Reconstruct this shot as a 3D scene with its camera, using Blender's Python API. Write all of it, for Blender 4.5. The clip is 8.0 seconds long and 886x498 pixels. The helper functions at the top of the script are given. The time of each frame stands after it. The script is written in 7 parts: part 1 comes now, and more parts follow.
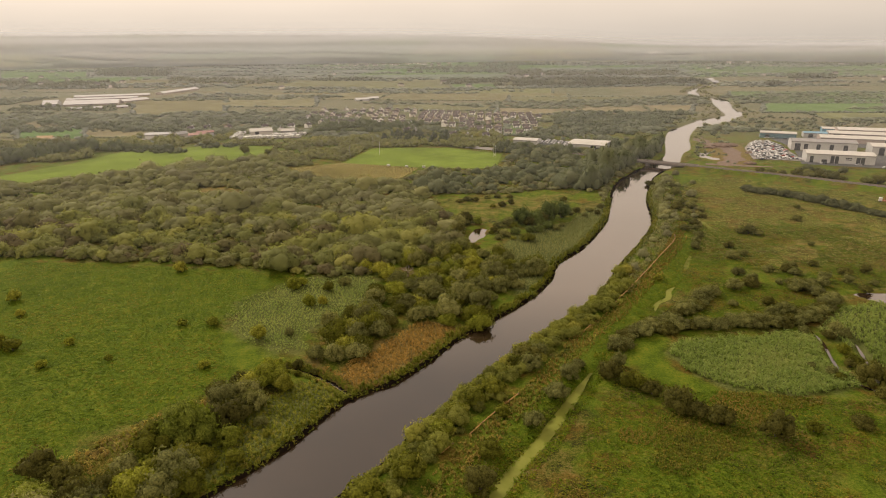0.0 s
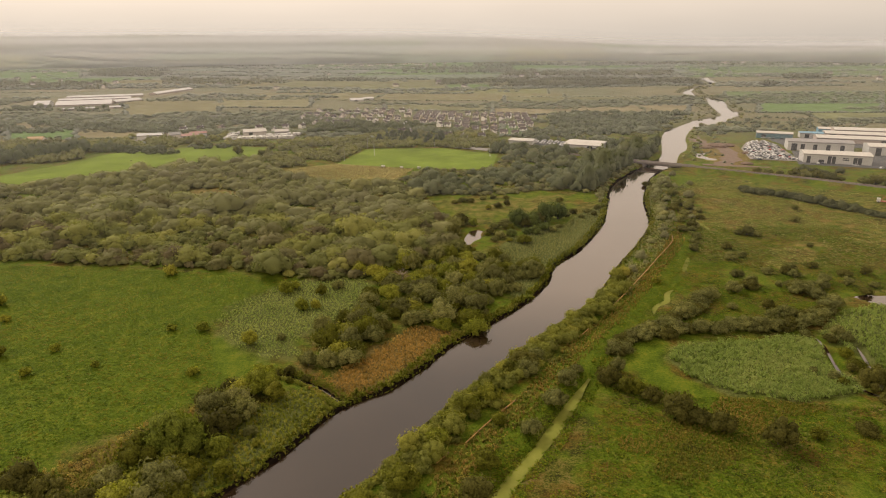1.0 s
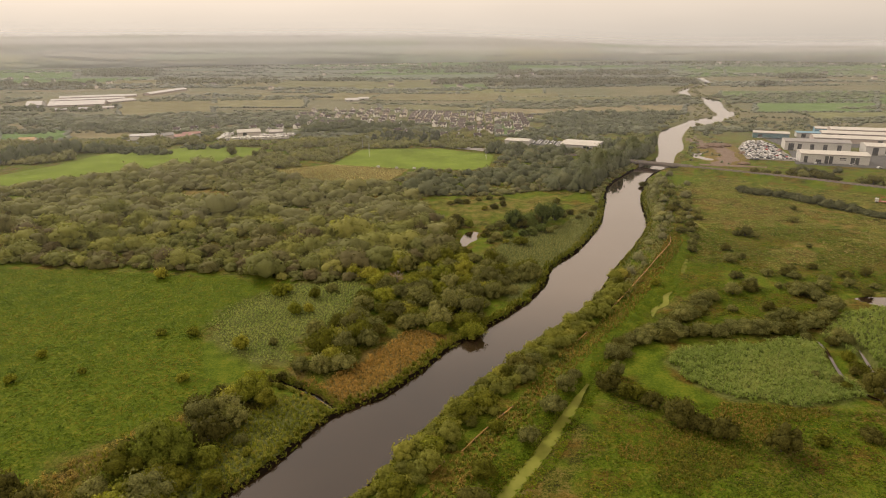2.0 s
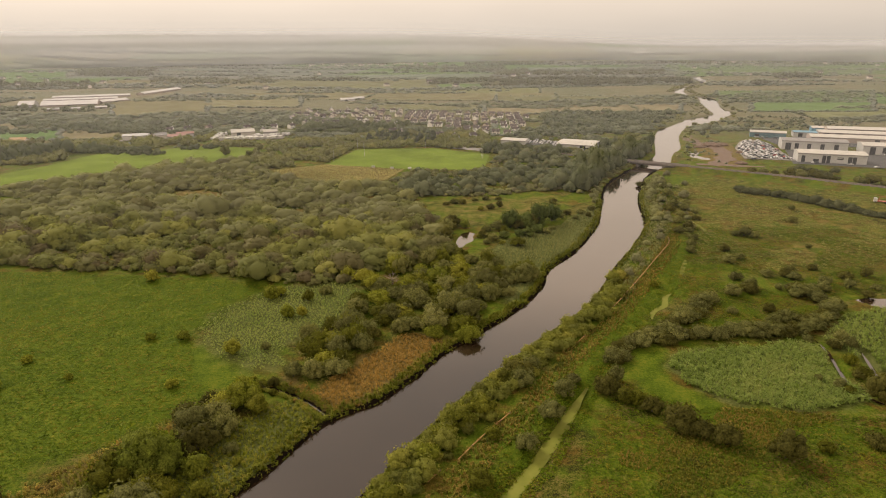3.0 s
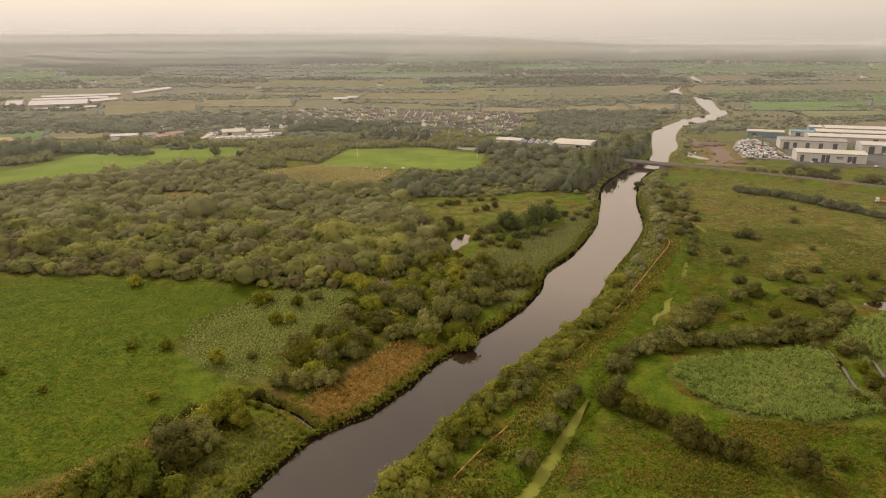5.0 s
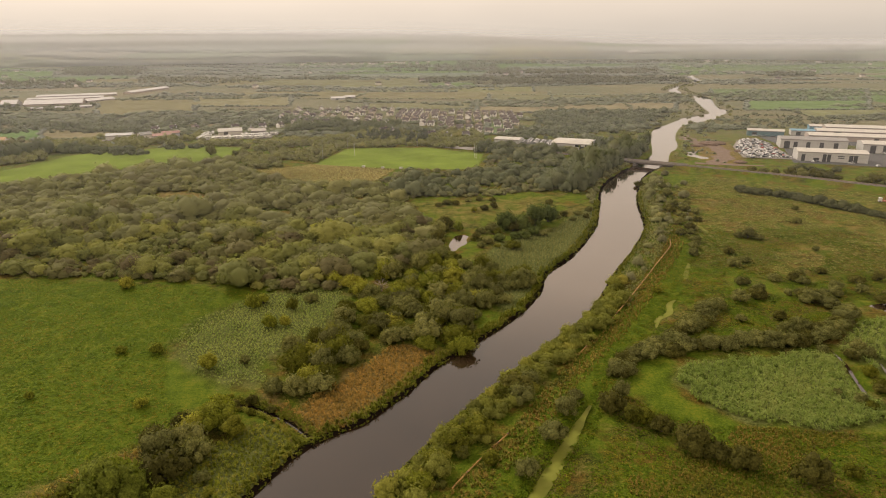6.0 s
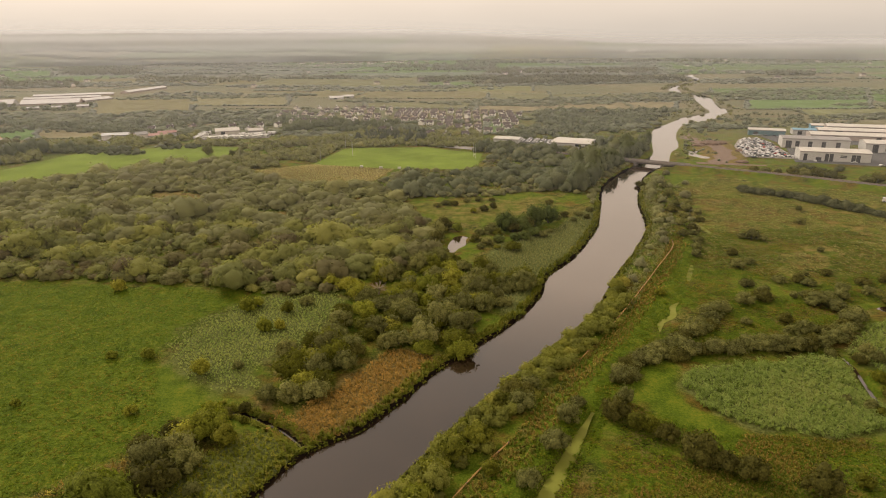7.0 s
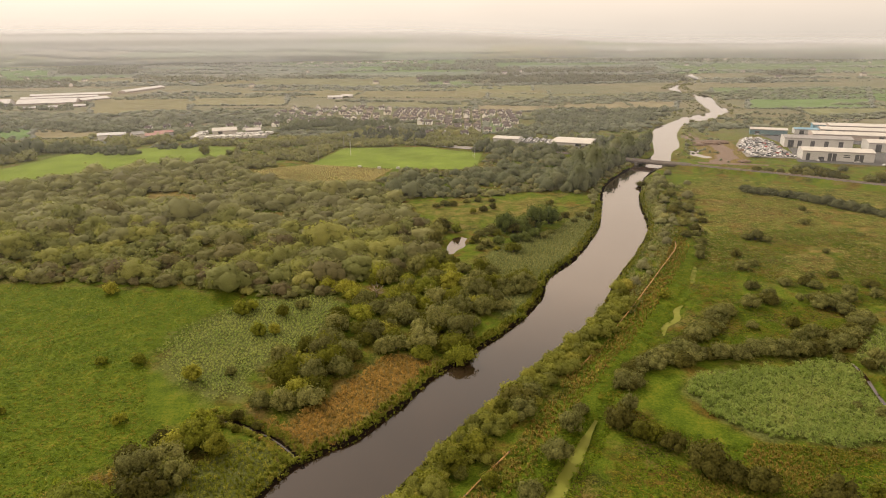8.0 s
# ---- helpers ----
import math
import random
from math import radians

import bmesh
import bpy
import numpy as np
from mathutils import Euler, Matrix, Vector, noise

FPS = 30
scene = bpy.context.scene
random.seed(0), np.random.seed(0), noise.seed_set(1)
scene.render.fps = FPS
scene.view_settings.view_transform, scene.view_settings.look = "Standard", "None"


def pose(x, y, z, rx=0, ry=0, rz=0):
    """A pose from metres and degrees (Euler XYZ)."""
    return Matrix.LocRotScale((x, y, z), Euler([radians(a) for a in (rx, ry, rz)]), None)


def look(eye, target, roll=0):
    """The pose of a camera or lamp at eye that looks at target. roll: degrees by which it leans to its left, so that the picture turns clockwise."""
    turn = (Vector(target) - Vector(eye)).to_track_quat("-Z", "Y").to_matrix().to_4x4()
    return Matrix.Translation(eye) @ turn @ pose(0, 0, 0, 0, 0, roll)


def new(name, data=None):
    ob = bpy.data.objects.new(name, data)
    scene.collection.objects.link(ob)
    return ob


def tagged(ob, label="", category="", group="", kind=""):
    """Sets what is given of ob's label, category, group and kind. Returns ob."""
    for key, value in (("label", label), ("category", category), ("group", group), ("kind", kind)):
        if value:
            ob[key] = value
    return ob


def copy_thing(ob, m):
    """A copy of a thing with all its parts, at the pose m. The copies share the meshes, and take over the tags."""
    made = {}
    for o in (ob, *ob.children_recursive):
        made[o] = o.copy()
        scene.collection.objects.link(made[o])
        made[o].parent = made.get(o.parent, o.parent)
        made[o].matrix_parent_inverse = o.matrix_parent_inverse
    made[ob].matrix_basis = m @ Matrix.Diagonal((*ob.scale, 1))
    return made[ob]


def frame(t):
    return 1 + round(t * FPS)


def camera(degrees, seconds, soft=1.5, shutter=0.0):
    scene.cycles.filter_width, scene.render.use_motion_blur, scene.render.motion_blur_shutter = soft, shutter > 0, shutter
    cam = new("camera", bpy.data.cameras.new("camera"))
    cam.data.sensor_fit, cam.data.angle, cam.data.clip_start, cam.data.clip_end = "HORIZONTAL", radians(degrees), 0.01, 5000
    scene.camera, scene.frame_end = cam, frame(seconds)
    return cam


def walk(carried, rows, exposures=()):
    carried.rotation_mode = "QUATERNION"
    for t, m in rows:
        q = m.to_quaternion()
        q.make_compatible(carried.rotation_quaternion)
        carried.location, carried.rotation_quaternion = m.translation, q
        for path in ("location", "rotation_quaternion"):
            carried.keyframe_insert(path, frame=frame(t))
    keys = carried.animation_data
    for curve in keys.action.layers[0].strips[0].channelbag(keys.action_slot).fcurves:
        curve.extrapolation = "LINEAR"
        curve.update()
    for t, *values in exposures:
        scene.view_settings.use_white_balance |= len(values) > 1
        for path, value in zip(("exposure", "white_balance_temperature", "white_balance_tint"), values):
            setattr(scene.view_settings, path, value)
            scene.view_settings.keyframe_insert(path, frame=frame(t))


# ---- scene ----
# A small drone flies slowly up a lowland river, 100 m above marshy meadows, and sinks a little.
cam = camera(69.98, 8.0, soft=0.98)
PATH = [
    (0.0, 0.00, 0.00, 100.00, 71.425, 0.310, 0.000),
    (0.5, 0.13, 2.25, 99.71, 71.425, 0.304, -0.193),
    (1.0, 0.27, 4.51, 99.49, 71.451, 0.307, -0.405),
    (1.5, 0.42, 6.60, 99.25, 71.465, 0.316, -0.592),
    (3.0, 0.73, 12.92, 98.27, 71.435, 0.318, -1.165),
    (3.5, 0.81, 15.04, 97.92, 71.434, 0.311, -1.321),
    (4.0, 0.92, 17.25, 97.47, 71.439, 0.308, -1.459),
    (4.5, 1.02, 19.45, 97.03, 71.440, 0.309, -1.562),
    (6.0, 1.34, 26.67, 95.72, 71.389, 0.311, -1.831),
    (6.5, 1.52, 29.05, 95.30, 71.376, 0.325, -1.876),
    (7.0, 1.73, 31.57, 94.94, 71.353, 0.338, -1.911),
    (7.5, 1.95, 34.04, 94.52, 71.340, 0.348, -1.930),
    (8.0, 2.19, 36.69, 94.04, 71.335, 0.360, -1.970),
]
walk(cam, [(t, pose(x, y, z, rx, ry, rz)) for t, x, y, z, rx, ry, rz in PATH], exposures=[(0.0, 0.0, 6500, 12), (7.0, 0.0, 6500, 12), (7.3, 0.2, 6500, 12), (8.0, 0.26, 6500, 12)])

# ---- light: a hazy overcast sky, brighter over the far fields to the west ----
SUN_AZ, SUN_EL = -38.0, 38.0   # degrees from straight ahead (minus: to the west), and above the horizon
world = bpy.data.worlds.new("overcast_sky")
scene.world = world
world.use_nodes = True
wn, wl = world.node_tree.nodes, world.node_tree.links
wn.clear()
w_out = wn.new("ShaderNodeOutputWorld")
w_bg = wn.new("ShaderNodeBackground")
w_bg.inputs["Strength"].default_value = 0.10
w_sky = wn.new("ShaderNodeTexSky")
w_sky.sky_type = "NISHITA"
w_sky.sun_disc = False
w_sky.sun_elevation = radians(SUN_EL)
w_sky.sun_rotation = radians(SUN_AZ)
w_sky.air_density, w_sky.dust_density = 1.0, 6.0
# the cloud sheet: cream grey, thinner and thicker in wide soft streaks
w_co = wn.new("ShaderNodeTexCoord")
w_map = wn.new("ShaderNodeMapping")
w_map.inputs["Scale"].default_value = (1.0, 1.0, 4.0)
w_noise = wn.new("ShaderNodeTexNoise")
w_noise.inputs["Scale"].default_value = 1.7
w_noise.inputs["Detail"].default_value = 5.0
w_ramp = wn.new("ShaderNodeValToRGB")
w_ramp.color_ramp.elements[0].position, w_ramp.color_ramp.elements[0].color = 0.30, (7.85, 6.90, 5.75, 1)
w_ramp.color_ramp.elements[1].position, w_ramp.color_ramp.elements[1].color = 0.72, (9.15, 8.05, 6.70, 1)
w_mix = wn.new("ShaderNodeMix")
w_mix.data_type = "RGBA"
w_mix.inputs[0].default_value = 0.93
wl.new(w_co.outputs["Generated"], w_map.inputs["Vector"])
wl.new(w_map.outputs["Vector"], w_noise.inputs["Vector"])
wl.new(w_noise.outputs["Fac"], w_ramp.inputs["Fac"])
wl.new(w_sky.outputs["Color"], w_mix.inputs[6])
wl.new(w_ramp.outputs["Color"], w_mix.inputs[7])
w_sep = wn.new("ShaderNodeSeparateXYZ")
w_up = wn.new("ShaderNodeValToRGB")   # the thin cloud is brightest some way above the horizon
for e, (h, v) in zip([w_up.color_ramp.elements[0], w_up.color_ramp.elements[1], w_up.color_ramp.elements.new(0.37), w_up.color_ramp.elements.new(0.50)], ((0.0, (0.95, 0.95, 0.95)), (1.0, (1.66, 1.66, 1.66)), (0.37, (2.62, 2.34, 2.08)), (0.50, (1.46, 1.44, 1.42)))):
    e.position, e.color = h, (*v, 1)
w_scale = wn.new("ShaderNodeVectorMath")
w_scale.operation = "MULTIPLY"
wl.new(w_co.outputs["Generated"], w_sep.inputs[0])
wl.new(w_sep.outputs["Z"], w_up.inputs["Fac"])
wl.new(w_mix.outputs[2], w_scale.inputs[0])
wl.new(w_up.outputs["Color"], w_scale.inputs[1])
w_side = wn.new("ShaderNodeMapRange")   # the west is brighter than the east
w_side.inputs["From Min"].default_value, w_side.inputs["From Max"].default_value = -0.6, 0.6
w_side.inputs["To Min"].default_value, w_side.inputs["To Max"].default_value = 1.05, 0.86
w_even = wn.new("ShaderNodeVectorMath")
w_even.operation = "SCALE"
wl.new(w_sep.outputs["X"], w_side.inputs["Value"])
wl.new(w_scale.outputs["Vector"], w_even.inputs[0])
wl.new(w_side.outputs["Result"], w_even.inputs["Scale"])
wl.new(w_even.outputs["Vector"], w_bg.inputs["Color"])
wl.new(w_bg.outputs["Background"], w_out.inputs["Surface"])

sun = new("sun", bpy.data.lights.new("sun", "SUN"))
sun.data.energy, sun.data.angle, sun.data.color = 2.5, radians(14), (1.0, 0.89, 0.74)
sun_from = Vector((math.sin(radians(SUN_AZ)) * math.cos(radians(SUN_EL)), math.cos(radians(SUN_AZ)) * math.cos(radians(SUN_EL)), math.sin(radians(SUN_EL))))
sun.matrix_world = look(sun_from * 100, (0, 0, 0))


# ---- materials ----
def shader(name):
    m = bpy.data.materials.new(name)
    m.use_nodes = True
    return m, m.node_tree.nodes, m.node_tree.links, m.node_tree.nodes["Principled BSDF"]


def noise_node(n, l, scale, detail=4.0, coords=None, rough=0.55):
    t = n.new("ShaderNodeTexNoise")
    t.inputs["Scale"].default_value, t.inputs["Detail"].default_value, t.inputs["Roughness"].default_value = scale, detail, rough
    if coords is not None:
        l.new(coords, t.inputs["Vector"])
    return t.outputs["Fac"]


def ramp_node(n, l, fac, stops, smooth="LINEAR"):
    r = n.new("ShaderNodeValToRGB")
    r.color_ramp.interpolation = smooth
    while len(r.color_ramp.elements) < len(stops):
        r.color_ramp.elements.new(0.5)
    for e, (p, c) in zip(r.color_ramp.elements, stops):
        e.position, e.color = p, (*c, 1) if len(c) == 3 else c
    l.new(fac, r.inputs["Fac"])
    return r.outputs["Color"]


def mix_node(n, l, fac, a, b, blend="MIX"):
    m = n.new("ShaderNodeMix")
    m.data_type, m.blend_type = "RGBA", blend
    for sock, v in ((m.inputs[0], fac), (m.inputs[6], a), (m.inputs[7], b)):
        if isinstance(v, (int, float)):
            sock.default_value = v
        elif isinstance(v, tuple):
            sock.default_value = (*v, 1)
        else:
            l.new(v, sock)
    return m.outputs[2]


def math_node(n, l, op, a, b=0.5, clamp=False):
    m = n.new("ShaderNodeMath")
    m.operation, m.use_clamp = op, clamp
    for sock, v in zip(m.inputs, (a, b)):
        if isinstance(v, (int, float)):
            sock.default_value = v
        else:
            l.new(v, sock)
    return m.outputs[0]


def world_coords(n):
    return n.new("ShaderNodeNewGeometry").outputs["Position"]


def bump_node(n, l, height, strength, distance):
    b = n.new("ShaderNodeBump")
    b.inputs["Strength"].default_value, b.inputs["Distance"].default_value = strength, distance
    l.new(height, b.inputs["Height"])
    return b.outputs["Normal"]


def plain_material(name, colour, rough=0.7, metal=0.0, grain=0.12, scale=0.6, bump=0.0):
    """One colour with soft blotches and fine grain, in world metres."""
    m, n, l, p = shader(name)
    co = world_coords(n)
    a = noise_node(n, l, scale, 5, co)
    b = noise_node(n, l, scale * 9, 3, co)
    f = math_node(n, l, "ADD", math_node(n, l, "MULTIPLY", a, 0.65), math_node(n, l, "MULTIPLY", b, 0.35))
    dark, pale = tuple(c * (1 - 2.2 * grain) for c in colour), tuple(min(1, c * (1 + 2.2 * grain)) for c in colour)
    l.new(ramp_node(n, l, f, [(0.25, dark), (0.75, pale)]), p.inputs["Base Color"])
    p.inputs["Roughness"].default_value, p.inputs["Metallic"].default_value = rough, metal
    if bump:
        l.new(bump_node(n, l, b, 0.6, bump), p.inputs["Normal"])
    return m


def ground_material():
    """Marsh grassland. Attribute "cover": red = lush pasture, green = dry tawny sedge, blue = reedy grey-green, alpha =
    far moor with haze put into its pale colour; the rest is rough olive grass.
    """
    m, n, l, p = shader("grassland")
    co = world_coords(n)
    at = n.new("ShaderNodeAttribute")
    at.attribute_name = "cover"
    sep = n.new("ShaderNodeSeparateColor")
    l.new(at.outputs["Color"], sep.inputs["Color"])
    wide = noise_node(n, l, 0.05, 6, co, 0.6)
    patch = noise_node(n, l, 0.16, 6, co, 0.65)
    tuft = noise_node(n, l, 1.1, 5, co, 0.7)
    fine = noise_node(n, l, 2.6, 3, co)
    tex = math_node(n, l, "ADD", math_node(n, l, "ADD", math_node(n, l, "MULTIPLY", patch, 0.36), math_node(n, l, "MULTIPLY", tuft, 0.36)), math_node(n, l, "MULTIPLY", fine, 0.28))
    tex = math_node(n, l, "ADD", math_node(n, l, "MULTIPLY", math_node(n, l, "SUBTRACT", tex, 0.5), 1.8), 0.5)
    rough = ramp_node(n, l, tex, [(0.38, (0.030, 0.030, 0.007)), (0.46, (0.063, 0.072, 0.007)), (0.51, (0.103, 0.101, 0.016)), (0.56, (0.134, 0.116, 0.026)), (0.64, (0.172, 0.130, 0.046))])
    lush = ramp_node(n, l, tex, [(0.30, (0.046, 0.073, 0.003)), (0.45, (0.072, 0.110, 0.006)), (0.55, (0.103, 0.139, 0.009)), (0.68, (0.164, 0.161, 0.015))])
    dry = ramp_node(n, l, tex, [(0.36, (0.087, 0.069, 0.019)), (0.50, (0.162, 0.123, 0.035)), (0.66, (0.240, 0.170, 0.057))])
    reed = ramp_node(n, l, tex, [(0.36, (0.060, 0.069, 0.013)), (0.50, (0.105, 0.119, 0.031)), (0.66, (0.152, 0.161, 0.050))])
    rough = mix_node(n, l, ramp_node(n, l, wide, [(0.42, (0, 0, 0)), (0.52, (0.95, 0.95, 0.95))]), rough, lush)
    tawny = ramp_node(n, l, noise_node(n, l, 0.07, 6, co, 0.7), [(0.50, (0, 0, 0)), (0.61, (0.85, 0.85, 0.85))])
    rust = ramp_node(n, l, tex, [(0.36, (0.066, 0.044, 0.008)), (0.50, (0.128, 0.080, 0.014)), (0.66, (0.190, 0.118, 0.026))])
    rough = mix_node(n, l, tawny, rough, rust)
    ragged = math_node(n, l, "MULTIPLY", math_node(n, l, "SUBTRACT", patch, 0.5), 1.3)

    def mask(sock):
        s = math_node(n, l, "ADD", sock, ragged)
        return ramp_node(n, l, s, [(0.26, (0, 0, 0)), (0.78, (1, 1, 1))])
    c = mix_node(n, l, mask(sep.outputs["Red"]), rough, lush)
    c = mix_node(n, l, mask(sep.outputs["Blue"]), c, reed)
    c = mix_node(n, l, mask(sep.outputs["Green"]), c, dry)
    # pale tone for far ground: haze put into the moor's colour
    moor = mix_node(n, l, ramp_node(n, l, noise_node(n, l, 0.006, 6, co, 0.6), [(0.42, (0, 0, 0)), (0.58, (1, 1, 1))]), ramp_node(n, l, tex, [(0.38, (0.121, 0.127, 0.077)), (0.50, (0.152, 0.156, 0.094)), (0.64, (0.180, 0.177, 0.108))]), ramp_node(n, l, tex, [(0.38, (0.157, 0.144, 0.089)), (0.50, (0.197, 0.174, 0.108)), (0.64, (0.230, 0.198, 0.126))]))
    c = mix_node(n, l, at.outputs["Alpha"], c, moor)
    l.new(c, p.inputs["Base Color"])
    p.inputs["Roughness"].default_value = 0.9
    p.inputs["Specular IOR Level"].default_value = 0.06
    h = math_node(n, l, "ADD", math_node(n, l, "MULTIPLY", tuft, 0.8), math_node(n, l, "MULTIPLY", fine, 0.2))
    l.new(bump_node(n, l, h, 1.0, 1.0), p.inputs["Normal"])
    return m


def leaf_material(name, stops, spread=0.5, attribute=""):
    """Foliage: a colour per plant (Object Info, or the attribute of a joined stand), mottled by sprays of leaves; leaves let some light through."""
    m, n, l, p = shader(name)
    co = world_coords(n)
    if attribute:
        a = n.new("ShaderNodeAttribute")
        a.attribute_name = attribute
        pick = a.outputs["Fac"]
    else:
        pick = n.new("ShaderNodeObjectInfo").outputs["Random"]
    spray = noise_node(n, l, 1.3, 4, co, 0.7)
    jitter = math_node(n, l, "MULTIPLY", math_node(n, l, "SUBTRACT", spray, 0.5), spread)
    col = ramp_node(n, l, math_node(n, l, "ADD", pick, jitter, True), stops)
    lo, hi = (0.60, 1.32) if attribute else (0.42, 1.48)   # single bushes are more mottled than far stands
    val = ramp_node(n, l, noise_node(n, l, 3.1 if attribute else 2.0, 3, co), [(0.30, (lo, lo, lo)), (0.70, (hi, hi, hi))])
    col = mix_node(n, l, 1.0, col, val, "MULTIPLY")
    l.new(col, p.inputs["Base Color"])
    p.inputs["Roughness"].default_value, p.inputs["Specular IOR Level"].default_value = 0.8, 0.04
    tr = n.new("ShaderNodeBsdfTranslucent")
    l.new(mix_node(n, l, 1.0, col, (0.70, 0.74, 0.48), "MULTIPLY"), tr.inputs["Color"])
    mx = n.new("ShaderNodeAddShader")
    out = n["Material Output"]
    l.new(p.outputs[0], mx.inputs[0])
    l.new(tr.outputs[0], mx.inputs[1])
    l.new(mx.outputs[0], out.inputs["Surface"])
    return m


def water_material(name, body, rough, ripple):
    """Peaty water: a dark brown body under a smooth, slightly rippled surface."""
    m, n, l, p = shader(name)
    co = world_coords(n)
    big = noise_node(n, l, 0.05, 3, co)
    small = noise_node(n, l, 0.7, 3, co)
    l.new(ramp_node(n, l, big, [(0.3, tuple(c * 0.85 for c in body)), (0.7, tuple(c * 1.12 for c in body))]), p.inputs["Base Color"])
    p.inputs["Roughness"].default_value, p.inputs["IOR"].default_value = rough, 1.56
    l.new(bump_node(n, l, small, ripple, 0.05), p.inputs["Normal"])
    return m


def duckweed_material():
    m, n, l, p = shader("duckweed")
    co = world_coords(n)
    f = noise_node(n, l, 0.35, 6, co, 0.6)
    l.new(ramp_node(n, l, f, [(0.30, (0.146, 0.155, 0.021)), (0.50, (0.164, 0.172, 0.025)), (0.70, (0.190, 0.190, 0.034))]), p.inputs["Base Color"])
    p.inputs["Roughness"].default_value, p.inputs["Specular IOR Level"].default_value = 0.7, 0.12
    l.new(bump_node(n, l, noise_node(n, l, 6, 3, co), 0.3, 0.02), p.inputs["Normal"])
    return m


M_ground = ground_material()
M_river = water_material("river_water", (0.027, 0.016, 0.009), 0.04, 0.04)
M_pond = water_material("pond_water", (0.06, 0.05, 0.035), 0.10, 0.06)
M_duckweed = duckweed_material()
# near black: shade and reflection under the bank's fringe put into the colour
M_bank_shade = plain_material("bank_shade_black", (0.010, 0.007, 0.005), 1.0, 0, 0.25, 0.8, 0.1)
M_bank_shade.node_tree.nodes["Principled BSDF"].inputs["Specular IOR Level"].default_value = 0.0
WOOD_STOPS = [(0.0, (0.093, 0.076, 0.037)), (0.2, (0.109, 0.097, 0.043)), (0.42, (0.114, 0.120, 0.039)), (0.62, (0.146, 0.147, 0.041)), (0.82, (0.166, 0.166, 0.044)), (1.0, (0.180, 0.172, 0.046))]
M_wood = leaf_material("mixed_scrub_leaves", WOOD_STOPS, 0.25, "tint")
# paler, greyer scrub leaves: haze over the back wood put into the colour
M_haze_scrub = leaf_material("haze_paled_scrub_leaves", [(0.0, (0.113, 0.102, 0.057)), (0.3, (0.132, 0.128, 0.062)), (0.6, (0.149, 0.149, 0.062)), (1.0, (0.198, 0.183, 0.069))], 0.25, "tint")
M_poplar = leaf_material("riverside_tree_leaves", [(0.0, (0.083, 0.089, 0.052)), (0.5, (0.103, 0.110, 0.061)), (1.0, (0.126, 0.126, 0.067))], 0.25, "tint")
# village trees greyed and paled, haze put into the leaf colour
M_haze_garden = leaf_material("haze_paled_garden_leaves", [(0.0, (0.109, 0.115, 0.082)), (0.4, (0.138, 0.146, 0.100)), (0.75, (0.164, 0.171, 0.114)), (1.0, (0.194, 0.193, 0.124))], 0.25, "tint")
M_conifer = leaf_material("conifer_needles", [(0.0, (0.055, 0.058, 0.041)), (1.0, (0.078, 0.082, 0.055))], 0.25, "tint")
M_willow = leaf_material("grey_willow_leaves", [(0.0, (0.068, 0.066, 0.020)), (0.5, (0.095, 0.095, 0.028)), (1.0, (0.131, 0.126, 0.038))])
M_olive = leaf_material("olive_leaves", [(0.0, (0.053, 0.053, 0.007)), (0.5, (0.081, 0.083, 0.008)), (1.0, (0.114, 0.111, 0.013))])
M_yellow = leaf_material("yellowing_leaves", [(0.0, (0.098, 0.106, 0.012)), (0.5, (0.130, 0.135, 0.014)), (1.0, (0.177, 0.165, 0.022))])
M_blue_green = leaf_material("blue_green_leaves", [(0.0, (0.042, 0.055, 0.014)), (0.5, (0.061, 0.075, 0.017)), (1.0, (0.083, 0.095, 0.023))])
M_green = leaf_material("deep_green_leaves", [(0.0, (0.072, 0.084, 0.011)), (0.5, (0.098, 0.113, 0.015)), (1.0, (0.130, 0.139, 0.020))])
M_dark = leaf_material("dark_leaves", [(0.0, (0.044, 0.041, 0.009)), (0.5, (0.061, 0.057, 0.012)), (1.0, (0.081, 0.075, 0.016))])
M_reed = leaf_material("reed_leaves", [(0.0, (0.066, 0.083, 0.013)), (0.45, (0.099, 0.129, 0.025)), (0.75, (0.141, 0.179, 0.041)), (1.0, (0.177, 0.194, 0.053))], 0.4, "tint")
M_grey_reed = leaf_material("grey_reed_leaves", [(0.0, (0.088, 0.092, 0.030)), (0.5, (0.126, 0.130, 0.046)), (1.0, (0.162, 0.160, 0.062))], 0.4, "tint")
M_tawny = leaf_material("tawny_sedge", [(0.0, (0.103, 0.073, 0.015)), (0.5, (0.195, 0.119, 0.028)), (1.0, (0.286, 0.172, 0.046))], 0.5, "tint")
M_grass = leaf_material("tussock_grass", [(0.0, (0.048, 0.070, 0.004)), (0.35, (0.068, 0.104, 0.005)), (0.6, (0.084, 0.112, 0.005)), (0.8, (0.113, 0.104, 0.008)), (1.0, (0.135, 0.109, 0.014))], 0.4, "tint")
M_fringe = leaf_material("waterside_grass", [(0.0, (0.055, 0.059, 0.007)), (0.4, (0.091, 0.100, 0.009)), (0.7, (0.128, 0.132, 0.015)), (1.0, (0.169, 0.144, 0.025))], 0.45, "tint")
M_bramble = leaf_material("bramble_leaves", [(0.0, (0.056, 0.059, 0.030)), (1.0, (0.087, 0.089, 0.043))], 0.3, "tint")
M_weeds = leaf_material("dock_and_weed_leaves", [(0.0, (0.067, 0.072, 0.010)), (0.3, (0.110, 0.110, 0.016)), (0.6, (0.161, 0.120, 0.026)), (0.85, (0.207, 0.134, 0.034)), (1.0, (0.247, 0.216, 0.039))], 0.5, "tint")
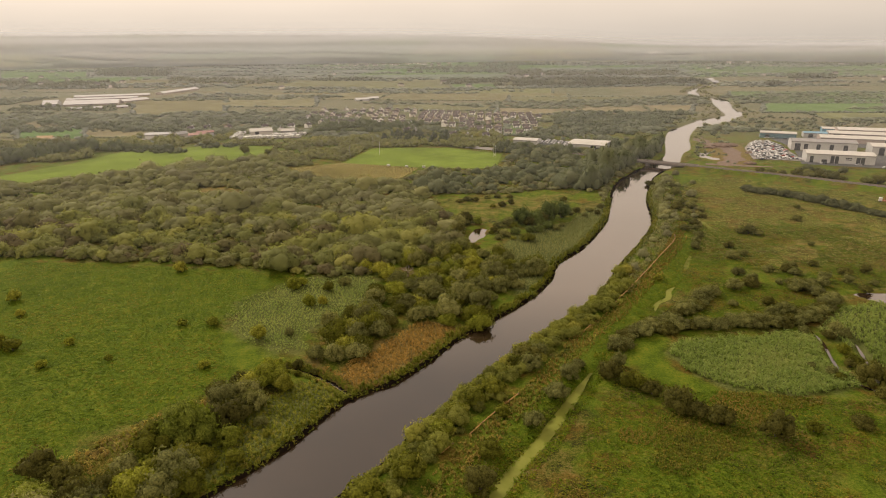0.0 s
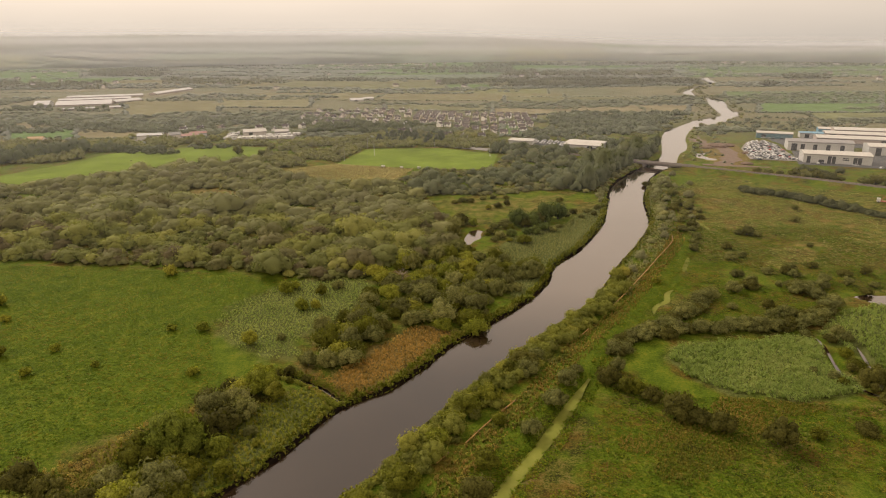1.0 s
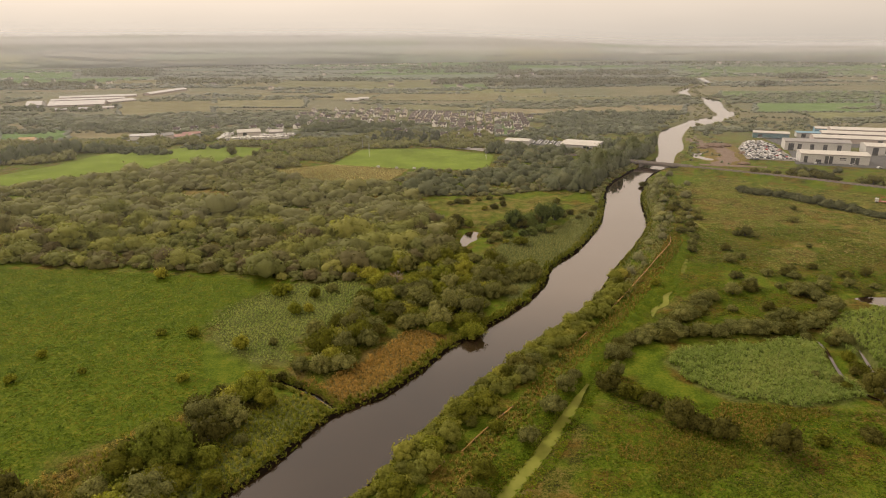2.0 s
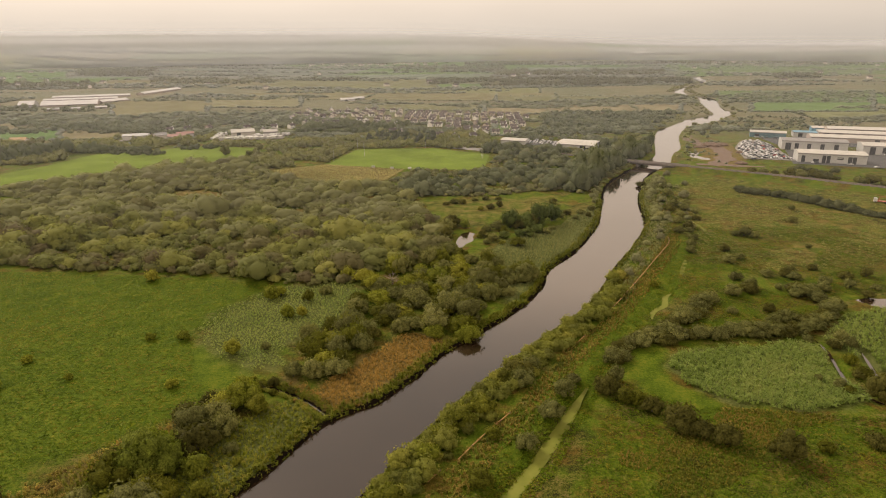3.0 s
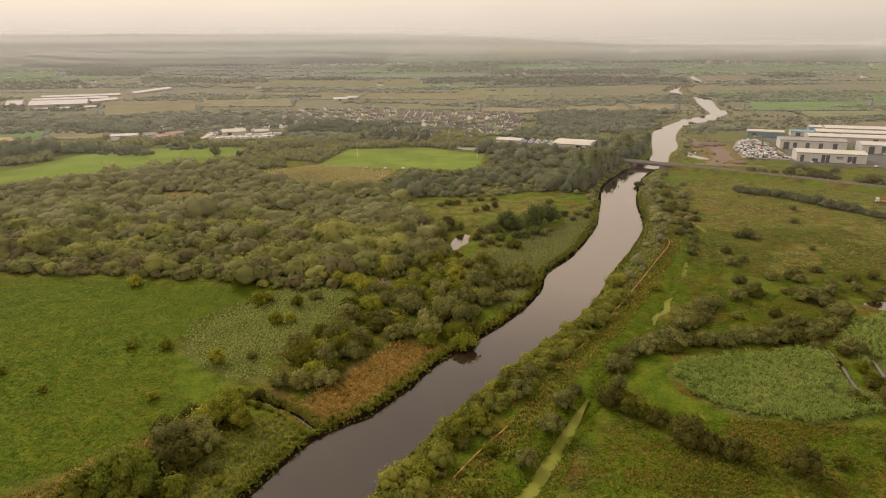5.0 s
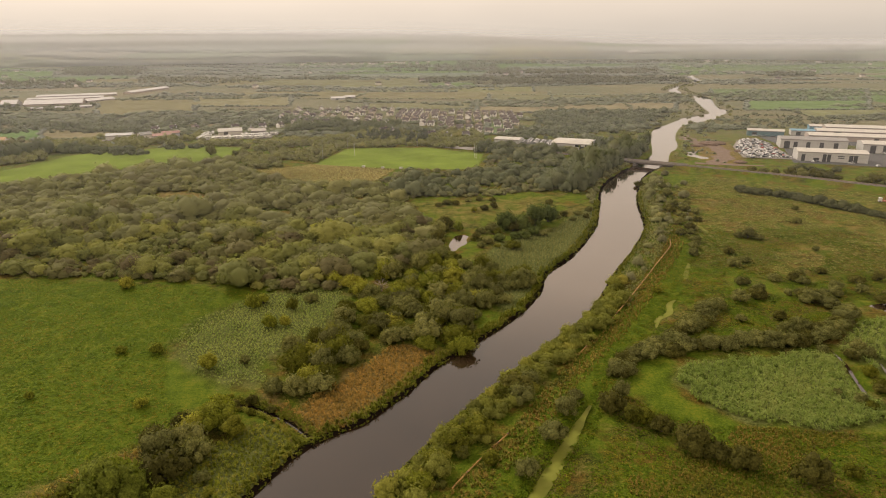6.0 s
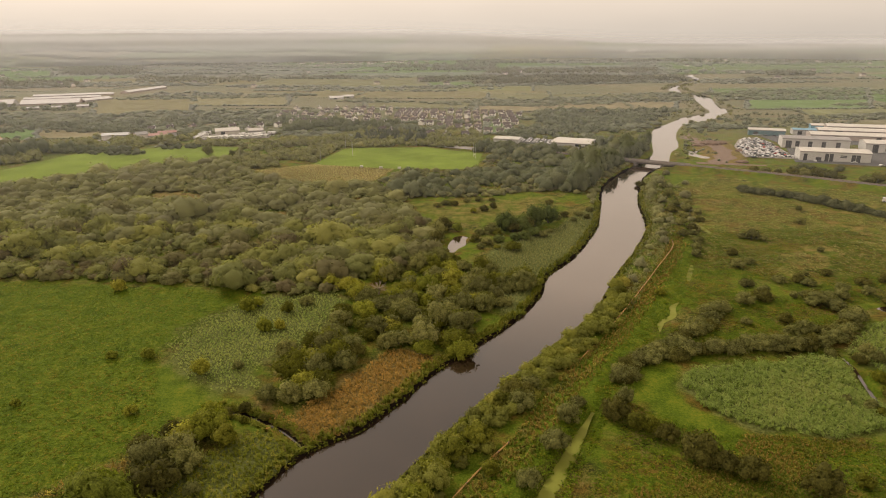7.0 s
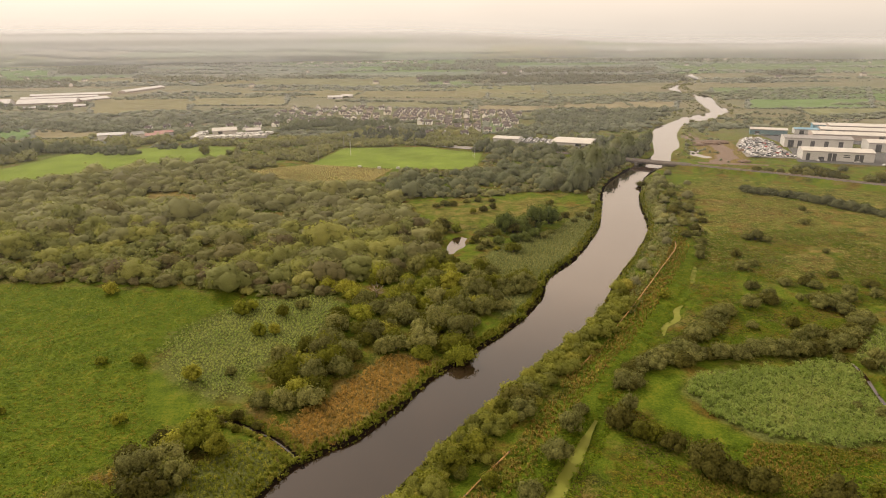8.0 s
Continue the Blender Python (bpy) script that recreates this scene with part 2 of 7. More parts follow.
M_pasture = leaf_material("rough_pasture_grass", [(0.0, (0.111, 0.127, 0.034)), (0.4, (0.155, 0.163, 0.044)), (0.7, (0.191, 0.168, 0.057)), (1.0, (0.227, 0.182, 0.073))], 0.5, "tint")
M_bank_willow = leaf_material("bank_willow_leaves", [(0.0, (0.077, 0.078, 0.016)), (0.35, (0.111, 0.114, 0.022)), (0.7, (0.144, 0.144, 0.024)), (1.0, (0.186, 0.166, 0.030))], 0.4, "tint")
M_tawny_grass = leaf_material("tawny_moor_grass", [(0.0, (0.159, 0.165, 0.077)), (0.5, (0.263, 0.242, 0.113)), (1.0, (0.354, 0.307, 0.152))], 0.5, "tint")
M_bark = plain_material("bark", (0.075, 0.062, 0.048), 0.9, 0, 0.2, 2.0, 0.05)


# ---- mesh helpers ----
def raw_mesh(name, verts, tris=None, quads=None, material=None, smooth=False, tint=None, normals=None):
    """A mesh from numpy arrays of triangles and quads."""
    me = bpy.data.meshes.new(name)
    tris = np.zeros((0, 3), np.int32) if tris is None else np.asarray(tris, np.int32)
    quads = np.zeros((0, 4), np.int32) if quads is None else np.asarray(quads, np.int32)
    nt, nq = len(tris), len(quads)
    me.vertices.add(len(verts))
    me.vertices.foreach_set("co", np.asarray(verts, np.float32).ravel())
    me.loops.add(nt * 3 + nq * 4)
    me.loops.foreach_set("vertex_index", np.concatenate([tris.ravel(), quads.ravel()]).astype(np.int32))
    me.polygons.add(nt + nq)
    me.polygons.foreach_set("loop_start", np.concatenate([np.arange(nt) * 3, nt * 3 + np.arange(nq) * 4]).astype(np.int32))
    if smooth is not False:
        flags = np.zeros(nt + nq, bool)
        flags[:nt if smooth == "tris" else nt + nq] = True
        me.polygons.foreach_set("use_smooth", flags)
    if tint is not None:
        a = me.attributes.new("tint", "FLOAT", "POINT")
        a.data.foreach_set("value", np.asarray(tint, np.float32))
    if material:
        me.materials.append(material)
    me.update(calc_edges=True)
    if normals is not None:
        me.normals_split_custom_set_from_vertices(np.asarray(normals, np.float32))
    return me


def part(name, bm, material, parent=None, label=""):
    """One mesh object under a thing or a part; bm is a bmesh or a mesh."""
    if isinstance(bm, bpy.types.Mesh):
        me = bm
    else:
        me = bpy.data.meshes.new(name)
        bm.normal_update()
        bm.to_mesh(me)
        bm.free()
        if material:
            me.materials.append(material)
    ob = new(name, me)
    ob.parent = parent
    return tagged(ob, label)


def box_bm(x0, y0, z0, x1, y1, z1, bevel=0.0):
    bm = bmesh.new()
    bmesh.ops.create_cube(bm, size=1, matrix=Matrix.Translation(((x0 + x1) / 2, (y0 + y1) / 2, (z0 + z1) / 2)) @ Matrix.Diagonal((x1 - x0, y1 - y0, z1 - z0, 1)))
    if bevel:
        bmesh.ops.bevel(bm, geom=bm.edges[:], offset=bevel, segments=1, affect="EDGES")
    return bm


def tube_bm(points, radius, sides=6, taper=1.0):
    """A tube along a line of points, thinning to taper times its radius."""
    bm = bmesh.new()
    pts = [Vector(q) for q in points]
    rings = []
    for i, q in enumerate(pts):
        d = (pts[min(i + 1, len(pts) - 1)] - pts[max(i - 1, 0)]).normalized()
        a = d.cross(Vector((0.3, 0.2, 1) if abs(d.z) < 0.9 else (1, 0, 0))).normalized()
        b = d.cross(a)
        r = radius * (1 + (taper - 1) * i / max(1, len(pts) - 1))
        rings.append([bm.verts.new(q + (a * math.cos(k * math.tau / sides) + b * math.sin(k * math.tau / sides)) * r) for k in range(sides)])
    for r0, r1 in zip(rings, rings[1:]):
        for k in range(sides):
            bm.faces.new((r0[k], r0[(k + 1) % sides], r1[(k + 1) % sides], r1[k]))
    bm.faces.new(rings[0][::-1])
    bm.faces.new(rings[-1])
    return bm


def spline(points, step=4.0):
    """A smooth line (Catmull-Rom) through plan points."""
    p = np.asarray(points, float)
    p = np.vstack([2 * p[0] - p[1], p, 2 * p[-1] - p[-2]])
    out = []
    for i in range(1, len(p) - 2):
        k = max(2, int(np.linalg.norm((p[i + 1] - p[i])[:2]) / step))
        for u in np.arange(k) / k:
            out.append(0.5 * (2 * p[i] + (p[i + 1] - p[i - 1]) * u + (2 * p[i - 1] - 5 * p[i] + 4 * p[i + 1] - p[i + 2]) * u * u + (3 * p[i] - p[i - 1] - 3 * p[i + 1] + p[i + 2]) * u ** 3))
    out.append(p[-2])
    return np.array(out)


def inside(pts, poly):
    pts, poly = np.asarray(pts, float), np.asarray(poly, float)
    c = np.zeros(len(pts), bool)
    for (ax, ay), (bx, by) in zip(poly, np.roll(poly, -1, 0)):
        cross = (ay > pts[:, 1]) != (by > pts[:, 1])
        xi = ax + (pts[:, 1] - ay) * (bx - ax) / ((by - ay) or 1e-9)
        c ^= cross & (pts[:, 0] < xi)
    return c


def to_line(pts, line):
    """Distance of plan points from a line of points, and the place along it (0 to 1)."""
    pts, line = np.asarray(pts, float), np.asarray(line, float)
    best, along = np.full(len(pts), 1e9), np.zeros(len(pts))
    for i, (a, b) in enumerate(zip(line[:-1, :2], line[1:, :2])):
        d = b - a
        u = np.clip(((pts - a) @ d) / max(d @ d, 1e-9), 0, 1)
        r = np.hypot(*(pts - a - u[:, None] * d).T)
        m = r < best
        best[m], along[m] = r[m], (i + u[m]) / (len(line) - 1)
    return best, along


def to_poly(pts, poly):
    """Signed distance from the edge of a plan outline, positive inside."""
    d, _ = to_line(pts, np.vstack([poly, poly[:1]]))
    return np.where(inside(pts, poly), d, -d)


def ripple(pts, size, seed=0.0):
    """Smooth noise in the plan, about -1 to 1."""
    x, y = pts[:, 0] / size + seed * 7.3, pts[:, 1] / size - seed * 3.1
    return (np.sin(x + 1.7 * np.sin(0.8 * y + seed)) + np.sin(1.3 * y + 1.4 * np.sin(0.9 * x)) + np.sin(0.7 * x - 1.1 * y + seed) + 0.6 * np.sin(2.3 * x + 1.9 * y)) / 3.0


# ---- plan: river, ditches and ponds ----
LEFT_BANK = spline([(-330, -190), (-190, -40), (-110, 48), (-54, 122), (-41, 138), (-28.5, 161), (-15.5, 170.5), (-4, 185.5), (4, 199), (21, 219), (34, 235), (47, 257.5), (54, 279), (71, 303), (93, 348), (105, 386), (123, 442), (153, 492), (189, 545), (200, 567), (223, 637), (240, 683), (257, 720), (270, 732), (316, 797), (354, 828), (374, 852), (383, 880), (403, 949), (423, 1015), (440, 1060), (446, 1090), (442, 1121), (444, 1178), (476, 1250), (540, 1350), (600, 1448), (646, 1604), (704, 1700), (800, 2100)], 7)
RIGHT_BANK = spline([(-300, -215), (-165, -62), (-84, 40), (-27, 117), (-14, 135), (-3, 154), (12, 176), (36, 206), (58, 233), (69, 251), (83, 279), (101, 310), (118, 346), (131, 398), (150, 450), (166, 480), (192, 514), (211, 558), (231, 593), (253, 655), (277, 707), (297, 739), (338, 772), (387, 839), (404, 858), (412, 897), (417, 928), (438, 988), (461, 1045), (462, 1075), (453, 1115), (459, 1168), (482, 1240), (548, 1342), (618, 1464), (664, 1622), (714, 1700), (810, 2100)], 7)
RIVER = np.vstack([LEFT_BANK, RIGHT_BANK[::-1]])
WATER_Z = -1.0
# small still waters: outline or line, half width, level
DITCH = spline([(-12, 82), (0, 101), (11, 119), (19, 132), (26, 142), (36, 159), (46, 176)], 2)
WEED_POOL = spline([(81, 223), (84, 230), (90, 235), (93, 243), (97, 247)], 2)
WEED_RUN = spline([(109, 268), (114, 279), (118, 287)], 2)
WEED_END = spline([(145, 330), (147, 338), (144, 350)], 2)
CREEK = spline([(-57, 182), (-47, 179), (-42, 176), (-38, 173.5), (-34, 170), (-30, 165.5), (-26.5, 160.5)], 2)
CHANNEL_A = spline([(131, 205), (130, 196), (126, 183), (124, 172), (131, 160)], 2)
CHANNEL_B = spline([(141, 196), (138, 187), (134, 176), (130, 162)], 2)
POND = spline([(13.5, 308), (13, 318), (15.5, 328), (18, 334), (23.5, 333), (22, 326), (22, 320), (17.5, 314), (16, 309), (13.5, 308)], 2)
POND_EAST = spline([(166, 238), (172, 240), (186, 237), (186, 231), (174, 229), (166, 238)], 2)
POND_YARD = spline([(222, 548), (227, 562), (237, 568), (238, 563), (231, 552), (236, 536), (229, 531), (222, 548)], 3)
RUNS = [(DITCH, 1.8), (WEED_POOL, 1.1), (WEED_RUN, 0.9), (WEED_END, 1.0), (CREEK, 2.0), (CHANNEL_A, 1.4), (CHANNEL_B, 1.4)]
POOLS = [POND, POND_EAST, POND_YARD]
RAIL = spline([(60, 585), (120, 545), (150, 524), (174, 507), (205, 488), (253, 454), (298, 417), (370, 360), (470, 285)], 5)
POLDER_BANK = spline([(-8, 100), (4, 121), (14, 139), (28, 157), (54, 197), (70, 219), (90, 250), (120, 300), (128, 322), (136, 350), (152, 410), (166, 452)], 4)


def smooth_step(v, a, b):
    u = np.clip((v - a) / (b - a), 0, 1)
    return u * u * (3 - 2 * u)


def land_z(pts):
    """Height of the land at plan points, from the plan."""
    pts = np.asarray(pts, float).reshape(-1, 2)
    x, y = pts[:, 0], pts[:, 1]
    r = np.hypot(x, y)
    z = 0.28 * ripple(pts, 23.0, 1) + 0.12 * ripple(pts, 7.0, 2)
    z *= 1 - smooth_step(r, 600, 900)
    for field in (PITCH, FIELD_WEST):
        lo, hi = field.min(0) - 12, field.max(0) + 12
        m = (pts > lo).all(1) & (pts < hi).all(1)
        z[m] *= 1 - smooth_step(to_poly(pts[m], field), -8, 0)
    near = (y > -260) & (y < 2150) & (x > -420) & (x < 860)
    d = np.full(len(pts), -99.0)
    d[near] = to_poly(pts[near], RIVER)
    z = np.where(d > -3.5, np.minimum(z, -1.0 - 1.9 * (d + 0.3)).clip(-3, 3), z)
    z = np.where((d > -9) & (d <= -3.5), z * 1.0 + 0.35, z)   # low levee along both banks
    close = (x > -120) & (x < 300) & (y > 40) & (y < 620)
    for line, half in RUNS:
        e = np.full(len(pts), 99.0)
        e[close], _ = to_line(pts[close], line)
        z = np.where(e < half + 1.2, np.minimum(z, -0.55 + 0.75 * (e - half)).clip(-1.3, 3), z)
    for pool in POOLS:
        e = np.full(len(pts), -99.0)
        e[close] = to_poly(pts[close], pool)
        z = np.where(e > -1.5, np.minimum(z, -0.55 - 0.6 * e).clip(-1.6, 3), z)
    e = np.full(len(pts), 99.0)
    corridor = (x > 30) & (x < 520) & (y > 240) & (y < 620)
    e[corridor], _ = to_line(pts[corridor], RAIL)
    bank = 2.4 * (1 - smooth_step(e, 2.6, 8.0))
    z = np.where((d > -10) | (bank < 0.05), z, np.maximum(z, bank + 0.1 * z))
    e[:] = 99
    e[close], _ = to_line(pts[close], POLDER_BANK)
    z = z + 1.1 * (1 - smooth_step(e, 1.5, 5.5)) * (d < -3)
    far = smooth_step(r, 2500, 4500)
    crest = 100 + 7 * ripple(pts, 520.0, 3) - 66 * smooth_step(x, -200, 1700) + 16 * smooth_step(-x, -600, 1800)
    z = z + far * crest - 30 * smooth_step(r, 4600, 4900)
    return z


def spaced(stops):
    """Grid lines: from each stop to the next at a spacing that grows from one to the other."""
    out = [stops[0][0]]
    for (a, sa), (b, sb) in zip(stops, stops[1:]):
        n = max(1, round(abs(b - a) / ((sa + sb) / 2)))
        u = (np.arange(n) + 1) / n
        w = sa * u + (sb - sa) * u * u / 2
        out += list(a + (b - a) * w / w[-1])
    return np.array(out)


# land cover outlines (plan)
MEADOW_WEST = np.array([(-240, 285), (-168, 279), (-126, 273), (-93, 269), (-71, 261), (-64, 252), (-82, 212), (-72, 184), (-60, 174), (-69, 166), (-82, 151), (-97, 143), (-101, 128), (-96, 112), (-140, 90), (-260, 130)])
REEDS_WEST = np.array([(-84, 219), (-80, 237), (-64, 258), (-31, 265), (-26, 241), (-33, 224), (-47, 207), (-46, 191), (-56, 188), (-72, 200)])
SEDGE = np.array([(-45, 182), (-34, 178), (-21, 197), (-8, 215), (6, 208), (-3, 190), (-13, 176), (-19, 169), (-26, 164), (-32, 163), (-41, 172)])
MEADOW_CORNER = np.array([(-86, 172), (-60, 177), (-50, 184), (-52, 194), (-62, 202), (-78, 204)])
RUSTY = np.array([(-92, 134), (-84, 146), (-72, 158), (-66, 160), (-72, 148), (-80, 136)])
SPIT = np.array([(-26, 163), (-36, 171), (-42, 172), (-56, 160), (-66, 140), (-70, 122), (-58, 122), (-44, 134)])
MEADOW_MID = np.array([(-8, 404), (42, 404), (84, 420), (80, 382), (58, 361), (24, 355), (5, 366)])
REEDS_BANK = np.array([(22, 262), (26, 290), (36, 317), (67, 340), (88, 372), (104, 388), (92, 346), (72, 303), (54, 280), (48, 262), (30, 236)])
TAWNY_FIELD = np.array([(-124, 500), (-84, 524), (-20, 502), (-32, 462), (-60, 452), (-98, 474)])
PITCH = np.array([(-84, 524), (-67, 596), (3, 598), (52, 562), (44, 512), (30, 498), (-18, 503)])
FIELD_WEST = np.array([(-345, 470), (-312, 528), (-300, 580), (-218, 622), (-165, 610), (-158, 552), (-215, 525), (-242, 491), (-299, 452)])
PASTURE_EAST = np.array([(172, 476), (282, 392), (330, 340), (300, 300), (255, 350), (200, 410), (166, 425)])
REED_BED = np.array([(73, 188), (80, 196), (92, 199), (112, 202), (129, 202), (125, 182), (126, 166), (105, 161), (86, 165), (76, 176)])
REED_BED_EAST = np.array([(133, 205), (152, 222), (168, 228), (200, 226), (190, 160), (140, 158), (138, 186)])
LAWN_RING = np.array([(58, 188), (64, 199), (78, 203), (76, 192), (73, 180), (84, 164), (104, 159), (100, 153), (76, 158), (62, 170)])
PASTURE_NEAR = np.array([(40, 132), (56, 150), (90, 138), (120, 140), (112, 112), (70, 100), (34, 112)])
GRASS_STRIP = np.array([(20, 140), (50, 178), (64, 200), (80, 222), (100, 250), (126, 300), (134, 330), (124, 330), (113, 302), (84, 256), (62, 222), (40, 186), (14, 146)])
TAWNY_EAST = np.array([(150, 430), (170, 430), (215, 360), (260, 300), (235, 280), (190, 330), (160, 370)])
EAST_FIELD = np.array([(124, 290), (150, 262), (215, 250), (330, 300), (300, 395), (200, 465), (156, 430)])
BARE_YARD = np.array([(219, 503), (240, 580), (262, 606), (284, 610), (276, 560), (262, 528), (246, 506)])


grid = {}


def ground_z(pts):
    """Height of the ground sheet at plan points, between the corners of its mesh."""
    pts = np.asarray(pts, float).reshape(-1, 2)
    gx, gy, gz = grid["x"], grid["y"], grid["z"]
    i = np.clip(np.searchsorted(gx, pts[:, 0]) - 1, 0, len(gx) - 2)
    j = np.clip(np.searchsorted(gy, pts[:, 1]) - 1, 0, len(gy) - 2)
    u, v = (pts[:, 0] - gx[i]) / (gx[i + 1] - gx[i]), (pts[:, 1] - gy[j]) / (gy[j + 1] - gy[j])
    return gz[j, i] * (1 - u) * (1 - v) + gz[j, i + 1] * u * (1 - v) + gz[j + 1, i] * (1 - u) * v + gz[j + 1, i + 1] * u * v


def build_ground():
    gx = spaced([(-4900, 330), (-1500, 110), (-500, 14), (-150, 2.2), (190, 2.2), (420, 6), (900, 16), (1800, 110), (4900, 330)])
    gy = spaced([(-4900, 400), (-400, 60), (60, 3.0), (110, 1.9), (380, 2.2), (700, 5), (1300, 14), (2100, 60), (4900, 230)])
    xx, yy = np.meshgrid(gx, gy)
    pts = np.stack([xx.ravel(), yy.ravel()], 1)
    z = land_z(pts)
    grid.update(x=gx, y=gy, z=z.reshape(len(gy), len(gx)))
    cover = np.zeros((len(pts), 4), np.float32)
    wob = 2.0 * ripple(pts, 6.0, 5) + 1.2 * ripple(pts, 2.5, 6)

    def lay(poly, channel, amount=1.0, soft=4.0, grow=0.0):
        lo, hi = poly.min(0) - 15, poly.max(0) + 15
        m = (pts > lo).all(1) & (pts < hi).all(1)
        s = smooth_step(to_poly(pts[m], poly) + wob[m] + grow, -soft, soft) * amount
        for k in range(3):
            cover[m, k] = np.where(k == channel, np.maximum(cover[m, k], s), cover[m, k] * (1 - s))
    for poly in (MEADOW_WEST, MEADOW_MID, FIELD_WEST, PASTURE_EAST, LAWN_RING, GRASS_STRIP, PITCH, MEADOW_CORNER):
        lay(poly, 0)
    lay(REEDS_BANK, 2)
    for poly in (REED_BED, REED_BED_EAST, SPIT):
        lay(poly, 2)
    lay(REEDS_WEST, 2, 0.85, 7)
    for poly in (SEDGE, RUSTY, TAWNY_FIELD, np.array([(-172, 414), (-120, 399), (-132, 428), (-170, 438)], float), np.array([(-104, 362), (-72, 368), (-76, 385), (-100, 382)], float)):
        lay(poly, 1)
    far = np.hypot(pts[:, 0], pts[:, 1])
    cover[:, 3] = 0.9 * smooth_step(far, 560, 1000)   # moor beyond the village, paled with distance to imitate haze
    lay(TAWNY_EAST, 1, 0.5, 18)
    lay(EAST_FIELD, 1, 0.46, 22)
    lay(PASTURE_NEAR, 0, 0.5, 14)
    lay(MEADOW_MID, 1, 0.48, 8)
    lay(BARE_YARD, 1, 0.9, 5)
    n_x, n_y = len(gx), len(gy)
    i = np.arange(n_x * n_y).reshape(n_y, n_x)
    quads = np.stack([i[:-1, :-1], i[:-1, 1:], i[1:, 1:], i[1:, :-1]], -1).reshape(-1, 4)
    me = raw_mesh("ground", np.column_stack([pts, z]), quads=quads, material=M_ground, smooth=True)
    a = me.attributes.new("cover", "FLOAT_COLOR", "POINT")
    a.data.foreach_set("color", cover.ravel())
    ob = new("ground", me)
    return tagged(ob, "rough green and tawny marsh grassland beside a river", "ground", kind="structure")


def strip_mesh(name, left, right, z, material):
    n = min(len(left), len(right))
    a = left[np.linspace(0, len(left) - 1, n).astype(int)]
    b = right[np.linspace(0, len(right) - 1, n).astype(int)]
    v = np.vstack([np.column_stack([a, np.full(n, z)]), np.column_stack([b, np.full(n, z)])])
    i = np.arange(n - 1)
    return raw_mesh(name, v, quads=np.stack([i, i + n, i + n + 1, i + 1], 1), material=material)


def offset_line(line, side):
    d = np.gradient(line, axis=0)
    d /= np.hypot(*d.T)[:, None].clip(1e-6)
    return line + side * np.column_stack([-d[:, 1], d[:, 0]])


def build_waters():
    me = strip_mesh("river", offset_line(LEFT_BANK, 2.5), offset_line(RIGHT_BANK, -2.5), WATER_Z, M_river)
    tagged(new("river", me), "slow dark brown river reflecting a pale overcast sky", "river", kind="structure")
    for line, half, name, mat, label in (
            (DITCH, 1.9, "ditch_water", M_duckweed, "straight ditch covered with pale green duckweed"),
            (WEED_POOL, 1.1, "ditch_water", M_duckweed, "short pool covered with pale green duckweed"),
            (WEED_RUN, 1.4, "ditch_water", M_duckweed, "small pool covered with pale green duckweed"),
            (WEED_END, 1.4, "ditch_water", M_duckweed, "small pool covered with pale green duckweed"),
            # near-black sheet added for the reeds' shade and reflection in the creek
            (CREEK, 1.5, "creek_shade", M_bank_shade, "near-black sheet for the reeds' shade along a narrow creek"),
            (CREEK, 0.24, "creek_water", M_river, "narrow dark creek running into the river"),
            (CHANNEL_A, 0.5, "channel_water", M_river, "narrow water channel beside the reed bed"),
            (CHANNEL_B, 0.5, "channel_water", M_river, "narrow water channel between reed beds")):
        ends = np.minimum(np.arange(len(line)), np.arange(len(line))[::-1]) / max(2.0, 0.18 * len(line))
        wide = half * (0.25 + 0.75 * smooth_step(ends, 0, 1))[:, None] * (1 + 0.13 * ripple(line, 3.0, 2))[:, None]
        me = strip_mesh(name, offset_line(line, wide), offset_line(line, -wide), -0.45 if mat is M_duckweed else -0.94 if mat is M_bank_shade else -0.90 if line is CREEK else -0.6, mat)
        tagged(new(name, me), label, "water", kind="structure")
    for pool, label in ((POND, "small open pond among scrub and reeds"), (POND_EAST, "small pond at the edge of a reed bed"), (POND_YARD, "muddy pond on bare waste ground")):
        c = pool.mean(0)
        v = np.vstack([c, c + (pool - c) * 1.12])
        n = len(pool)
        i = np.arange(n - 1) + 1
        me = raw_mesh("pond", np.column_stack([v, np.full(n + 1, -0.55)]), tris=np.stack([np.zeros(n - 1, int), i + 1, i], 1), material=M_river)
        tagged(new("pond", me), label, "pond", kind="structure")


def shaded_peat_edge(name, line, side, lo, hi):
    """The cut peat edge of the bank between the water and the turf, its shade put into a near-black colour."""
    q = line[(line[:, 1] > lo) & (line[:, 1] < hi)]
    q = spline(q, 1.5)
    q = q + 0.35 * np.column_stack([ripple(q, 2.2, 3), ripple(q, 2.6, 5)])
    back = offset_line(q, side * 1.5)
    n = len(q)
    top = -0.32 + 0.25 * ripple(q, 3.0, 4)
    v = np.vstack([np.column_stack([q, np.full(n, -1.5)]), np.column_stack([q, top]), np.column_stack([back, top + 0.1]), np.column_stack([back, np.full(n, -1.5)])])
    i = np.arange(n - 1)
    f = np.vstack([np.stack([i + a * n, i + b * n, i + 1 + b * n, i + 1 + a * n], 1) for a, b in ((0, 1), (1, 2), (2, 3))])
    ob = new(name, raw_mesh(name, v, quads=f if side < 0 else f[:, ::-1], material=M_bank_shade))
    return tagged(ob, "peat edge of the riverbank, near black with painted shade", "riverbank", kind="structure")


build_ground()
build_waters()
shaded_peat_edge("riverbank_edge", LEFT_BANK, 1, 96, 500)
shaded_peat_edge("riverbank_edge", RIGHT_BANK, -1, 96, 500)


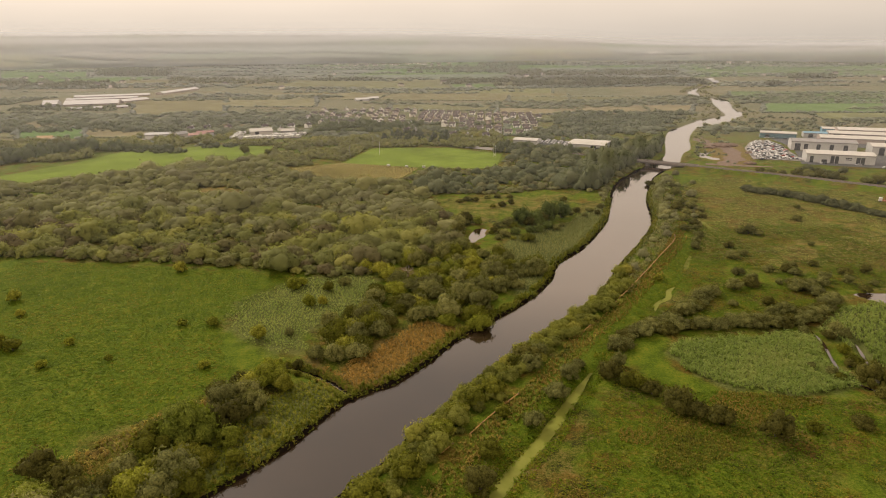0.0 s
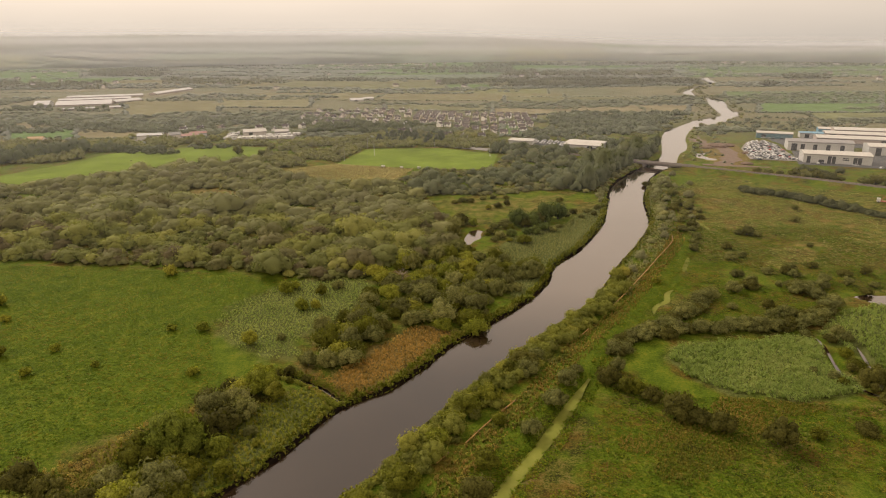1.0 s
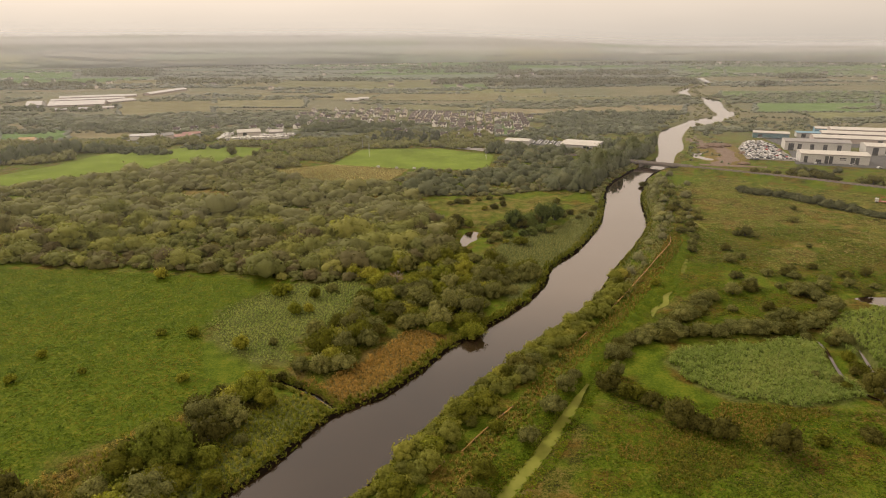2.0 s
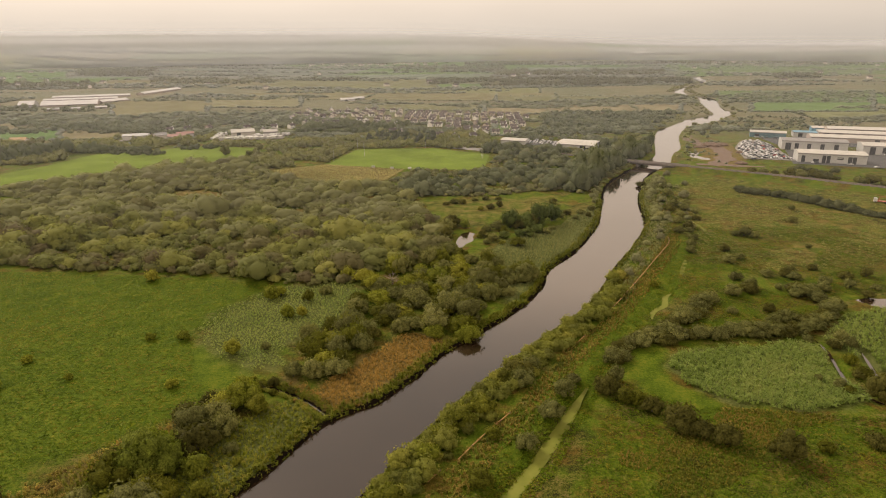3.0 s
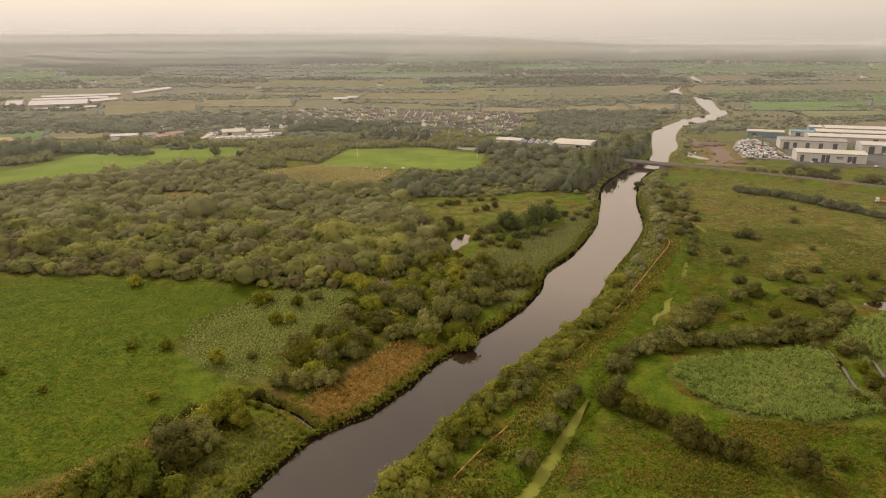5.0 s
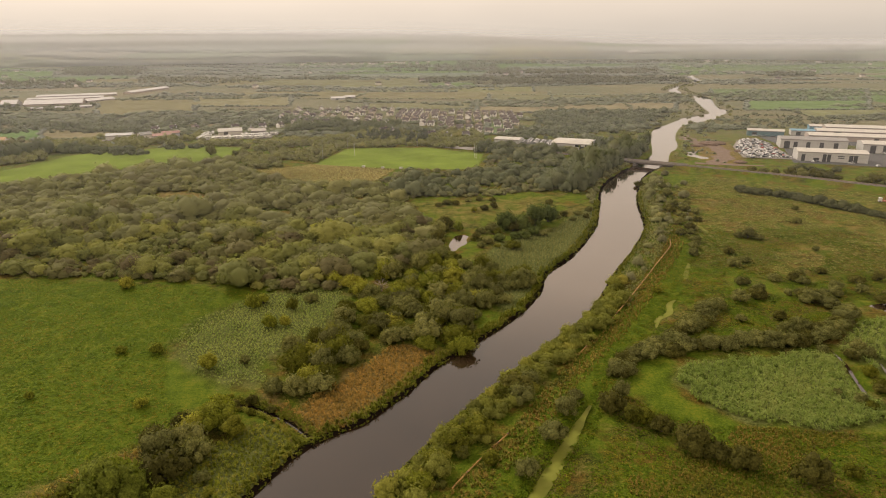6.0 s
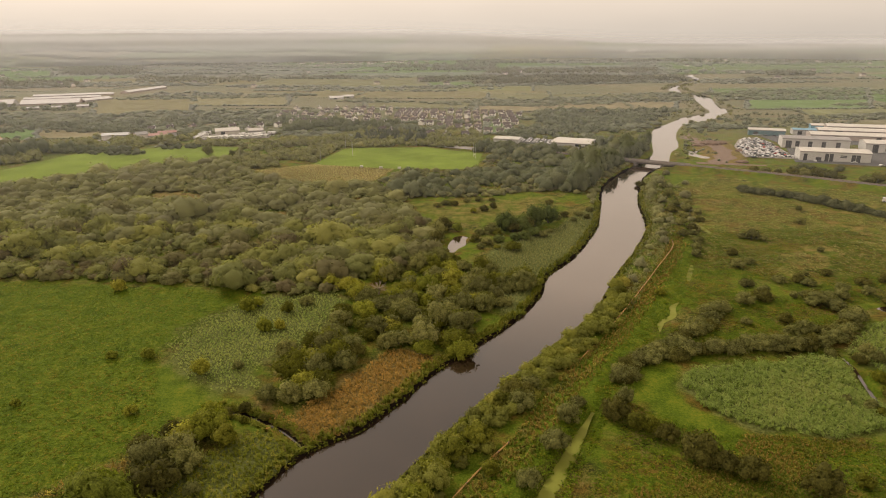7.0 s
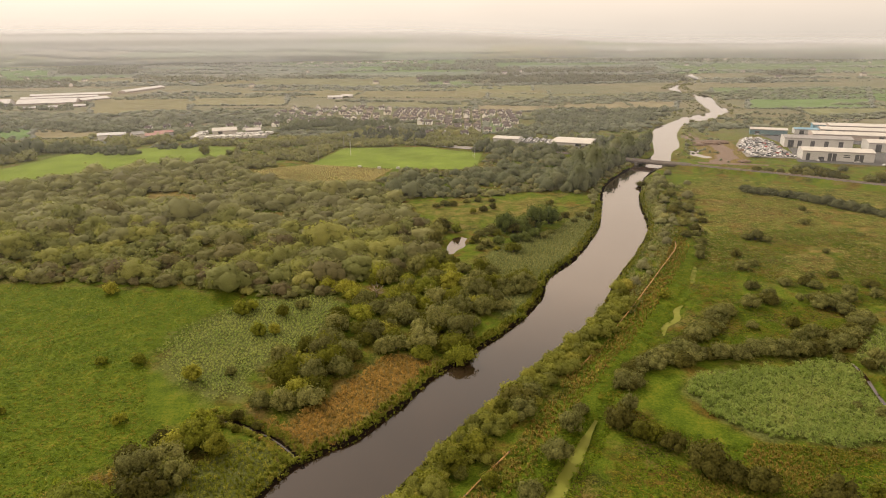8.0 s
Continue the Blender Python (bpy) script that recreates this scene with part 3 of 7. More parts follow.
# ---- foliage ----
ICO_V = np.array([(0, 0, 1), *[(0.894 * math.cos(k * math.tau / 5), 0.894 * math.sin(k * math.tau / 5), 0.447) for k in range(5)], *[(0.894 * math.cos((k + 0.5) * math.tau / 5), 0.894 * math.sin((k + 0.5) * math.tau / 5), -0.447) for k in range(5)], (0, 0, -1)])
ICO_F = np.array([f for k in range(5) for f in ((0, 1 + k, 1 + (k + 1) % 5), (1 + k, 6 + k, 1 + (k + 1) % 5), (1 + (k + 1) % 5, 6 + k, 6 + (k + 1) % 5), (6 + k, 11, 6 + (k + 1) % 5))])


def finer(v, f):
    """Each triangle of a ball in four."""
    v, cache, out = [tuple(q) for q in v], {}, []

    def mid(a, b):
        k = (min(a, b), max(a, b))
        if k not in cache:
            q = (np.array(v[a]) + v[b]) / 2
            v.append(tuple(q / np.linalg.norm(q)))
            cache[k] = len(v) - 1
        return cache[k]
    for a, b, c in f:
        ab, bc, ca = mid(a, b), mid(b, c), mid(c, a)
        out += [(a, ab, ca), (ab, b, bc), (ca, bc, c), (ab, bc, ca)]
    return np.array(v), np.array(out)


ICO2_V, ICO2_F = finer(ICO_V, ICO_F)


def crown_shape(seed, lumps, leaves, leaf, height=1.1, fine=False, spiky=0.0, soft=0.44, unrest=0.45, plump=1.0, core=0.74):
    """A crown of radius about 1 that stands on z = 0: uneven boughs and loose sprays of leaves at their skin. Returns verts, tris, quads, and soft normals that follow the boughs."""
    rng = np.random.default_rng(seed)
    bv, bf = (ICO2_V, ICO2_F) if fine else (ICO_V, ICO_F)
    vs, ts, centres, radii, base = [], [], [], [], 0
    for k in range(lumps):
        a = k * 2.4 + rng.uniform(0, 0.7)
        rr = 0.60 * math.sqrt((k + 0.3) / lumps) * rng.uniform(0.88, 1.12)
        zz = height * (0.60 - 0.42 * rr ** 1.5) * rng.uniform(0.80, 1.16)
        if k % 3 == 2:
            rr, zz = rr * 1.04, zz * 0.6
        r = plump * rng.uniform(0.26, 0.48) * (1.3 if lumps < 5 else 1.08 if lumps < 12 else 0.95)
        c = np.array([rr * math.cos(a), rr * math.sin(a), zz])
        s = np.array([r, r, r * rng.uniform(0.75, 1.05) * min(1.2, height)])
        q = bv * (1 + rng.uniform(-0.16, 0.16, (len(bv), 1))) * s * core + c
        vs.append(q)
        ts.append(bf + base)
        base += len(q)
        centres.append(c)
        radii.append(s)
    n_solid = base
    k = rng.integers(0, lumps, leaves)
    d = rng.normal(size=(leaves, 3))
    d[:, 2] = np.abs(d[:, 2]) * 0.9 - 0.35
    d /= np.linalg.norm(d, axis=1)[:, None]
    p = np.array(centres)[k] + d * np.array(radii)[k] * rng.uniform(0.74, 1.05 + spiky, (leaves, 1))
    nrm = d + rng.normal(scale=unrest, size=d.shape)
    nrm /= np.linalg.norm(nrm, axis=1)[:, None]
    u = np.cross(nrm, rng.normal(size=d.shape))
    u /= np.linalg.norm(u, axis=1)[:, None]
    w = np.cross(nrm, u)
    s = leaf * rng.uniform(0.6, 1.35, (leaves, 1))
    spray = np.stack([p - u * s * 0.55 - w * s * 0.35, p + u * s * 0.5 - w * s * 0.3, p + w * s * 0.62], 1).reshape(-1, 3)
    verts = np.vstack(vs + [spray])
    round_ = verts - np.array([0, 0, height * 0.3])
    round_ /= np.linalg.norm(round_, axis=1)[:, None].clip(1e-6)
    bough = np.vstack([(v - c) / np.linalg.norm(v - c, axis=1)[:, None] for v, c in zip(vs, centres)] + [np.repeat((1 - unrest * 0.67) * d + unrest * 0.67 * nrm, 3, 0)])
    normal = (1 - soft) * bough + soft * round_ + np.array([0, 0, 0.26])
    normal /= np.linalg.norm(normal, axis=1)[:, None]
    verts[:, 2] = np.maximum(verts[:, 2], 0.02 + 0.05 * rng.random(len(verts)))
    return verts, np.vstack(ts + [np.arange(leaves * 3).reshape(-1, 3) + n_solid]), np.zeros((0, 4), int), normal


CROWNS_NEAR = [crown_shape(11 + i, 15 + i % 4, 950, 0.100, (1.15, 1.35, 0.95, 1.25, 1.05)[i], False, 0.04, 0.26, 0.75, 1.08, 0.68) for i in range(5)]
CROWNS_BANK = [crown_shape(21 + i, 9 + i % 3, 430, 0.125, (1.15, 1.3, 0.95, 1.2)[i], False, 0.06, 0.26, 0.75, 1.12, 0.68) for i in range(4)]
CROWNS_MID = [crown_shape(31 + i, 9 + i % 4, 400, 0.115, (1.05, 1.25, 0.9, 1.15)[i % 4], False, 0.02, 0.45, 0.60, 1.20, 0.69) for i in range(8)]
CROWNS_LOW = [crown_shape(41 + i, 7 + i % 3, 220, 0.130, (1.0, 1.2, 0.9, 1.1)[i % 4], False, 0.02, 0.70, 0.38, 1.22, 0.71) for i in range(8)]
CROWNS_SPECK = [crown_shape(61 + i, 2, 16, 0.34, 1.0) for i in range(6)]
CROWNS_FAR = [crown_shape(51 + i, 4, 60, 0.26, 1.0) for i in range(6)]


def stand(name, places, shapes, seed, label, category, material=None, tints=None):
    """One joined stand of crowns: rows of x, y, radius, height factor. Kind "stuff"."""
    rng = np.random.default_rng(seed)
    places = np.asarray(places, float)
    z = ground_z(places[:, :2])
    which = rng.integers(0, len(shapes), len(places))
    turn = rng.uniform(0, math.tau, len(places))
    tints = rng.random(len(places)) if tints is None else tints
    V, T, Q, C, N, base = [], [], [], [], [], 0
    for k, (v, t, q, nv) in enumerate(shapes):
        sel = np.flatnonzero(which == k)
        if not len(sel):
            continue
        c, s = np.cos(turn[sel])[:, None], np.sin(turn[sel])[:, None]
        r, h = places[sel, 2:3], places[sel, 3:4]
        x = (v[None, :, 0] * c - v[None, :, 1] * s) * r + places[sel, 0:1]
        y = (v[None, :, 0] * s + v[None, :, 1] * c) * r + places[sel, 1:2]
        zz = v[None, :, 2] * r * h + z[sel, None] - 0.15
        V.append(np.stack([x, y, zz], -1).reshape(-1, 3))
        N.append(np.stack([nv[None, :, 0] * c - nv[None, :, 1] * s, nv[None, :, 0] * s + nv[None, :, 1] * c, np.broadcast_to(nv[None, :, 2], x.shape)], -1).reshape(-1, 3))
        off = (base + np.arange(len(sel)) * len(v))[:, None, None]
        T.append((t[None] + off).reshape(-1, 3))
        Q.append((q[None] + off).reshape(-1, 4))
        C.append(np.repeat(tints[sel], len(v)))
        base += len(sel) * len(v)
    me = raw_mesh(name, np.vstack(V), np.vstack(T), np.vstack(Q), material or M_wood, True, np.concatenate(C), np.vstack(N))
    return tagged(new(name, me), label, category, kind="stuff")


def scatter(poly, gap, seed, keep=None):
    """Jittered points about gap apart inside a plan outline."""
    rng = np.random.default_rng(seed)
    poly = np.asarray(poly, float)
    lo, hi = poly.min(0), poly.max(0)
    gx, gy = np.meshgrid(np.arange(lo[0], hi[0] + gap, gap), np.arange(lo[1], hi[1] + gap, gap * 0.87))
    gx = gx + (np.arange(gx.shape[0]) % 2)[:, None] * gap / 2
    p = np.stack([gx.ravel(), gy.ravel()], 1) + rng.uniform(-0.45, 0.45, (gx.size, 2)) * gap
    p = p[inside(p, poly)]
    return p if keep is None else p[keep(p)]


def sized(p, r0, r1, h0, h1, seed):
    rng = np.random.default_rng(seed)
    return np.column_stack([p, rng.uniform(r0, r1, len(p)) * rng.choice([0.62, 0.8, 1, 1, 1.3], len(p)), rng.uniform(h0, h1, len(p))])


def off_water(p, gap):
    return to_poly(p, RIVER) < -gap


# ---- woods and scrub: joined stands ----
WOOD_A = [(-236, 291), (-168, 283), (-126, 277), (-93, 273), (-71, 266), (-50, 258), (-34, 262), (-12, 286), (6, 300), (6, 330), (0, 362), (-12, 404), (-8, 412), (-16, 440), (-40, 448), (-62, 444), (-100, 467), (-128, 492), (-150, 520), (-156, 545), (-215, 518), (-242, 482), (-300, 444), (-340, 456), (-322, 410), (-272, 336)]
WOOD_C = [(-12, 412), (40, 412), (86, 428), (98, 416), (112, 444), (138, 486), (160, 530), (172, 590), (140, 575), (100, 586), (64, 580), (58, 560), (46, 508), (30, 492), (-16, 494), (-28, 458)]
CLEARINGS = [np.array(q, float) for q in ([(-172, 414), (-120, 399), (-132, 428), (-170, 438)], [(-104, 362), (-72, 368), (-76, 385), (-100, 382)], [(-47, 300), (-33, 299), (-39, 313)], [(-200, 330), (-180, 326), (-184, 338)])]


def in_wood(q):
    return ~np.any([inside(q, c) for c in CLEARINGS], axis=0)


p = scatter(WOOD_A, 7.2, 1, lambda q: (ripple(q, 9.0, 4) + 0.45 * ripple(q, 21.0, 7) > -0.66) & (to_poly(q, POND) < -8) & in_wood(q))
rows = sized(p, 4.6, 7.8, 0.68, 1.05, 2)
rows[:, 2] *= (0.92 + 0.25 * ripple(p, 30.0, 8)) * np.random.default_rng(190).choice([0.6, 0.8, 1.0, 1.0, 1.2, 1.3], len(p))
tint = np.clip(0.45 + 0.22 * ripple(p, 17.0, 9) + np.random.default_rng(3).normal(0, 0.27, len(p)), 0, 1)
back = p[:, 1] + 45 * ripple(p, 6.0, 2) > 352
stand("scrub_woodland", rows[~back], CROWNS_MID, 4, "dense low willow and alder scrub in olive and yellowing greens", "woodland", tints=tint[~back])
rows[back, 3] *= 0.80
rows[back, 2] *= 1.12
stand("scrub_woodland", rows[back], CROWNS_LOW, 9, "dense low willow scrub in dull olive greens", "woodland", M_haze_scrub, 0.45 + 0.6 * (tint[back] - 0.45))
p = scatter(WOOD_A, 4.4, 191, lambda q: (ripple(q, 9.0, 4) + 0.45 * ripple(q, 21.0, 7) > -0.74) & (to_poly(q, POND) < -6) & in_wood(q))
rows = sized(p, 2.0, 3.6, 0.75, 1.2, 192)
tint = np.clip(0.36 + 0.2 * ripple(p, 17.0, 9) + np.random.default_rng(193).normal(0, 0.15, len(p)), 0, 1)
back = p[:, 1] + 45 * ripple(p, 6.0, 2) > 352
stand("undergrowth", rows[~back], CROWNS_FAR, 194, "low olive undergrowth between scrub trees", "scrub", M_wood, tint[~back])
stand("undergrowth", rows[back], CROWNS_SPECK, 195, "low dull undergrowth between scrub trees", "scrub", M_haze_scrub, tint[back])
p = scatter(WOOD_C, 6.9, 5, lambda q: off_water(q, 4) & (ripple(q, 13.0, 2) > -0.45))
rows = sized(p, 2.6, 6.6, 0.70, 1.2, 6)
rows[:, 3] *= 1 + 0.9 * smooth_step(to_poly(p, RIVER), -42, -14)   # the tall trees stand next to the river
tint = np.clip(0.50 + 0.25 * ripple(p, 25.0, 2) + np.random.default_rng(7).normal(0, 0.24, len(p)), 0, 1)
brown = (ripple(p, 17.0, 6) + np.random.default_rng(8).normal(0, 0.4, len(p)) > 0.35) & (to_poly(p, RIVER) < -34)
stand("riverside_wood", rows[~brown], CROWNS_LOW, 8, "tall dull green trees on the riverbank beside a bridge", "woodland", M_poplar, tint[~brown])
stand("riverside_wood", rows[brown] * [1, 1, 0.85, 0.8], CROWNS_LOW, 9, "low brownish scrub among taller trees", "woodland", M_haze_scrub, 0.6 * tint[brown])
q = scatter(WOOD_C, 4.6, 11, lambda v: off_water(v, 6) & (to_poly(v, WOOD_C) < 22))
stand("riverside_wood", sized(q, 1.4, 2.8, 0.7, 1.1, 12), CROWNS_LOW, 13, "low scrub along the edge of a riverside wood", "woodland", M_haze_scrub, np.clip(np.random.default_rng(14).normal(0.4, 0.25, len(q)), 0, 1))


def beside(line, lo, hi, gap, seed, side=1):
    """Points scattered along a line, lo to hi metres to its left (side 1) or right (side -1)."""
    rng = np.random.default_rng(seed)
    seg = np.hypot(*np.diff(line, axis=0).T)
    s = np.concatenate([[0], np.cumsum(seg)])
    u = np.arange(0, s[-1], gap) + rng.uniform(-0.4, 0.4, int(np.ceil(s[-1] / gap))) * gap
    c = np.column_stack([np.interp(u, s, line[:, 0]), np.interp(u, s, line[:, 1])])
    d = np.column_stack([np.interp(u + 1, s, line[:, 0]), np.interp(u + 1, s, line[:, 1])]) - np.column_stack([np.interp(u - 1, s, line[:, 0]), np.interp(u - 1, s, line[:, 1])])
    d /= np.hypot(*d.T)[:, None].clip(1e-6)
    return c + side * rng.uniform(lo, hi, (len(u), 1)) * np.column_stack([-d[:, 1], d[:, 0]])


def within(p, y0, y1):
    return p[(p[:, 1] > y0) & (p[:, 1] < y1)]


# tall trees in a row on the west bank below the bridge
p = within(beside(LEFT_BANK, 6, 26, 2.8, 10), 425, 600)
p = p[to_line(p, RAIL)[0] > 7]
rows = sized(p, 4.6, 6.8, 1.65, 2.35, 19)
stand("riverside_trees", rows, CROWNS_MID, 20, "row of tall grey-green willows along the river", "trees", M_poplar, np.clip(np.random.default_rng(21).normal(0.25, 0.22, len(p)), 0, 1))

# scrub along the upper river, between the bridge and the bends
p = np.vstack([within(beside(RIGHT_BANK, 5, 14, 3.3, 11, -1), 325, 470), within(beside(RIGHT_BANK, 6, 12, 9, 11, -1), 265, 325), within(beside(RIGHT_BANK, 12, 30, 5, 12, -1), 335, 440), within(beside(LEFT_BANK, 3, 7, 4, 13), 392, 520), within(beside(LEFT_BANK, 4, 25, 5, 14), 575, 1060), within(beside(RIGHT_BANK, 3, 14, 12, 15, -1), 520, 1000), within(beside(LEFT_BANK, 2, 16, 4, 27), 1062, 1115), within(beside(RIGHT_BANK, 2, 16, 6, 28, -1), 1060, 1440), within(beside(LEFT_BANK, 2, 14, 6, 29), 1185, 1440)])
rows = sized(p, 1.8, 3.4, 0.8, 1.15, 16)
tint = np.clip(np.random.default_rng(18).normal(0.48, 0.18, len(p)), 0, 1)
far = p[:, 1] > 560
stand("riverbank_scrub", rows[far], CROWNS_FAR, 30, "hazy willow scrub along the winding upper river", "scrub", M_haze_scrub, tint[far])
stand("riverbank_scrub", rows[~far], CROWNS_LOW, 17, "grey-green willow scrub along the upper riverbank", "scrub", M_haze_scrub, tint[~far])
HEDGE_MEADOW = spline([(203, 418), (226, 402), (241, 378), (256, 352), (290, 310)], 3)
HEDGE_YARD = spline([(248, 494), (275, 486), (300, 470), (322, 452), (350, 440)], 3)
p = np.vstack([beside(HEDGE_MEADOW, -3.2, 3.2, 1.1, 21), beside(HEDGE_MEADOW, -3.2, 3.2, 1.5, 22)])
q = beside(HEDGE_YARD, -5, 5, 4.2, 23)
q = q[ripple(q, 12.0, 3) > -0.25]
rows = sized(np.vstack([p, q]), 2.4, 4.0, 0.7, 1.1, 24)
stand("field_hedge", rows, CROWNS_MID, 25, "thick dark green hedges of bramble and willow in pasture", "hedge", M_bramble, np.clip(np.random.default_rng(26).normal(0.4, 0.2, len(rows)), 0, 1))

# ---- trees and bushes that stand apart ----
LEAVES = {"w": (M_willow, "grey-green willow"), "o": (M_olive, "olive green"), "y": (M_yellow, "yellowing green"), "d": (M_dark, "dark brown-green"), "g": (M_green, "deep green"), "b": (M_blue_green, "dark blue-green")}
crown_meshes, trunk_meshes, masters = {}, [], {}


def trunk_shape(seed):
    rng = random.Random(seed)
    bm = bmesh.new()
    for k in range(4):
        a = k * 1.9 + rng.random()
        lean = 0.05 if k == 0 else 0.33
        pts = [(0, 0, -0.15), (lean * 0.3 * math.cos(a), lean * 0.3 * math.sin(a), 0.22), (lean * math.cos(a), lean * math.sin(a), 0.62)]
        t = tube_bm(pts, 0.075 if k == 0 else 0.045, 6, 0.4)
        me = bpy.data.meshes.new("limb")
        t.to_mesh(me)
        t.free()
        bm.from_mesh(me)
        bpy.data.meshes.remove(me)
    me = bpy.data.meshes.new("trunk")
    bm.to_mesh(me)
    bm.free()
    me.materials.append(M_bark)
    return me


TRUNKS = [trunk_shape(3), trunk_shape(8)]


def plant(x, y, r, kind, tall=1.0, group="", where="in the marsh meadow"):
    """A bush or small tree: an Empty at its foot with trunk and crown."""
    rng = random.Random(int(x * 31 + y * 17))
    k = rng.randrange(len(CROWNS_NEAR))
    name = "bush" if r * tall < 4.0 else "tree"
    key = (k, kind, name, where)
    mat, words = LEAVES[kind]
    z = float(ground_z([(x, y)])[0])
    m = pose(x, y, z, 0, 0, rng.uniform(0, 360)) @ Matrix.Diagonal((r, r * rng.uniform(0.85, 1.15), r * tall * rng.uniform(0.9, 1.1), 1))
    if key not in masters:
        if (k, kind) not in crown_meshes:
            v, t, q, nv = CROWNS_NEAR[k]
            crown_meshes[k, kind] = raw_mesh("crown", v, t, q, mat, True, None, nv)
        ob = new(name)
        ob.empty_display_size = 0.3
        part("trunk", TRUNKS[k % 2], None, ob)
        part("crown", crown_meshes[k, kind], None, ob)
        tagged(ob, f"rounded {words} {name} {where}", name, group)
        ob.matrix_basis = m
        masters[key] = ob
        return ob
    src = masters[key]
    keep = src.matrix_basis.copy()
    src.matrix_basis = Matrix.Identity(4)
    ob = copy_thing(src, m)
    src.matrix_basis = keep
    return ob


MEADOW_BUSHES = [(-65, 200, 3.3, "y"), (-85, 211, 2.7, "y"), (-55, 203, 1.9, "w"), (-63, 246, 3.6, "y"), (-60, 249, 2.8, "y"), (-53, 229, 3.0, "y"), (-48, 230, 2.4, "y"), (-77, 180, 2.3, "y"), (-129, 180, 2.3, "y"), (-110, 185, 1.6, "y"), (-96, 211, 2.2, "y"), (-173, 235, 3.2, "y"), (-161, 220, 2.2, "y"), (-152, 194, 3.6, "o"), (-146, 192, 3.0, "o"), (-119, 268, 3.2, "y"), (-129, 196, 2.1, "y"), (-55, 178, 3.4, "y"), (-48, 243, 2.8, "o"), (-42, 250, 3.2, "w")]
FORE_TREES = [(-97, 127, 5.6, "d"), (-90, 124, 5.4, "d"), (-67, 141, 9.4, "g"), (-74, 136, 6.6, "o"), (-59, 149, 6.8, "d"), (-63, 157, 5.6, "w"), (-58, 161, 6.0, "w"), (-54, 156, 5.0, "w"), (-66, 162, 4.4, "d"), (-53, 170, 6.4, "y"), (-58, 168, 5.4, "y"), (-48, 166, 4.4, "o"), (-62, 170, 3.4, "d"), (-70, 120, 6.4, "y"), (-60, 121, 5.4, "o"), (-78, 121, 4.6, "d"), (-84, 118, 4.8, "d"), (-64, 112, 5.4, "o"), (-74, 110, 5.6, "g"), (-86, 108, 5.0, "o"), (-56, 140, 3.8, "y"), (-50, 148, 2.5, "w"), (-47, 143, 1.6, "o"), (-52, 131, 3.0, "o"), (-60, 131, 4.4, "o"), (-41, 177, 1.7, "d"), (-37, 174, 1.3, "o"), (-47, 181, 2.2, "d"), (-46, 175, 1.6, "o"), (-51, 178, 2.0, "d")]
BANK_BUSHES = [(26.5, 184, 4.6, "d"), (31, 187, 3.2, "w"), (22, 179, 3.0, "o"), (-9, 126, 4.2, "o"), (-1, 143, 3.6, "y"), (-18, 118, 4.8, "o"), (27, 178, 4.0, "w"), (24, 147, 3.3, "w"), (32, 159, 3.6, "w"), (8, 121, 4.2, "d"), (11, 133, 3.6, "o"), (38, 170, 3.2, "w"), (42, 177, 2.3, "w"), (91, 251, 2.2, "o"), (77, 254, 2.6, "o"), (14, 163, 4.0, "o"), (8, 158, 3.8, "o"), (3, 151, 3.2, "o"), (16, 152, 2.4, "o")]
HEDGE_BUSHES = [(51, 173, 4.2, "d"), (55, 168, 2.9, "o"), (58, 167, 3.0, "o"), (61, 163, 3.5, "d"), (66, 156, 5.0, "d"), (70, 152, 3.8, "d"), (75, 148, 4.0, "d"), (87, 142, 4.6, "d"), (98, 144, 2.3, "o"), (55, 179, 2.9, "w"), (120, 174, 2.3, "w"), (128, 168, 4.4, "d"), (131, 180, 2.8, "o"), (127, 160, 2.6, "d"), (116, 178, 1.4, "w"), (139, 199, 2.6, "w"), (134, 199, 2.5, "w"), (112, 146, 3.0, "d"), (133, 198, 2.6, "d"), (132, 188, 2.4, "o"), (129, 179, 2.2, "d"), (138, 203, 2.6, "w"), (134, 168, 2.8, "d"), (121, 171, 2.0, "o"), (127, 203, 2.0, "w")]
FIELD_BUSHES = [(141, 298, 2.4, "d"), (161, 320, 3.2, "w"), (165, 318, 2.6, "w"), (157, 322, 2.4, "w"), (136, 282, 3.0, "w"), (143, 286, 2.2, "w"), (144, 264, 2.6, "w"), (152, 264, 2.3, "d"), (154, 260, 2.5, "w"), (159, 272, 1.6, "w"), (168, 271, 2.1, "d"), (176, 260, 2.7, "d"), (129, 260, 2.8, "w"), (128, 246, 3.2, "d"), (120, 243, 3.4, "w"), (126, 227, 2.6, "d"), (128, 218, 3.6, "w"), (123, 217, 3.0, "w")]
THICKET = [(150, 402, 3.4, "w"), (146, 381, 3.0, "w"), (131, 354, 3.2, "w"), (151, 375, 3.4, "w"), (149, 352, 2.6, "d"), (129, 324, 2.8, "w"), (128, 306, 2.6, "w"), (138, 335, 2.8, "d"), (140, 368, 3.4, "d"), (146, 440, 3.4, "d"), (156, 424, 2.8, "w"), (133, 316, 2.6, "w"), (136, 344, 3.0, "w"), (157, 388, 2.4, "w"), (124, 296, 2.4, "w"), (143, 360, 2.6, "w"), (136, 328, 2.2, "w"), (154, 366, 2.2, "w"), (142, 392, 2.6, "d")]
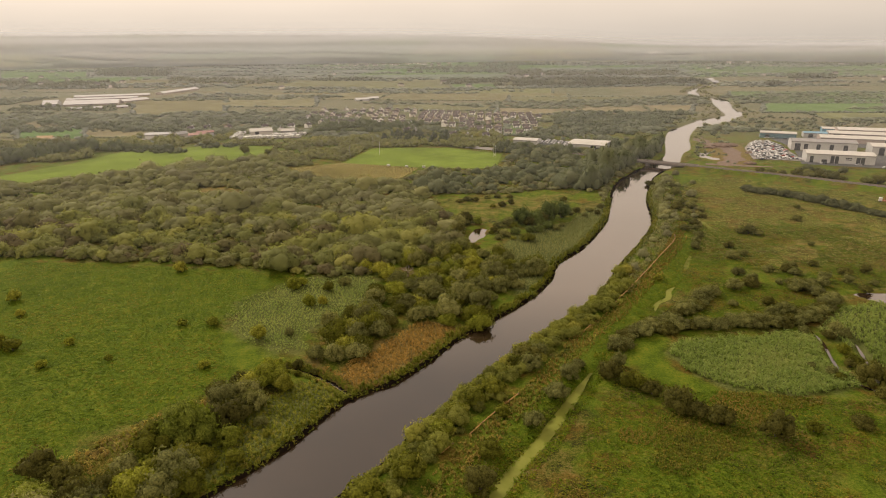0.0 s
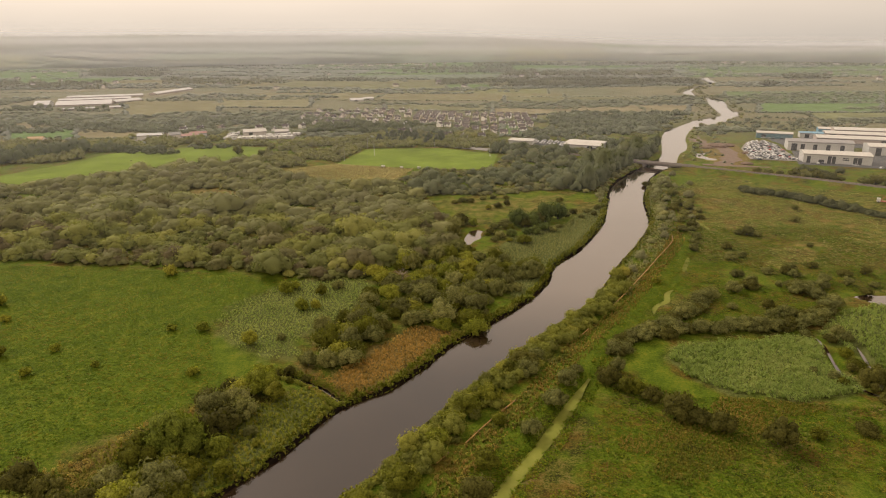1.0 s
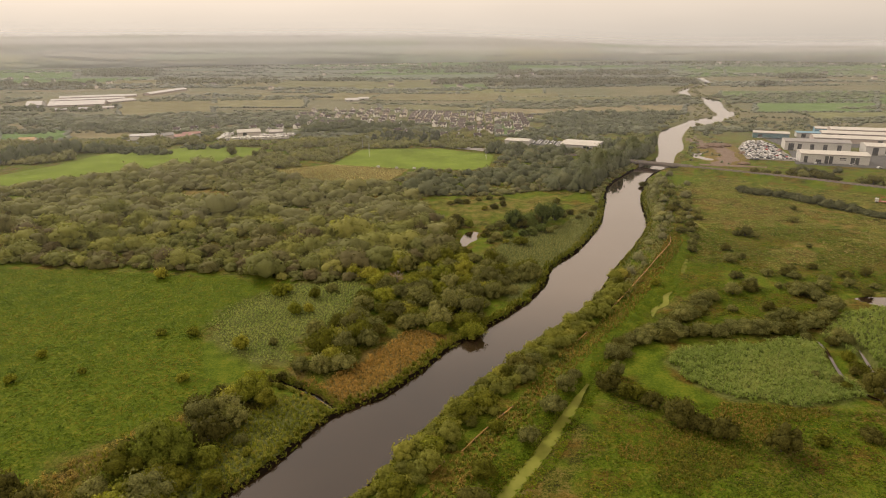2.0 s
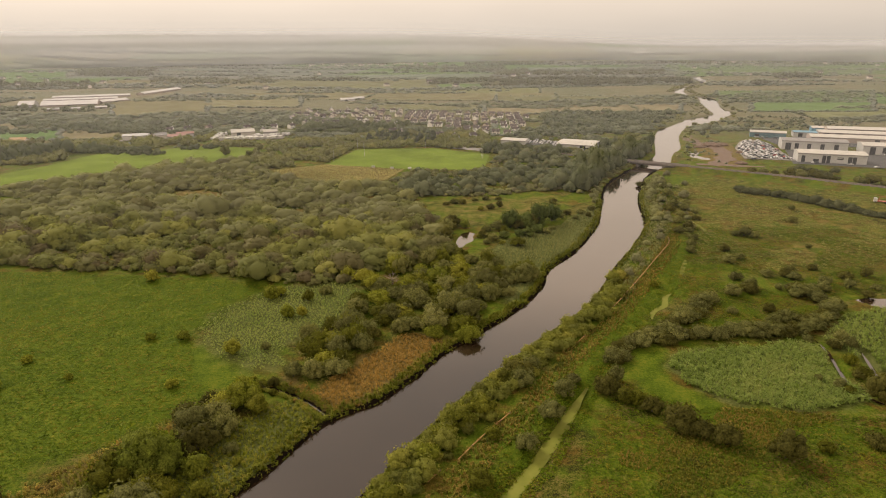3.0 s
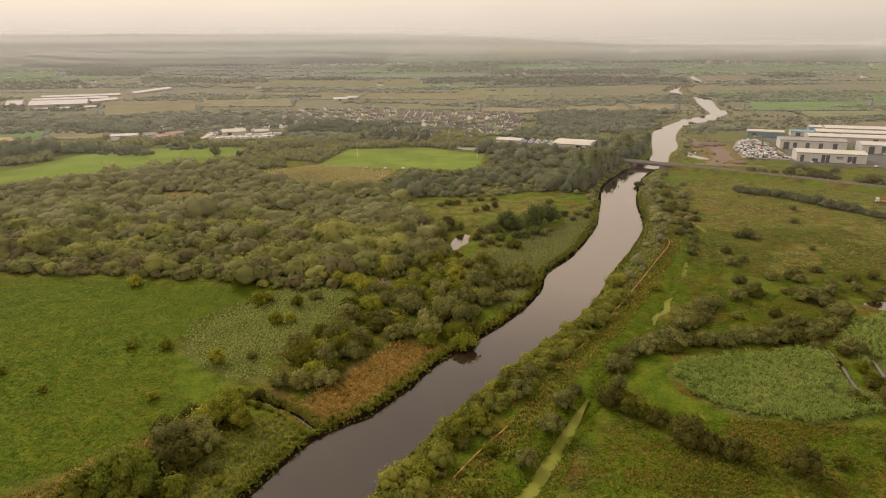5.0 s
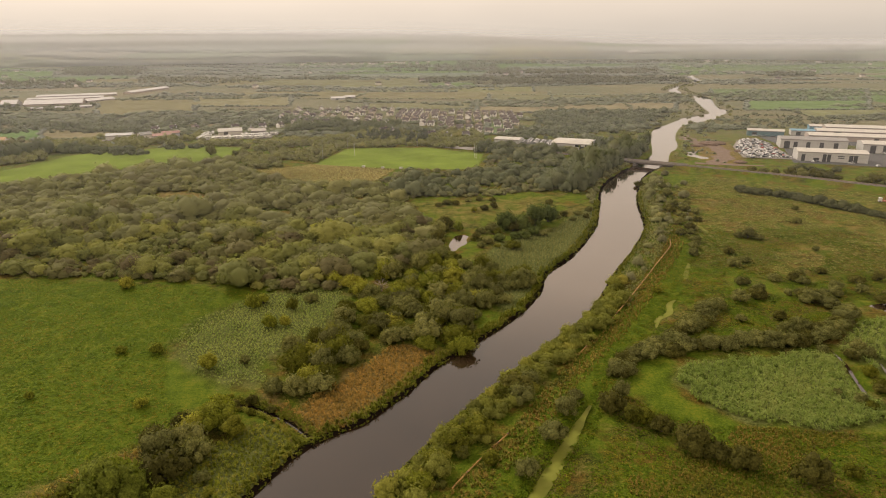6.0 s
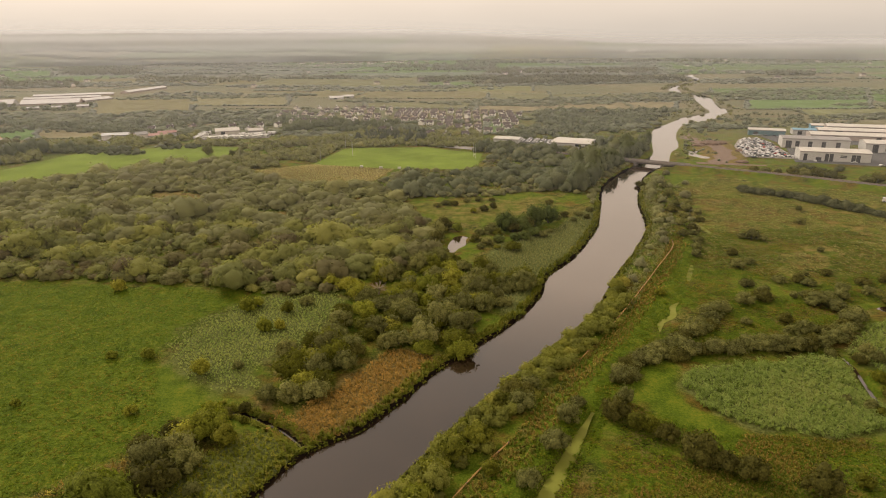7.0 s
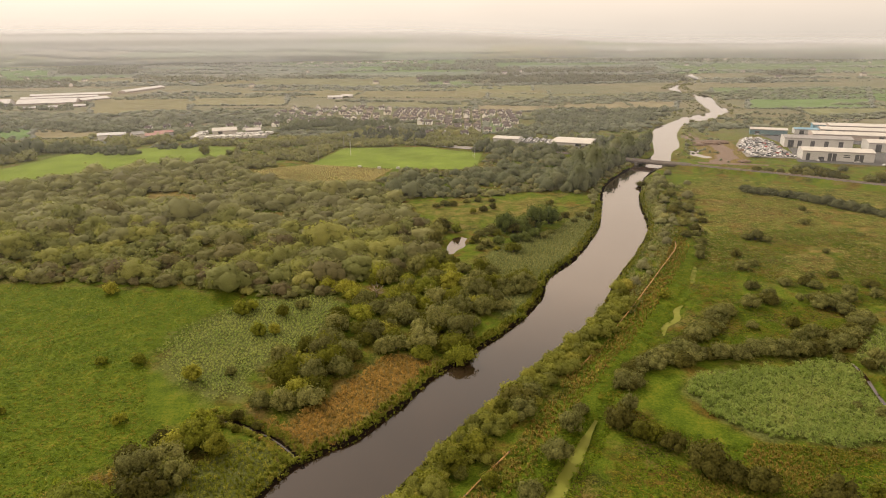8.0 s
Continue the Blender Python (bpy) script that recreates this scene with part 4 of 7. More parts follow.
POND_BUSHES = [(28, 312, 2.4, "w"), (32, 318, 3.0, "w"), (36, 312, 2.2, "o"), (38, 322, 3.6, "b"), (46, 325, 3.4, "b"), (51, 326, 4.2, "b"), (57, 331, 3.6, "b"), (61, 329, 2.6, "w"), (65, 336, 2.2, "w"), (27, 326, 3.0, "d"), (30, 335, 3.4, "w"), (74, 358, 2.6, "w"), (79, 364, 3.0, "d"), (82, 355, 2.2, "w"), (87, 366, 3.2, "w"), (90, 358, 2.4, "d"), (95, 373, 3.0, "w"), (10, 390, 2.8, "d"), (15, 394, 3.4, "w"), (20, 393, 3.0, "d"), (28, 400, 2.6, "w"), (35, 402, 2.8, "w"), (43, 402, 2.4, "d")]
RAIL_BUSHES = [(238, 470, 4.2, "d"), (245, 467, 4.6, "w"), (252, 464, 3.6, "d"), (262, 461, 6.2, "d"), (268, 458, 6.8, "w"), (275, 455, 7.0, "d"), (281, 450, 6.2, "w"), (286, 446, 4.6, "d"), (298, 438, 5.6, "w"), (304, 435, 6.6, "d"), (311, 430, 4.6, "w"), (256, 471, 3.4, "w")]
FIELD_BUSHES_EAST = [(145, 241, 3.5, "w"), (151, 244, 3.2, "w"), (173, 241, 2.3, "d"), (181, 248, 1.9, "w"), (171, 250, 2.4, "w"), (141, 248, 1.7, "w"), (112, 226, 2.0, "w"), (200, 346, 2.8, "w"), (131, 251, 2.4, "w"), (162, 252, 2.6, "w"), (158, 246, 3.0, "w"), (186, 262, 2.2, "d"), (214, 372, 2.0, "w"), (183, 300, 1.6, "w")]
CARR_TREES = [(8, 321, 4.6, "d"), (8, 332, 5.2, "w"), (12, 345, 5.4, "d"), (6, 229, 6.2, "w"), (13, 210, 5.4, "y"), (1, 210, 4.4, "y"), (-15, 274, 5.8, "y"), (-23, 253, 4.8, "y"), (-29, 218, 5.0, "o"), (-37, 200, 5.2, "o"), (-36, 185, 4.2, "w"), (-28, 192, 4.4, "o"), (-42, 185, 3.8, "w"), (-15, 226, 5.6, "w"), (-6, 240, 6.0, "w"), (23, 258, 5.8, "w"), (33, 264, 5.0, "w"), (12, 251, 6.0, "o"), (-20, 209, 4.4, "d"), (-28, 240, 4.6, "o"), (-35, 266, 4.2, "y"), (-25, 300, 5.4, "o"), (43, 309, 4.8, "o"), (55, 343, 5.0, "d"), (47, 338, 4.6, "d"), (38, 334, 3.6, "o"), (-29, 204, 3.6, "y"), (6, 320, 3.0, "w"), (19, 341, 3.2, "g"), (12, 339, 3.0, "d"), (25, 322, 1.8, "o"), (12, 307, 1.6, "w"), (31, 322, 2.4, "o"), (36, 336, 5.0, "w"), (43, 340, 6.4, "b"), (51, 342, 7.2, "b"), (60, 347, 7.4, "b"), (68, 353, 6.0, "b"), (51, 326, 3.0, "o"), (36, 380, 3.0, "d"), (42, 384, 2.6, "d"), (30, 376, 2.4, "o"), (76, 392, 3.0, "d")]
for rows, group, where, tall in ((MEADOW_BUSHES, "bushes in the western meadow", "in a green meadow", 1.25), (FORE_TREES, "trees on the western bank", "among scrub on the riverbank", 1.15),
                                 (BANK_BUSHES, "bushes on the eastern bank", "on the grassy riverbank", 1.0), (HEDGE_BUSHES, "bushes of the old hedge", "in an overgrown hedge line", 1.2),
                                 (FIELD_BUSHES, "bushes in the eastern field", "in rough pasture", 1.05), (FIELD_BUSHES_EAST, "bushes in the eastern field", "in rough pasture", 1.05), (THICKET, "bushes in the eastern field", "in a thicket beside the river", 0.95), (POND_BUSHES, "bushes round the pond", "beside a small pond", 1.0), (RAIL_BUSHES, "bushes along the railway", "beside a railway bank", 0.9), (CARR_TREES, "trees of the riverside carr", "in wet woodland by the river", 1.2)):
    for x, y, r, kind in rows:
        plant(x, y, r * (1.32 if "field" in group else 1.14 if "old hedge" in group else 1.2 if "eastern bank" in group else 1.05 if "meadow" in group else 1.0), kind, tall, group, where)
FORE_WOOD = [(-104, 98), (-94, 118), (-80, 132), (-75, 144), (-68, 152), (-62, 142), (-62, 128), (-60, 116), (-68, 98)]
rng = random.Random(15)
for x, y in scatter(FORE_WOOD, 8.0, 30, lambda q: off_water(q, 5.5)):
    plant(x, y, rng.uniform(4.4, 7.2), rng.choice("oowggyw"), rng.uniform(0.85, 1.15), "trees on the western bank", "among scrub on the riverbank")
# the carr between the reeds and the river
CARR = [(-36, 258), (-46, 228), (-44, 205), (-40, 188), (-30, 184), (-20, 201), (-8, 217), (6, 214), (16, 218), (26, 238), (40, 256), (44, 268), (26, 284), (10, 300), (-8, 284), (-24, 268)]
rng = random.Random(5)
for x, y in scatter(CARR, 7.2, 31, lambda q: off_water(q, 4.5) & (np.hypot(q[:, 0] + 16, q[:, 1] - 259) > 6.5) & ~inside(q, REEDS_WEST)):
    plant(x, y, rng.uniform(3.6, 6.0), rng.choice("wwoywow" if x > -25 else "owyowyw"), rng.uniform(0.9, 1.25), "trees of the riverside carr", "in wet woodland by the river")
# willow scrub on the eastern bank, between the water and the bank path
p = np.vstack([within(beside(RIGHT_BANK, 2.0, 5.0, 2.0, 33, -1), 100, 268), within(beside(RIGHT_BANK, 4.5, 11.0, 1.4, 34, -1), 100, 250)])
rows = sized(p, 1.9, 3.2, 0.85, 1.15, 35)
stand("willow_scrub", rows, CROWNS_BANK, 40, "soft yellow-green willow scrub along the eastern riverbank", "scrub", M_bank_willow, np.clip(0.5 + 0.3 * ripple(p, 6.0, 3) + np.random.default_rng(45).normal(0, 0.22, len(p)), 0, 1))
# the curved hedges round the reed bed
HEDGE_RING = spline([(58, 190), (64, 200), (79, 205), (100, 208), (122, 210), (138, 216), (149, 226), (151, 238), (146, 250)], 2)
HEDGE_ARM = spline([(72, 206), (84, 214), (95, 224), (108, 240)], 2)
for line, seed in ((HEDGE_RING, 36), (HEDGE_RING, 39), (HEDGE_ARM, 37), (HEDGE_ARM, 38)):
    for x, y in beside(line, -2.2, 2.2, 3.4, seed):
        plant(x, y, rng.uniform(3.0, 4.7), rng.choice("wwdww"), rng.uniform(0.75, 0.95), "bushes of the curved hedge", "in a curved hedge round reeds")


# a collapsed bare willow in the carr
def dead_tree(x, y):
    rng = random.Random(7)
    z = float(ground_z([(x, y)])[0])
    ob = new("dead_tree")
    trunk = part("trunk", tube_bm([(0, 0, -0.3), (0.2, 0.1, 1.4), (0.1, 0.3, 2.6)], 0.34, 8, 0.7), M_dead_wood, ob)
    for k in range(16):
        a, out = k * 2.4 + rng.uniform(-0.3, 0.3), rng.uniform(2.2, 4.6)
        c, d = math.cos(a), math.sin(a)
        z0, rise = rng.uniform(1.0, 2.4), rng.uniform(0.4, 2.6)
        bough = [(0.1, 0.2, z0), (c * out * 0.4, d * out * 0.4, z0 + rise * 0.7), (c * out, d * out, z0 + rise)]
        limb = part("branch", tube_bm(bough, 0.15, 6, 0.35), M_dead_wood, ob)
        for f in (-0.5, 0.5):
            tip = (c * out * 1.2 - d * f * 1.6, d * out * 1.2 + c * f * 1.6, z0 + rise + rng.uniform(0.2, 1.0))
            part("twig", tube_bm([(c * out * 0.6, d * out * 0.6, z0 + rise * 0.8), tip], 0.07, 5, 0.4), M_dead_wood, limb)
    ob.location = (x, y, z)
    return tagged(ob, "collapsed bare grey-brown willow with spreading branches", "dead tree")


M_dead_wood = plain_material("bleached_dead_wood", (0.22, 0.17, 0.12), 0.9, 0, 0.2, 1.5, 0.03)
dead_tree(-16, 259)


# ---- reeds, sedge and tussocks ----
def tuft_shape(seed, blades, height, length, width, spread, droop=0.35, stems=0, unrest=0.22):
    """A tuft of leaves that arch over, most of them with the wind; a few stiff stems below."""
    rng = np.random.default_rng(seed)
    V, T, Q, N = [], [], [], []
    for k in range(blades):
        a = rng.normal(-0.5, 1.3)
        b = rng.uniform(0, math.tau)
        out, side = np.array([math.cos(a), math.sin(a), 0]), np.array([-math.sin(a), math.cos(a), 0]) * width * rng.uniform(0.6, 1.3)
        root = spread * math.sqrt(rng.random()) * np.array([math.cos(b), math.sin(b), 0])
        z0 = height * rng.uniform(0.55, 1.0)
        if k % 4 == 3:
            z0 *= 0.5
        s = length * rng.uniform(0.6, 1.2)
        p, q = root - out * s * 0.35 + (0, 0, z0 * rng.uniform(0.75, 1.0)), root + out * s * 0.65 + (0, 0, z0 * (1 - droop * rng.random()))
        V += [p - side, p + side, q]
        T.append((3 * k + 2, 3 * k + 1, 3 * k))
        n = np.array([0, 0, 1.0]) + unrest * rng.normal(size=3) - 0.12 * out
        N += [n / np.linalg.norm(n)] * 3
    n0 = len(V)
    for k in range(stems):
        a = rng.uniform(0, math.pi)
        side = np.array([math.cos(a), math.sin(a), 0]) * spread * 0.5
        V += [-side, side, side * 0.7 + (0, 0, height * 0.7), -side * 0.7 + (0, 0, height * 0.7)]
        Q.append((n0 + 4 * k, n0 + 4 * k + 1, n0 + 4 * k + 2, n0 + 4 * k + 3))
        m = np.array([math.sin(a), -math.cos(a), 0.4])
        N += [m / np.linalg.norm(m)] * 4
    return np.array(V), np.array(T), np.array(Q, int).reshape(-1, 4), np.array(N)


REED_TUFTS = [tuft_shape(70 + i, 22, 1.9, 0.75, 0.10, 0.85, 0.3, 1) for i in range(5)]
EDGE_TUFTS = [tuft_shape(75 + i, 16, 1.9, 0.7, 0.13, 0.7, 0.35, 5) for i in range(5)]
GRASS_TUFTS = [tuft_shape(80 + i, 9, 0.42, 0.46, 0.11, 0.55, 0.8, 0, 0.6) for i in range(5)]


def tufts(name, p, shapes, seed, label, category, material, size=(0.75, 1.25), mean=0.45, wild=0.2, patch=6.0, drift=0.22):
    rng = np.random.default_rng(seed)
    s = rng.uniform(*size, len(p))
    rows = np.column_stack([p, s, rng.uniform(0.85, 1.15, len(p))])
    t = np.clip(mean + drift * ripple(p, patch, seed % 7) + rng.normal(0, wild, len(p)), 0, 1)
    return stand(name, rows, shapes, seed, label, category, material, t)


dry = lambda q: off_water(q, 0.3)


def ragged(poly, gap, seed, depth=5.0, keep=None):
    """Points inside an outline that thin out unevenly towards its edge."""
    q = scatter(np.asarray(poly, float), gap, seed, keep)
    rng = np.random.default_rng(seed + 500)
    return q[to_poly(q, np.asarray(poly, float)) + 1.6 * ripple(q, 4.0, seed % 5) > depth * rng.random(len(q)) ** 1.5]



tufts("reed_bed", np.vstack([ragged(REED_BED, 1.1, 41, 3.0), scatter(REED_BED_EAST, 1.5, 42, lambda q: (to_poly(q, POND_EAST) < -1) & (to_line(q, CHANNEL_B)[0] > 2))]), REED_TUFTS, 43, "soft green common reed in a dense bed", "reeds", M_reed, mean=0.74, wild=0.10, patch=9.0, drift=0.15)
tufts("reed_marsh", ragged(REEDS_WEST, 0.95, 44, 6.0), REED_TUFTS, 45, "pale olive reed grass at the edge of a meadow", "reeds", M_reed, (0.32, 0.58), 0.95, 0.15)
tufts("bank_reeds", np.vstack([ragged(SPIT, 1.15, 46, 2.5, lambda q: dry(q) & (to_line(q, CREEK)[0] > 1.5))]), REED_TUFTS, 48, "olive reeds and grass on a low river spit", "reeds", M_fringe, (0.45, 0.85), 0.6)
tufts("bank_marsh", ragged(REEDS_BANK, 1.15, 47, 4.0, dry), REED_TUFTS, 65, "smooth grey-green reeds beside a river bend", "reeds", M_grey_reed, (0.4, 0.65), 0.6, 0.10)
edge = np.vstack([within(beside(LEFT_BANK, -0.2, 3.6, 0.24, 49), 95, 400), within(beside(RIGHT_BANK, -0.2, 3.0, 0.36, 50, -1), 95, 420)])
tufts("riverside_reeds", edge, EDGE_TUFTS, 51, "dense fringe of green reeds along the water's edge", "reeds", M_fringe, (0.6, 1.1), 0.55)
p = np.vstack([beside(CREEK, 1.0, 3.0, 0.16, 71), beside(CREEK, 0.8, 3.0, 0.16, 72, -1)])
tufts("creek_reeds", p[off_water(p, 0.6)], REED_TUFTS, 73, "olive reeds overhanging a narrow creek", "reeds", M_fringe, (0.45, 0.85), 0.45)
p = np.vstack([within(beside(RIGHT_BANK, 1, 13, 0.22, 66, -1), 240, 460), within(beside(RIGHT_BANK, 1, 13, 0.3, 67, -1), 300, 460)])
tufts("bank_sedge", p[dry(p)], REED_TUFTS, 68, "grey-green sedge on the eastern riverbank", "reeds", M_grey_reed, (0.5, 0.9), 0.8)
tufts("sedge_patch", ragged(SEDGE, 0.95, 52, 3.5, lambda q: dry(q) & (to_line(q, CREEK)[0] > 1.6)), REED_TUFTS, 53, "rust-brown dry sedge beside the river", "sedge", M_tawny, (0.45, 0.8), 0.5)
RUSTY_EDGE = np.array([(-102, 112), (-95, 136), (-87, 147), (-79, 156), (-68, 166), (-60, 172), (-57, 166), (-66, 150), (-74, 136), (-82, 112)])
tufts("rusty_bracken", ragged(RUSTY_EDGE, 1.2, 56, 4.0), REED_TUFTS, 63, "rusty dead bracken and rank grass at a wood's edge", "bracken", M_weeds, (0.5, 1.0), 0.55, 0.2)
p = scatter(MEADOW_WEST, 1.25, 54, lambda q: (q[:, 0] > -200) & (q[:, 1] > 95))
tufts("meadow_grass", p, GRASS_TUFTS, 55, "tufted bright green meadow grass", "grass", M_grass, (0.6, 1.5), 0.50, 0.26, 14.0, 0.3)
EAST_LAND = [(14, 100), (28, 130), (50, 165), (50, 190), (66, 215), (98, 250), (125, 300), (140, 340), (220, 330), (215, 250), (150, 240), (140, 215), (60, 200), (55, 180), (74, 165), (125, 158), (135, 140), (120, 95)]
p = scatter(EAST_LAND, 1.2, 56, lambda q: (to_line(q, DITCH)[0] > 2.8) & (to_line(q, POLDER_BANK)[0] > 5) & (ripple(q, 11.0, 3) > -0.5))
tufts("pasture_tussocks", p, GRASS_TUFTS, 57, "coarse green and brown pasture tussocks", "grass", M_grass, (0.7, 1.7), 0.50, 0.28, 8.0, 0.4)
p = scatter(EAST_LAND, 0.85, 79, lambda q: (q[:, 1] < 185) & (to_line(q, DITCH)[0] > 3.0) & (ripple(q, 10.0, 6) + 0.35 * ripple(q, 3.5, 2) > 0.30))
tufts("pasture_weeds", p, EDGE_TUFTS, 82, "rank rusty and olive weeds in patches of pasture", "weeds", M_weeds, (0.3, 0.6), 0.42, 0.16, 9.0, 0.35)
p = scatter(TAWNY_FIELD, 1.35, 83)
tufts("tawny_grass", p, REED_TUFTS, 84, "tawny dead purple moor grass in an old field", "grass", M_tawny_grass, (0.35, 0.65), 0.55, 0.08, 13.0, 0.3)
p = scatter(EAST_FIELD, 2.3, 77, lambda q: (q[:, 1] > 270) & (to_line(q, RAIL)[0] > 9) & (ripple(q, 13.0, 5) > -0.45))
tufts("rough_pasture", p, GRASS_TUFTS, 78, "coarse olive and rusty tussocks of rough pasture", "grass", M_pasture, (1.0, 2.2), 0.34, 0.2, 13.0, 0.3)
p = np.vstack([beside(POLDER_BANK, -6, 6, 0.35, 58), beside(POLDER_BANK, -6, 6, 0.35, 59), beside(DITCH, 1.6, 4.6, 0.24, 60), beside(DITCH, 1.6, 4.6, 0.24, 61, -1)])
tufts("bank_weeds", p[dry(p) & (p[:, 1] > 95) & (to_line(p, DITCH)[0] > 1.55)], GRASS_TUFTS, 62, "coarse weeds on the ditch banks", "grass", M_grass, (0.9, 1.9), 0.6, 0.14, 7.0, 0.15)


p = np.vstack([within(beside(offset_line(POLDER_BANK, 4.5), -4.5, 4.5, 0.16, 74), 104, 330), within(beside(offset_line(POLDER_BANK, 3.0), -2.0, 5.0, 0.3, 75), 104, 420)])
tufts("tall_weeds", p[dry(p) & (to_poly(p, RIVER) < -11)], EDGE_TUFTS, 76, "tall seeding docks and rusty weeds along a bank", "weeds", M_weeds, (0.35, 0.75), 0.54, 0.20, 7.0, 0.25)


# ---- the far country: fields, hedges and plantations ----
def field_material(name, stops):
    m, n, l, p = shader(name)
    co = world_coords(n)
    pick = n.new("ShaderNodeObjectInfo").outputs["Random"]
    c = ramp_node(n, l, pick, stops, "CONSTANT")
    v = ramp_node(n, l, noise_node(n, l, 0.03, 6, co, 0.65), [(0.3, (0.72, 0.72, 0.72)), (0.7, (1.25, 1.25, 1.25))])
    l.new(mix_node(n, l, 1.0, c, v, "MULTIPLY"), p.inputs["Base Color"])
    p.inputs["Roughness"].default_value, p.inputs["Specular IOR Level"].default_value = 0.95, 0.02
    l.new(bump_node(n, l, noise_node(n, l, 0.5, 3, co), 0.5, 0.8), p.inputs["Normal"])
    return m


# far fields greyed and paled in base colour to imitate distance haze
M_haze_fields = field_material("haze_paled_fields", [(0.0, (0.177, 0.186, 0.153)), (0.18, (0.194, 0.196, 0.158)), (0.32, (0.164, 0.178, 0.144)), (0.48, (0.169, 0.193, 0.144)), (0.62, (0.202, 0.198, 0.164)), (0.70, (0.159, 0.170, 0.140)), (0.84, (0.171, 0.193, 0.144)), (0.93, (0.167, 0.175, 0.140))])
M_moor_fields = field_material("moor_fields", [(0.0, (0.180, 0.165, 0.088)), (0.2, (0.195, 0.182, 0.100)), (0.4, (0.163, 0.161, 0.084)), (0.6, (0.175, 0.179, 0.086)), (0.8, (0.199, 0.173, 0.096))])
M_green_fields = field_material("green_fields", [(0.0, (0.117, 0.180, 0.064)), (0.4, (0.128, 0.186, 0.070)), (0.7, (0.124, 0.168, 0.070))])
# tawny toned down, a little haze put into the colour
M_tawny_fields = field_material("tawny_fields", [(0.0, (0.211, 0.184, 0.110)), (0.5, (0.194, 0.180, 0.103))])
M_pitch = field_material("mown_turf", [(0.0, (0.142, 0.190, 0.032))])
# distant hedges lightened towards the fields, painting haze into the leaves
M_haze_hedge = leaf_material("haze_paled_hedge_leaves", [(0.0, (0.151, 0.155, 0.133)), (0.5, (0.170, 0.181, 0.150)), (1.0, (0.196, 0.205, 0.163))], 0.25, "tint")
# plantation leaves lightened and greyed: haze in the base colour
M_haze_wood = leaf_material("haze_paled_leaves", [(0.0, (0.092, 0.092, 0.067)), (0.4, (0.115, 0.115, 0.078)), (0.75, (0.137, 0.137, 0.090)), (1.0, (0.162, 0.157, 0.096))], 0.25, "tint")
VILLAGE = [(-220, 655), (-130, 655), (-20, 700), (10, 632), (60, 632), (150, 760), (140, 860), (20, 890), (-40, 940), (-190, 940)]
WORKS = [(255, 500), (470, 440), (480, 700), (300, 690)]
LEFT_WORKS = [(-690, 985), (-480, 985), (-480, 1370), (-690, 1240)]
MARKET = [(60, 570), (160, 560), (165, 645), (60, 650)]
KEEP_CLEAR = [np.array(q, float) for q in (VILLAGE, WORKS, LEFT_WORKS, MARKET)]


def field_patch(corners, material, lift=0.25, name="field", label="", cuts=4):
    """A field that follows the land, from four plan corners."""
    a, b, c, d = (np.asarray(q, float) for q in corners)
    u, v = np.meshgrid(np.linspace(0, 1, cuts + 1), np.linspace(0, 1, cuts + 1))
    u, v = u.reshape(-1, 1), v.reshape(-1, 1)
    q = a * (1 - u) * (1 - v) + b * u * (1 - v) + c * u * v + d * (1 - u) * v
    mid = q.mean(0)
    z = ground_z(q) + lift
    n = cuts + 1
    i = np.arange(n * n).reshape(n, n)
    me = raw_mesh(name, np.column_stack([q - mid, z]), quads=np.stack([i[:-1, :-1], i[:-1, 1:], i[1:, 1:], i[1:, :-1]], -1).reshape(-1, 4), material=material, smooth=True)
    ob = new(name, me)
    ob.location = (*mid, 0)
    return tagged(ob, label, "field", kind="structure")


def hedge_shape(seed):
    """A small ragged bush for far hedges: a jittered eight-sided body and two sprays."""
    rng = np.random.default_rng(seed)
    v = np.array([(1, 0, 0.35), (0, 1, 0.35), (-1, 0, 0.35), (0, -1, 0.35), (0, 0, 1.0), (0, 0, 0)]) * rng.uniform(0.75, 1.25, (6, 3)) + rng.normal(scale=0.06, size=(6, 3)) * [1, 1, 0]
    t = np.array([(0, 1, 4), (1, 2, 4), (2, 3, 4), (3, 0, 4), (1, 0, 5), (2, 1, 5), (3, 2, 5), (0, 3, 5)])
    q, nq = [], []
    for k in range(2):
        c = np.array([rng.uniform(-0.5, 0.5), rng.uniform(-0.5, 0.5), rng.uniform(0.6, 0.9)])
        q.append(c + np.array([(-0.3, -0.3, 0), (0.35, -0.25, 0.1), (0.3, 0.35, 0.05), (-0.25, 0.3, -0.1)]))
        nq.append(np.tile([0, 0, 1.0], (4, 1)))
    n = v - [0, 0, 0.2]
    n /= np.linalg.norm(n, axis=1)[:, None]
    return np.vstack([v] + q), t, np.arange(8).reshape(-1, 4) + 6, np.vstack([n] + nq)


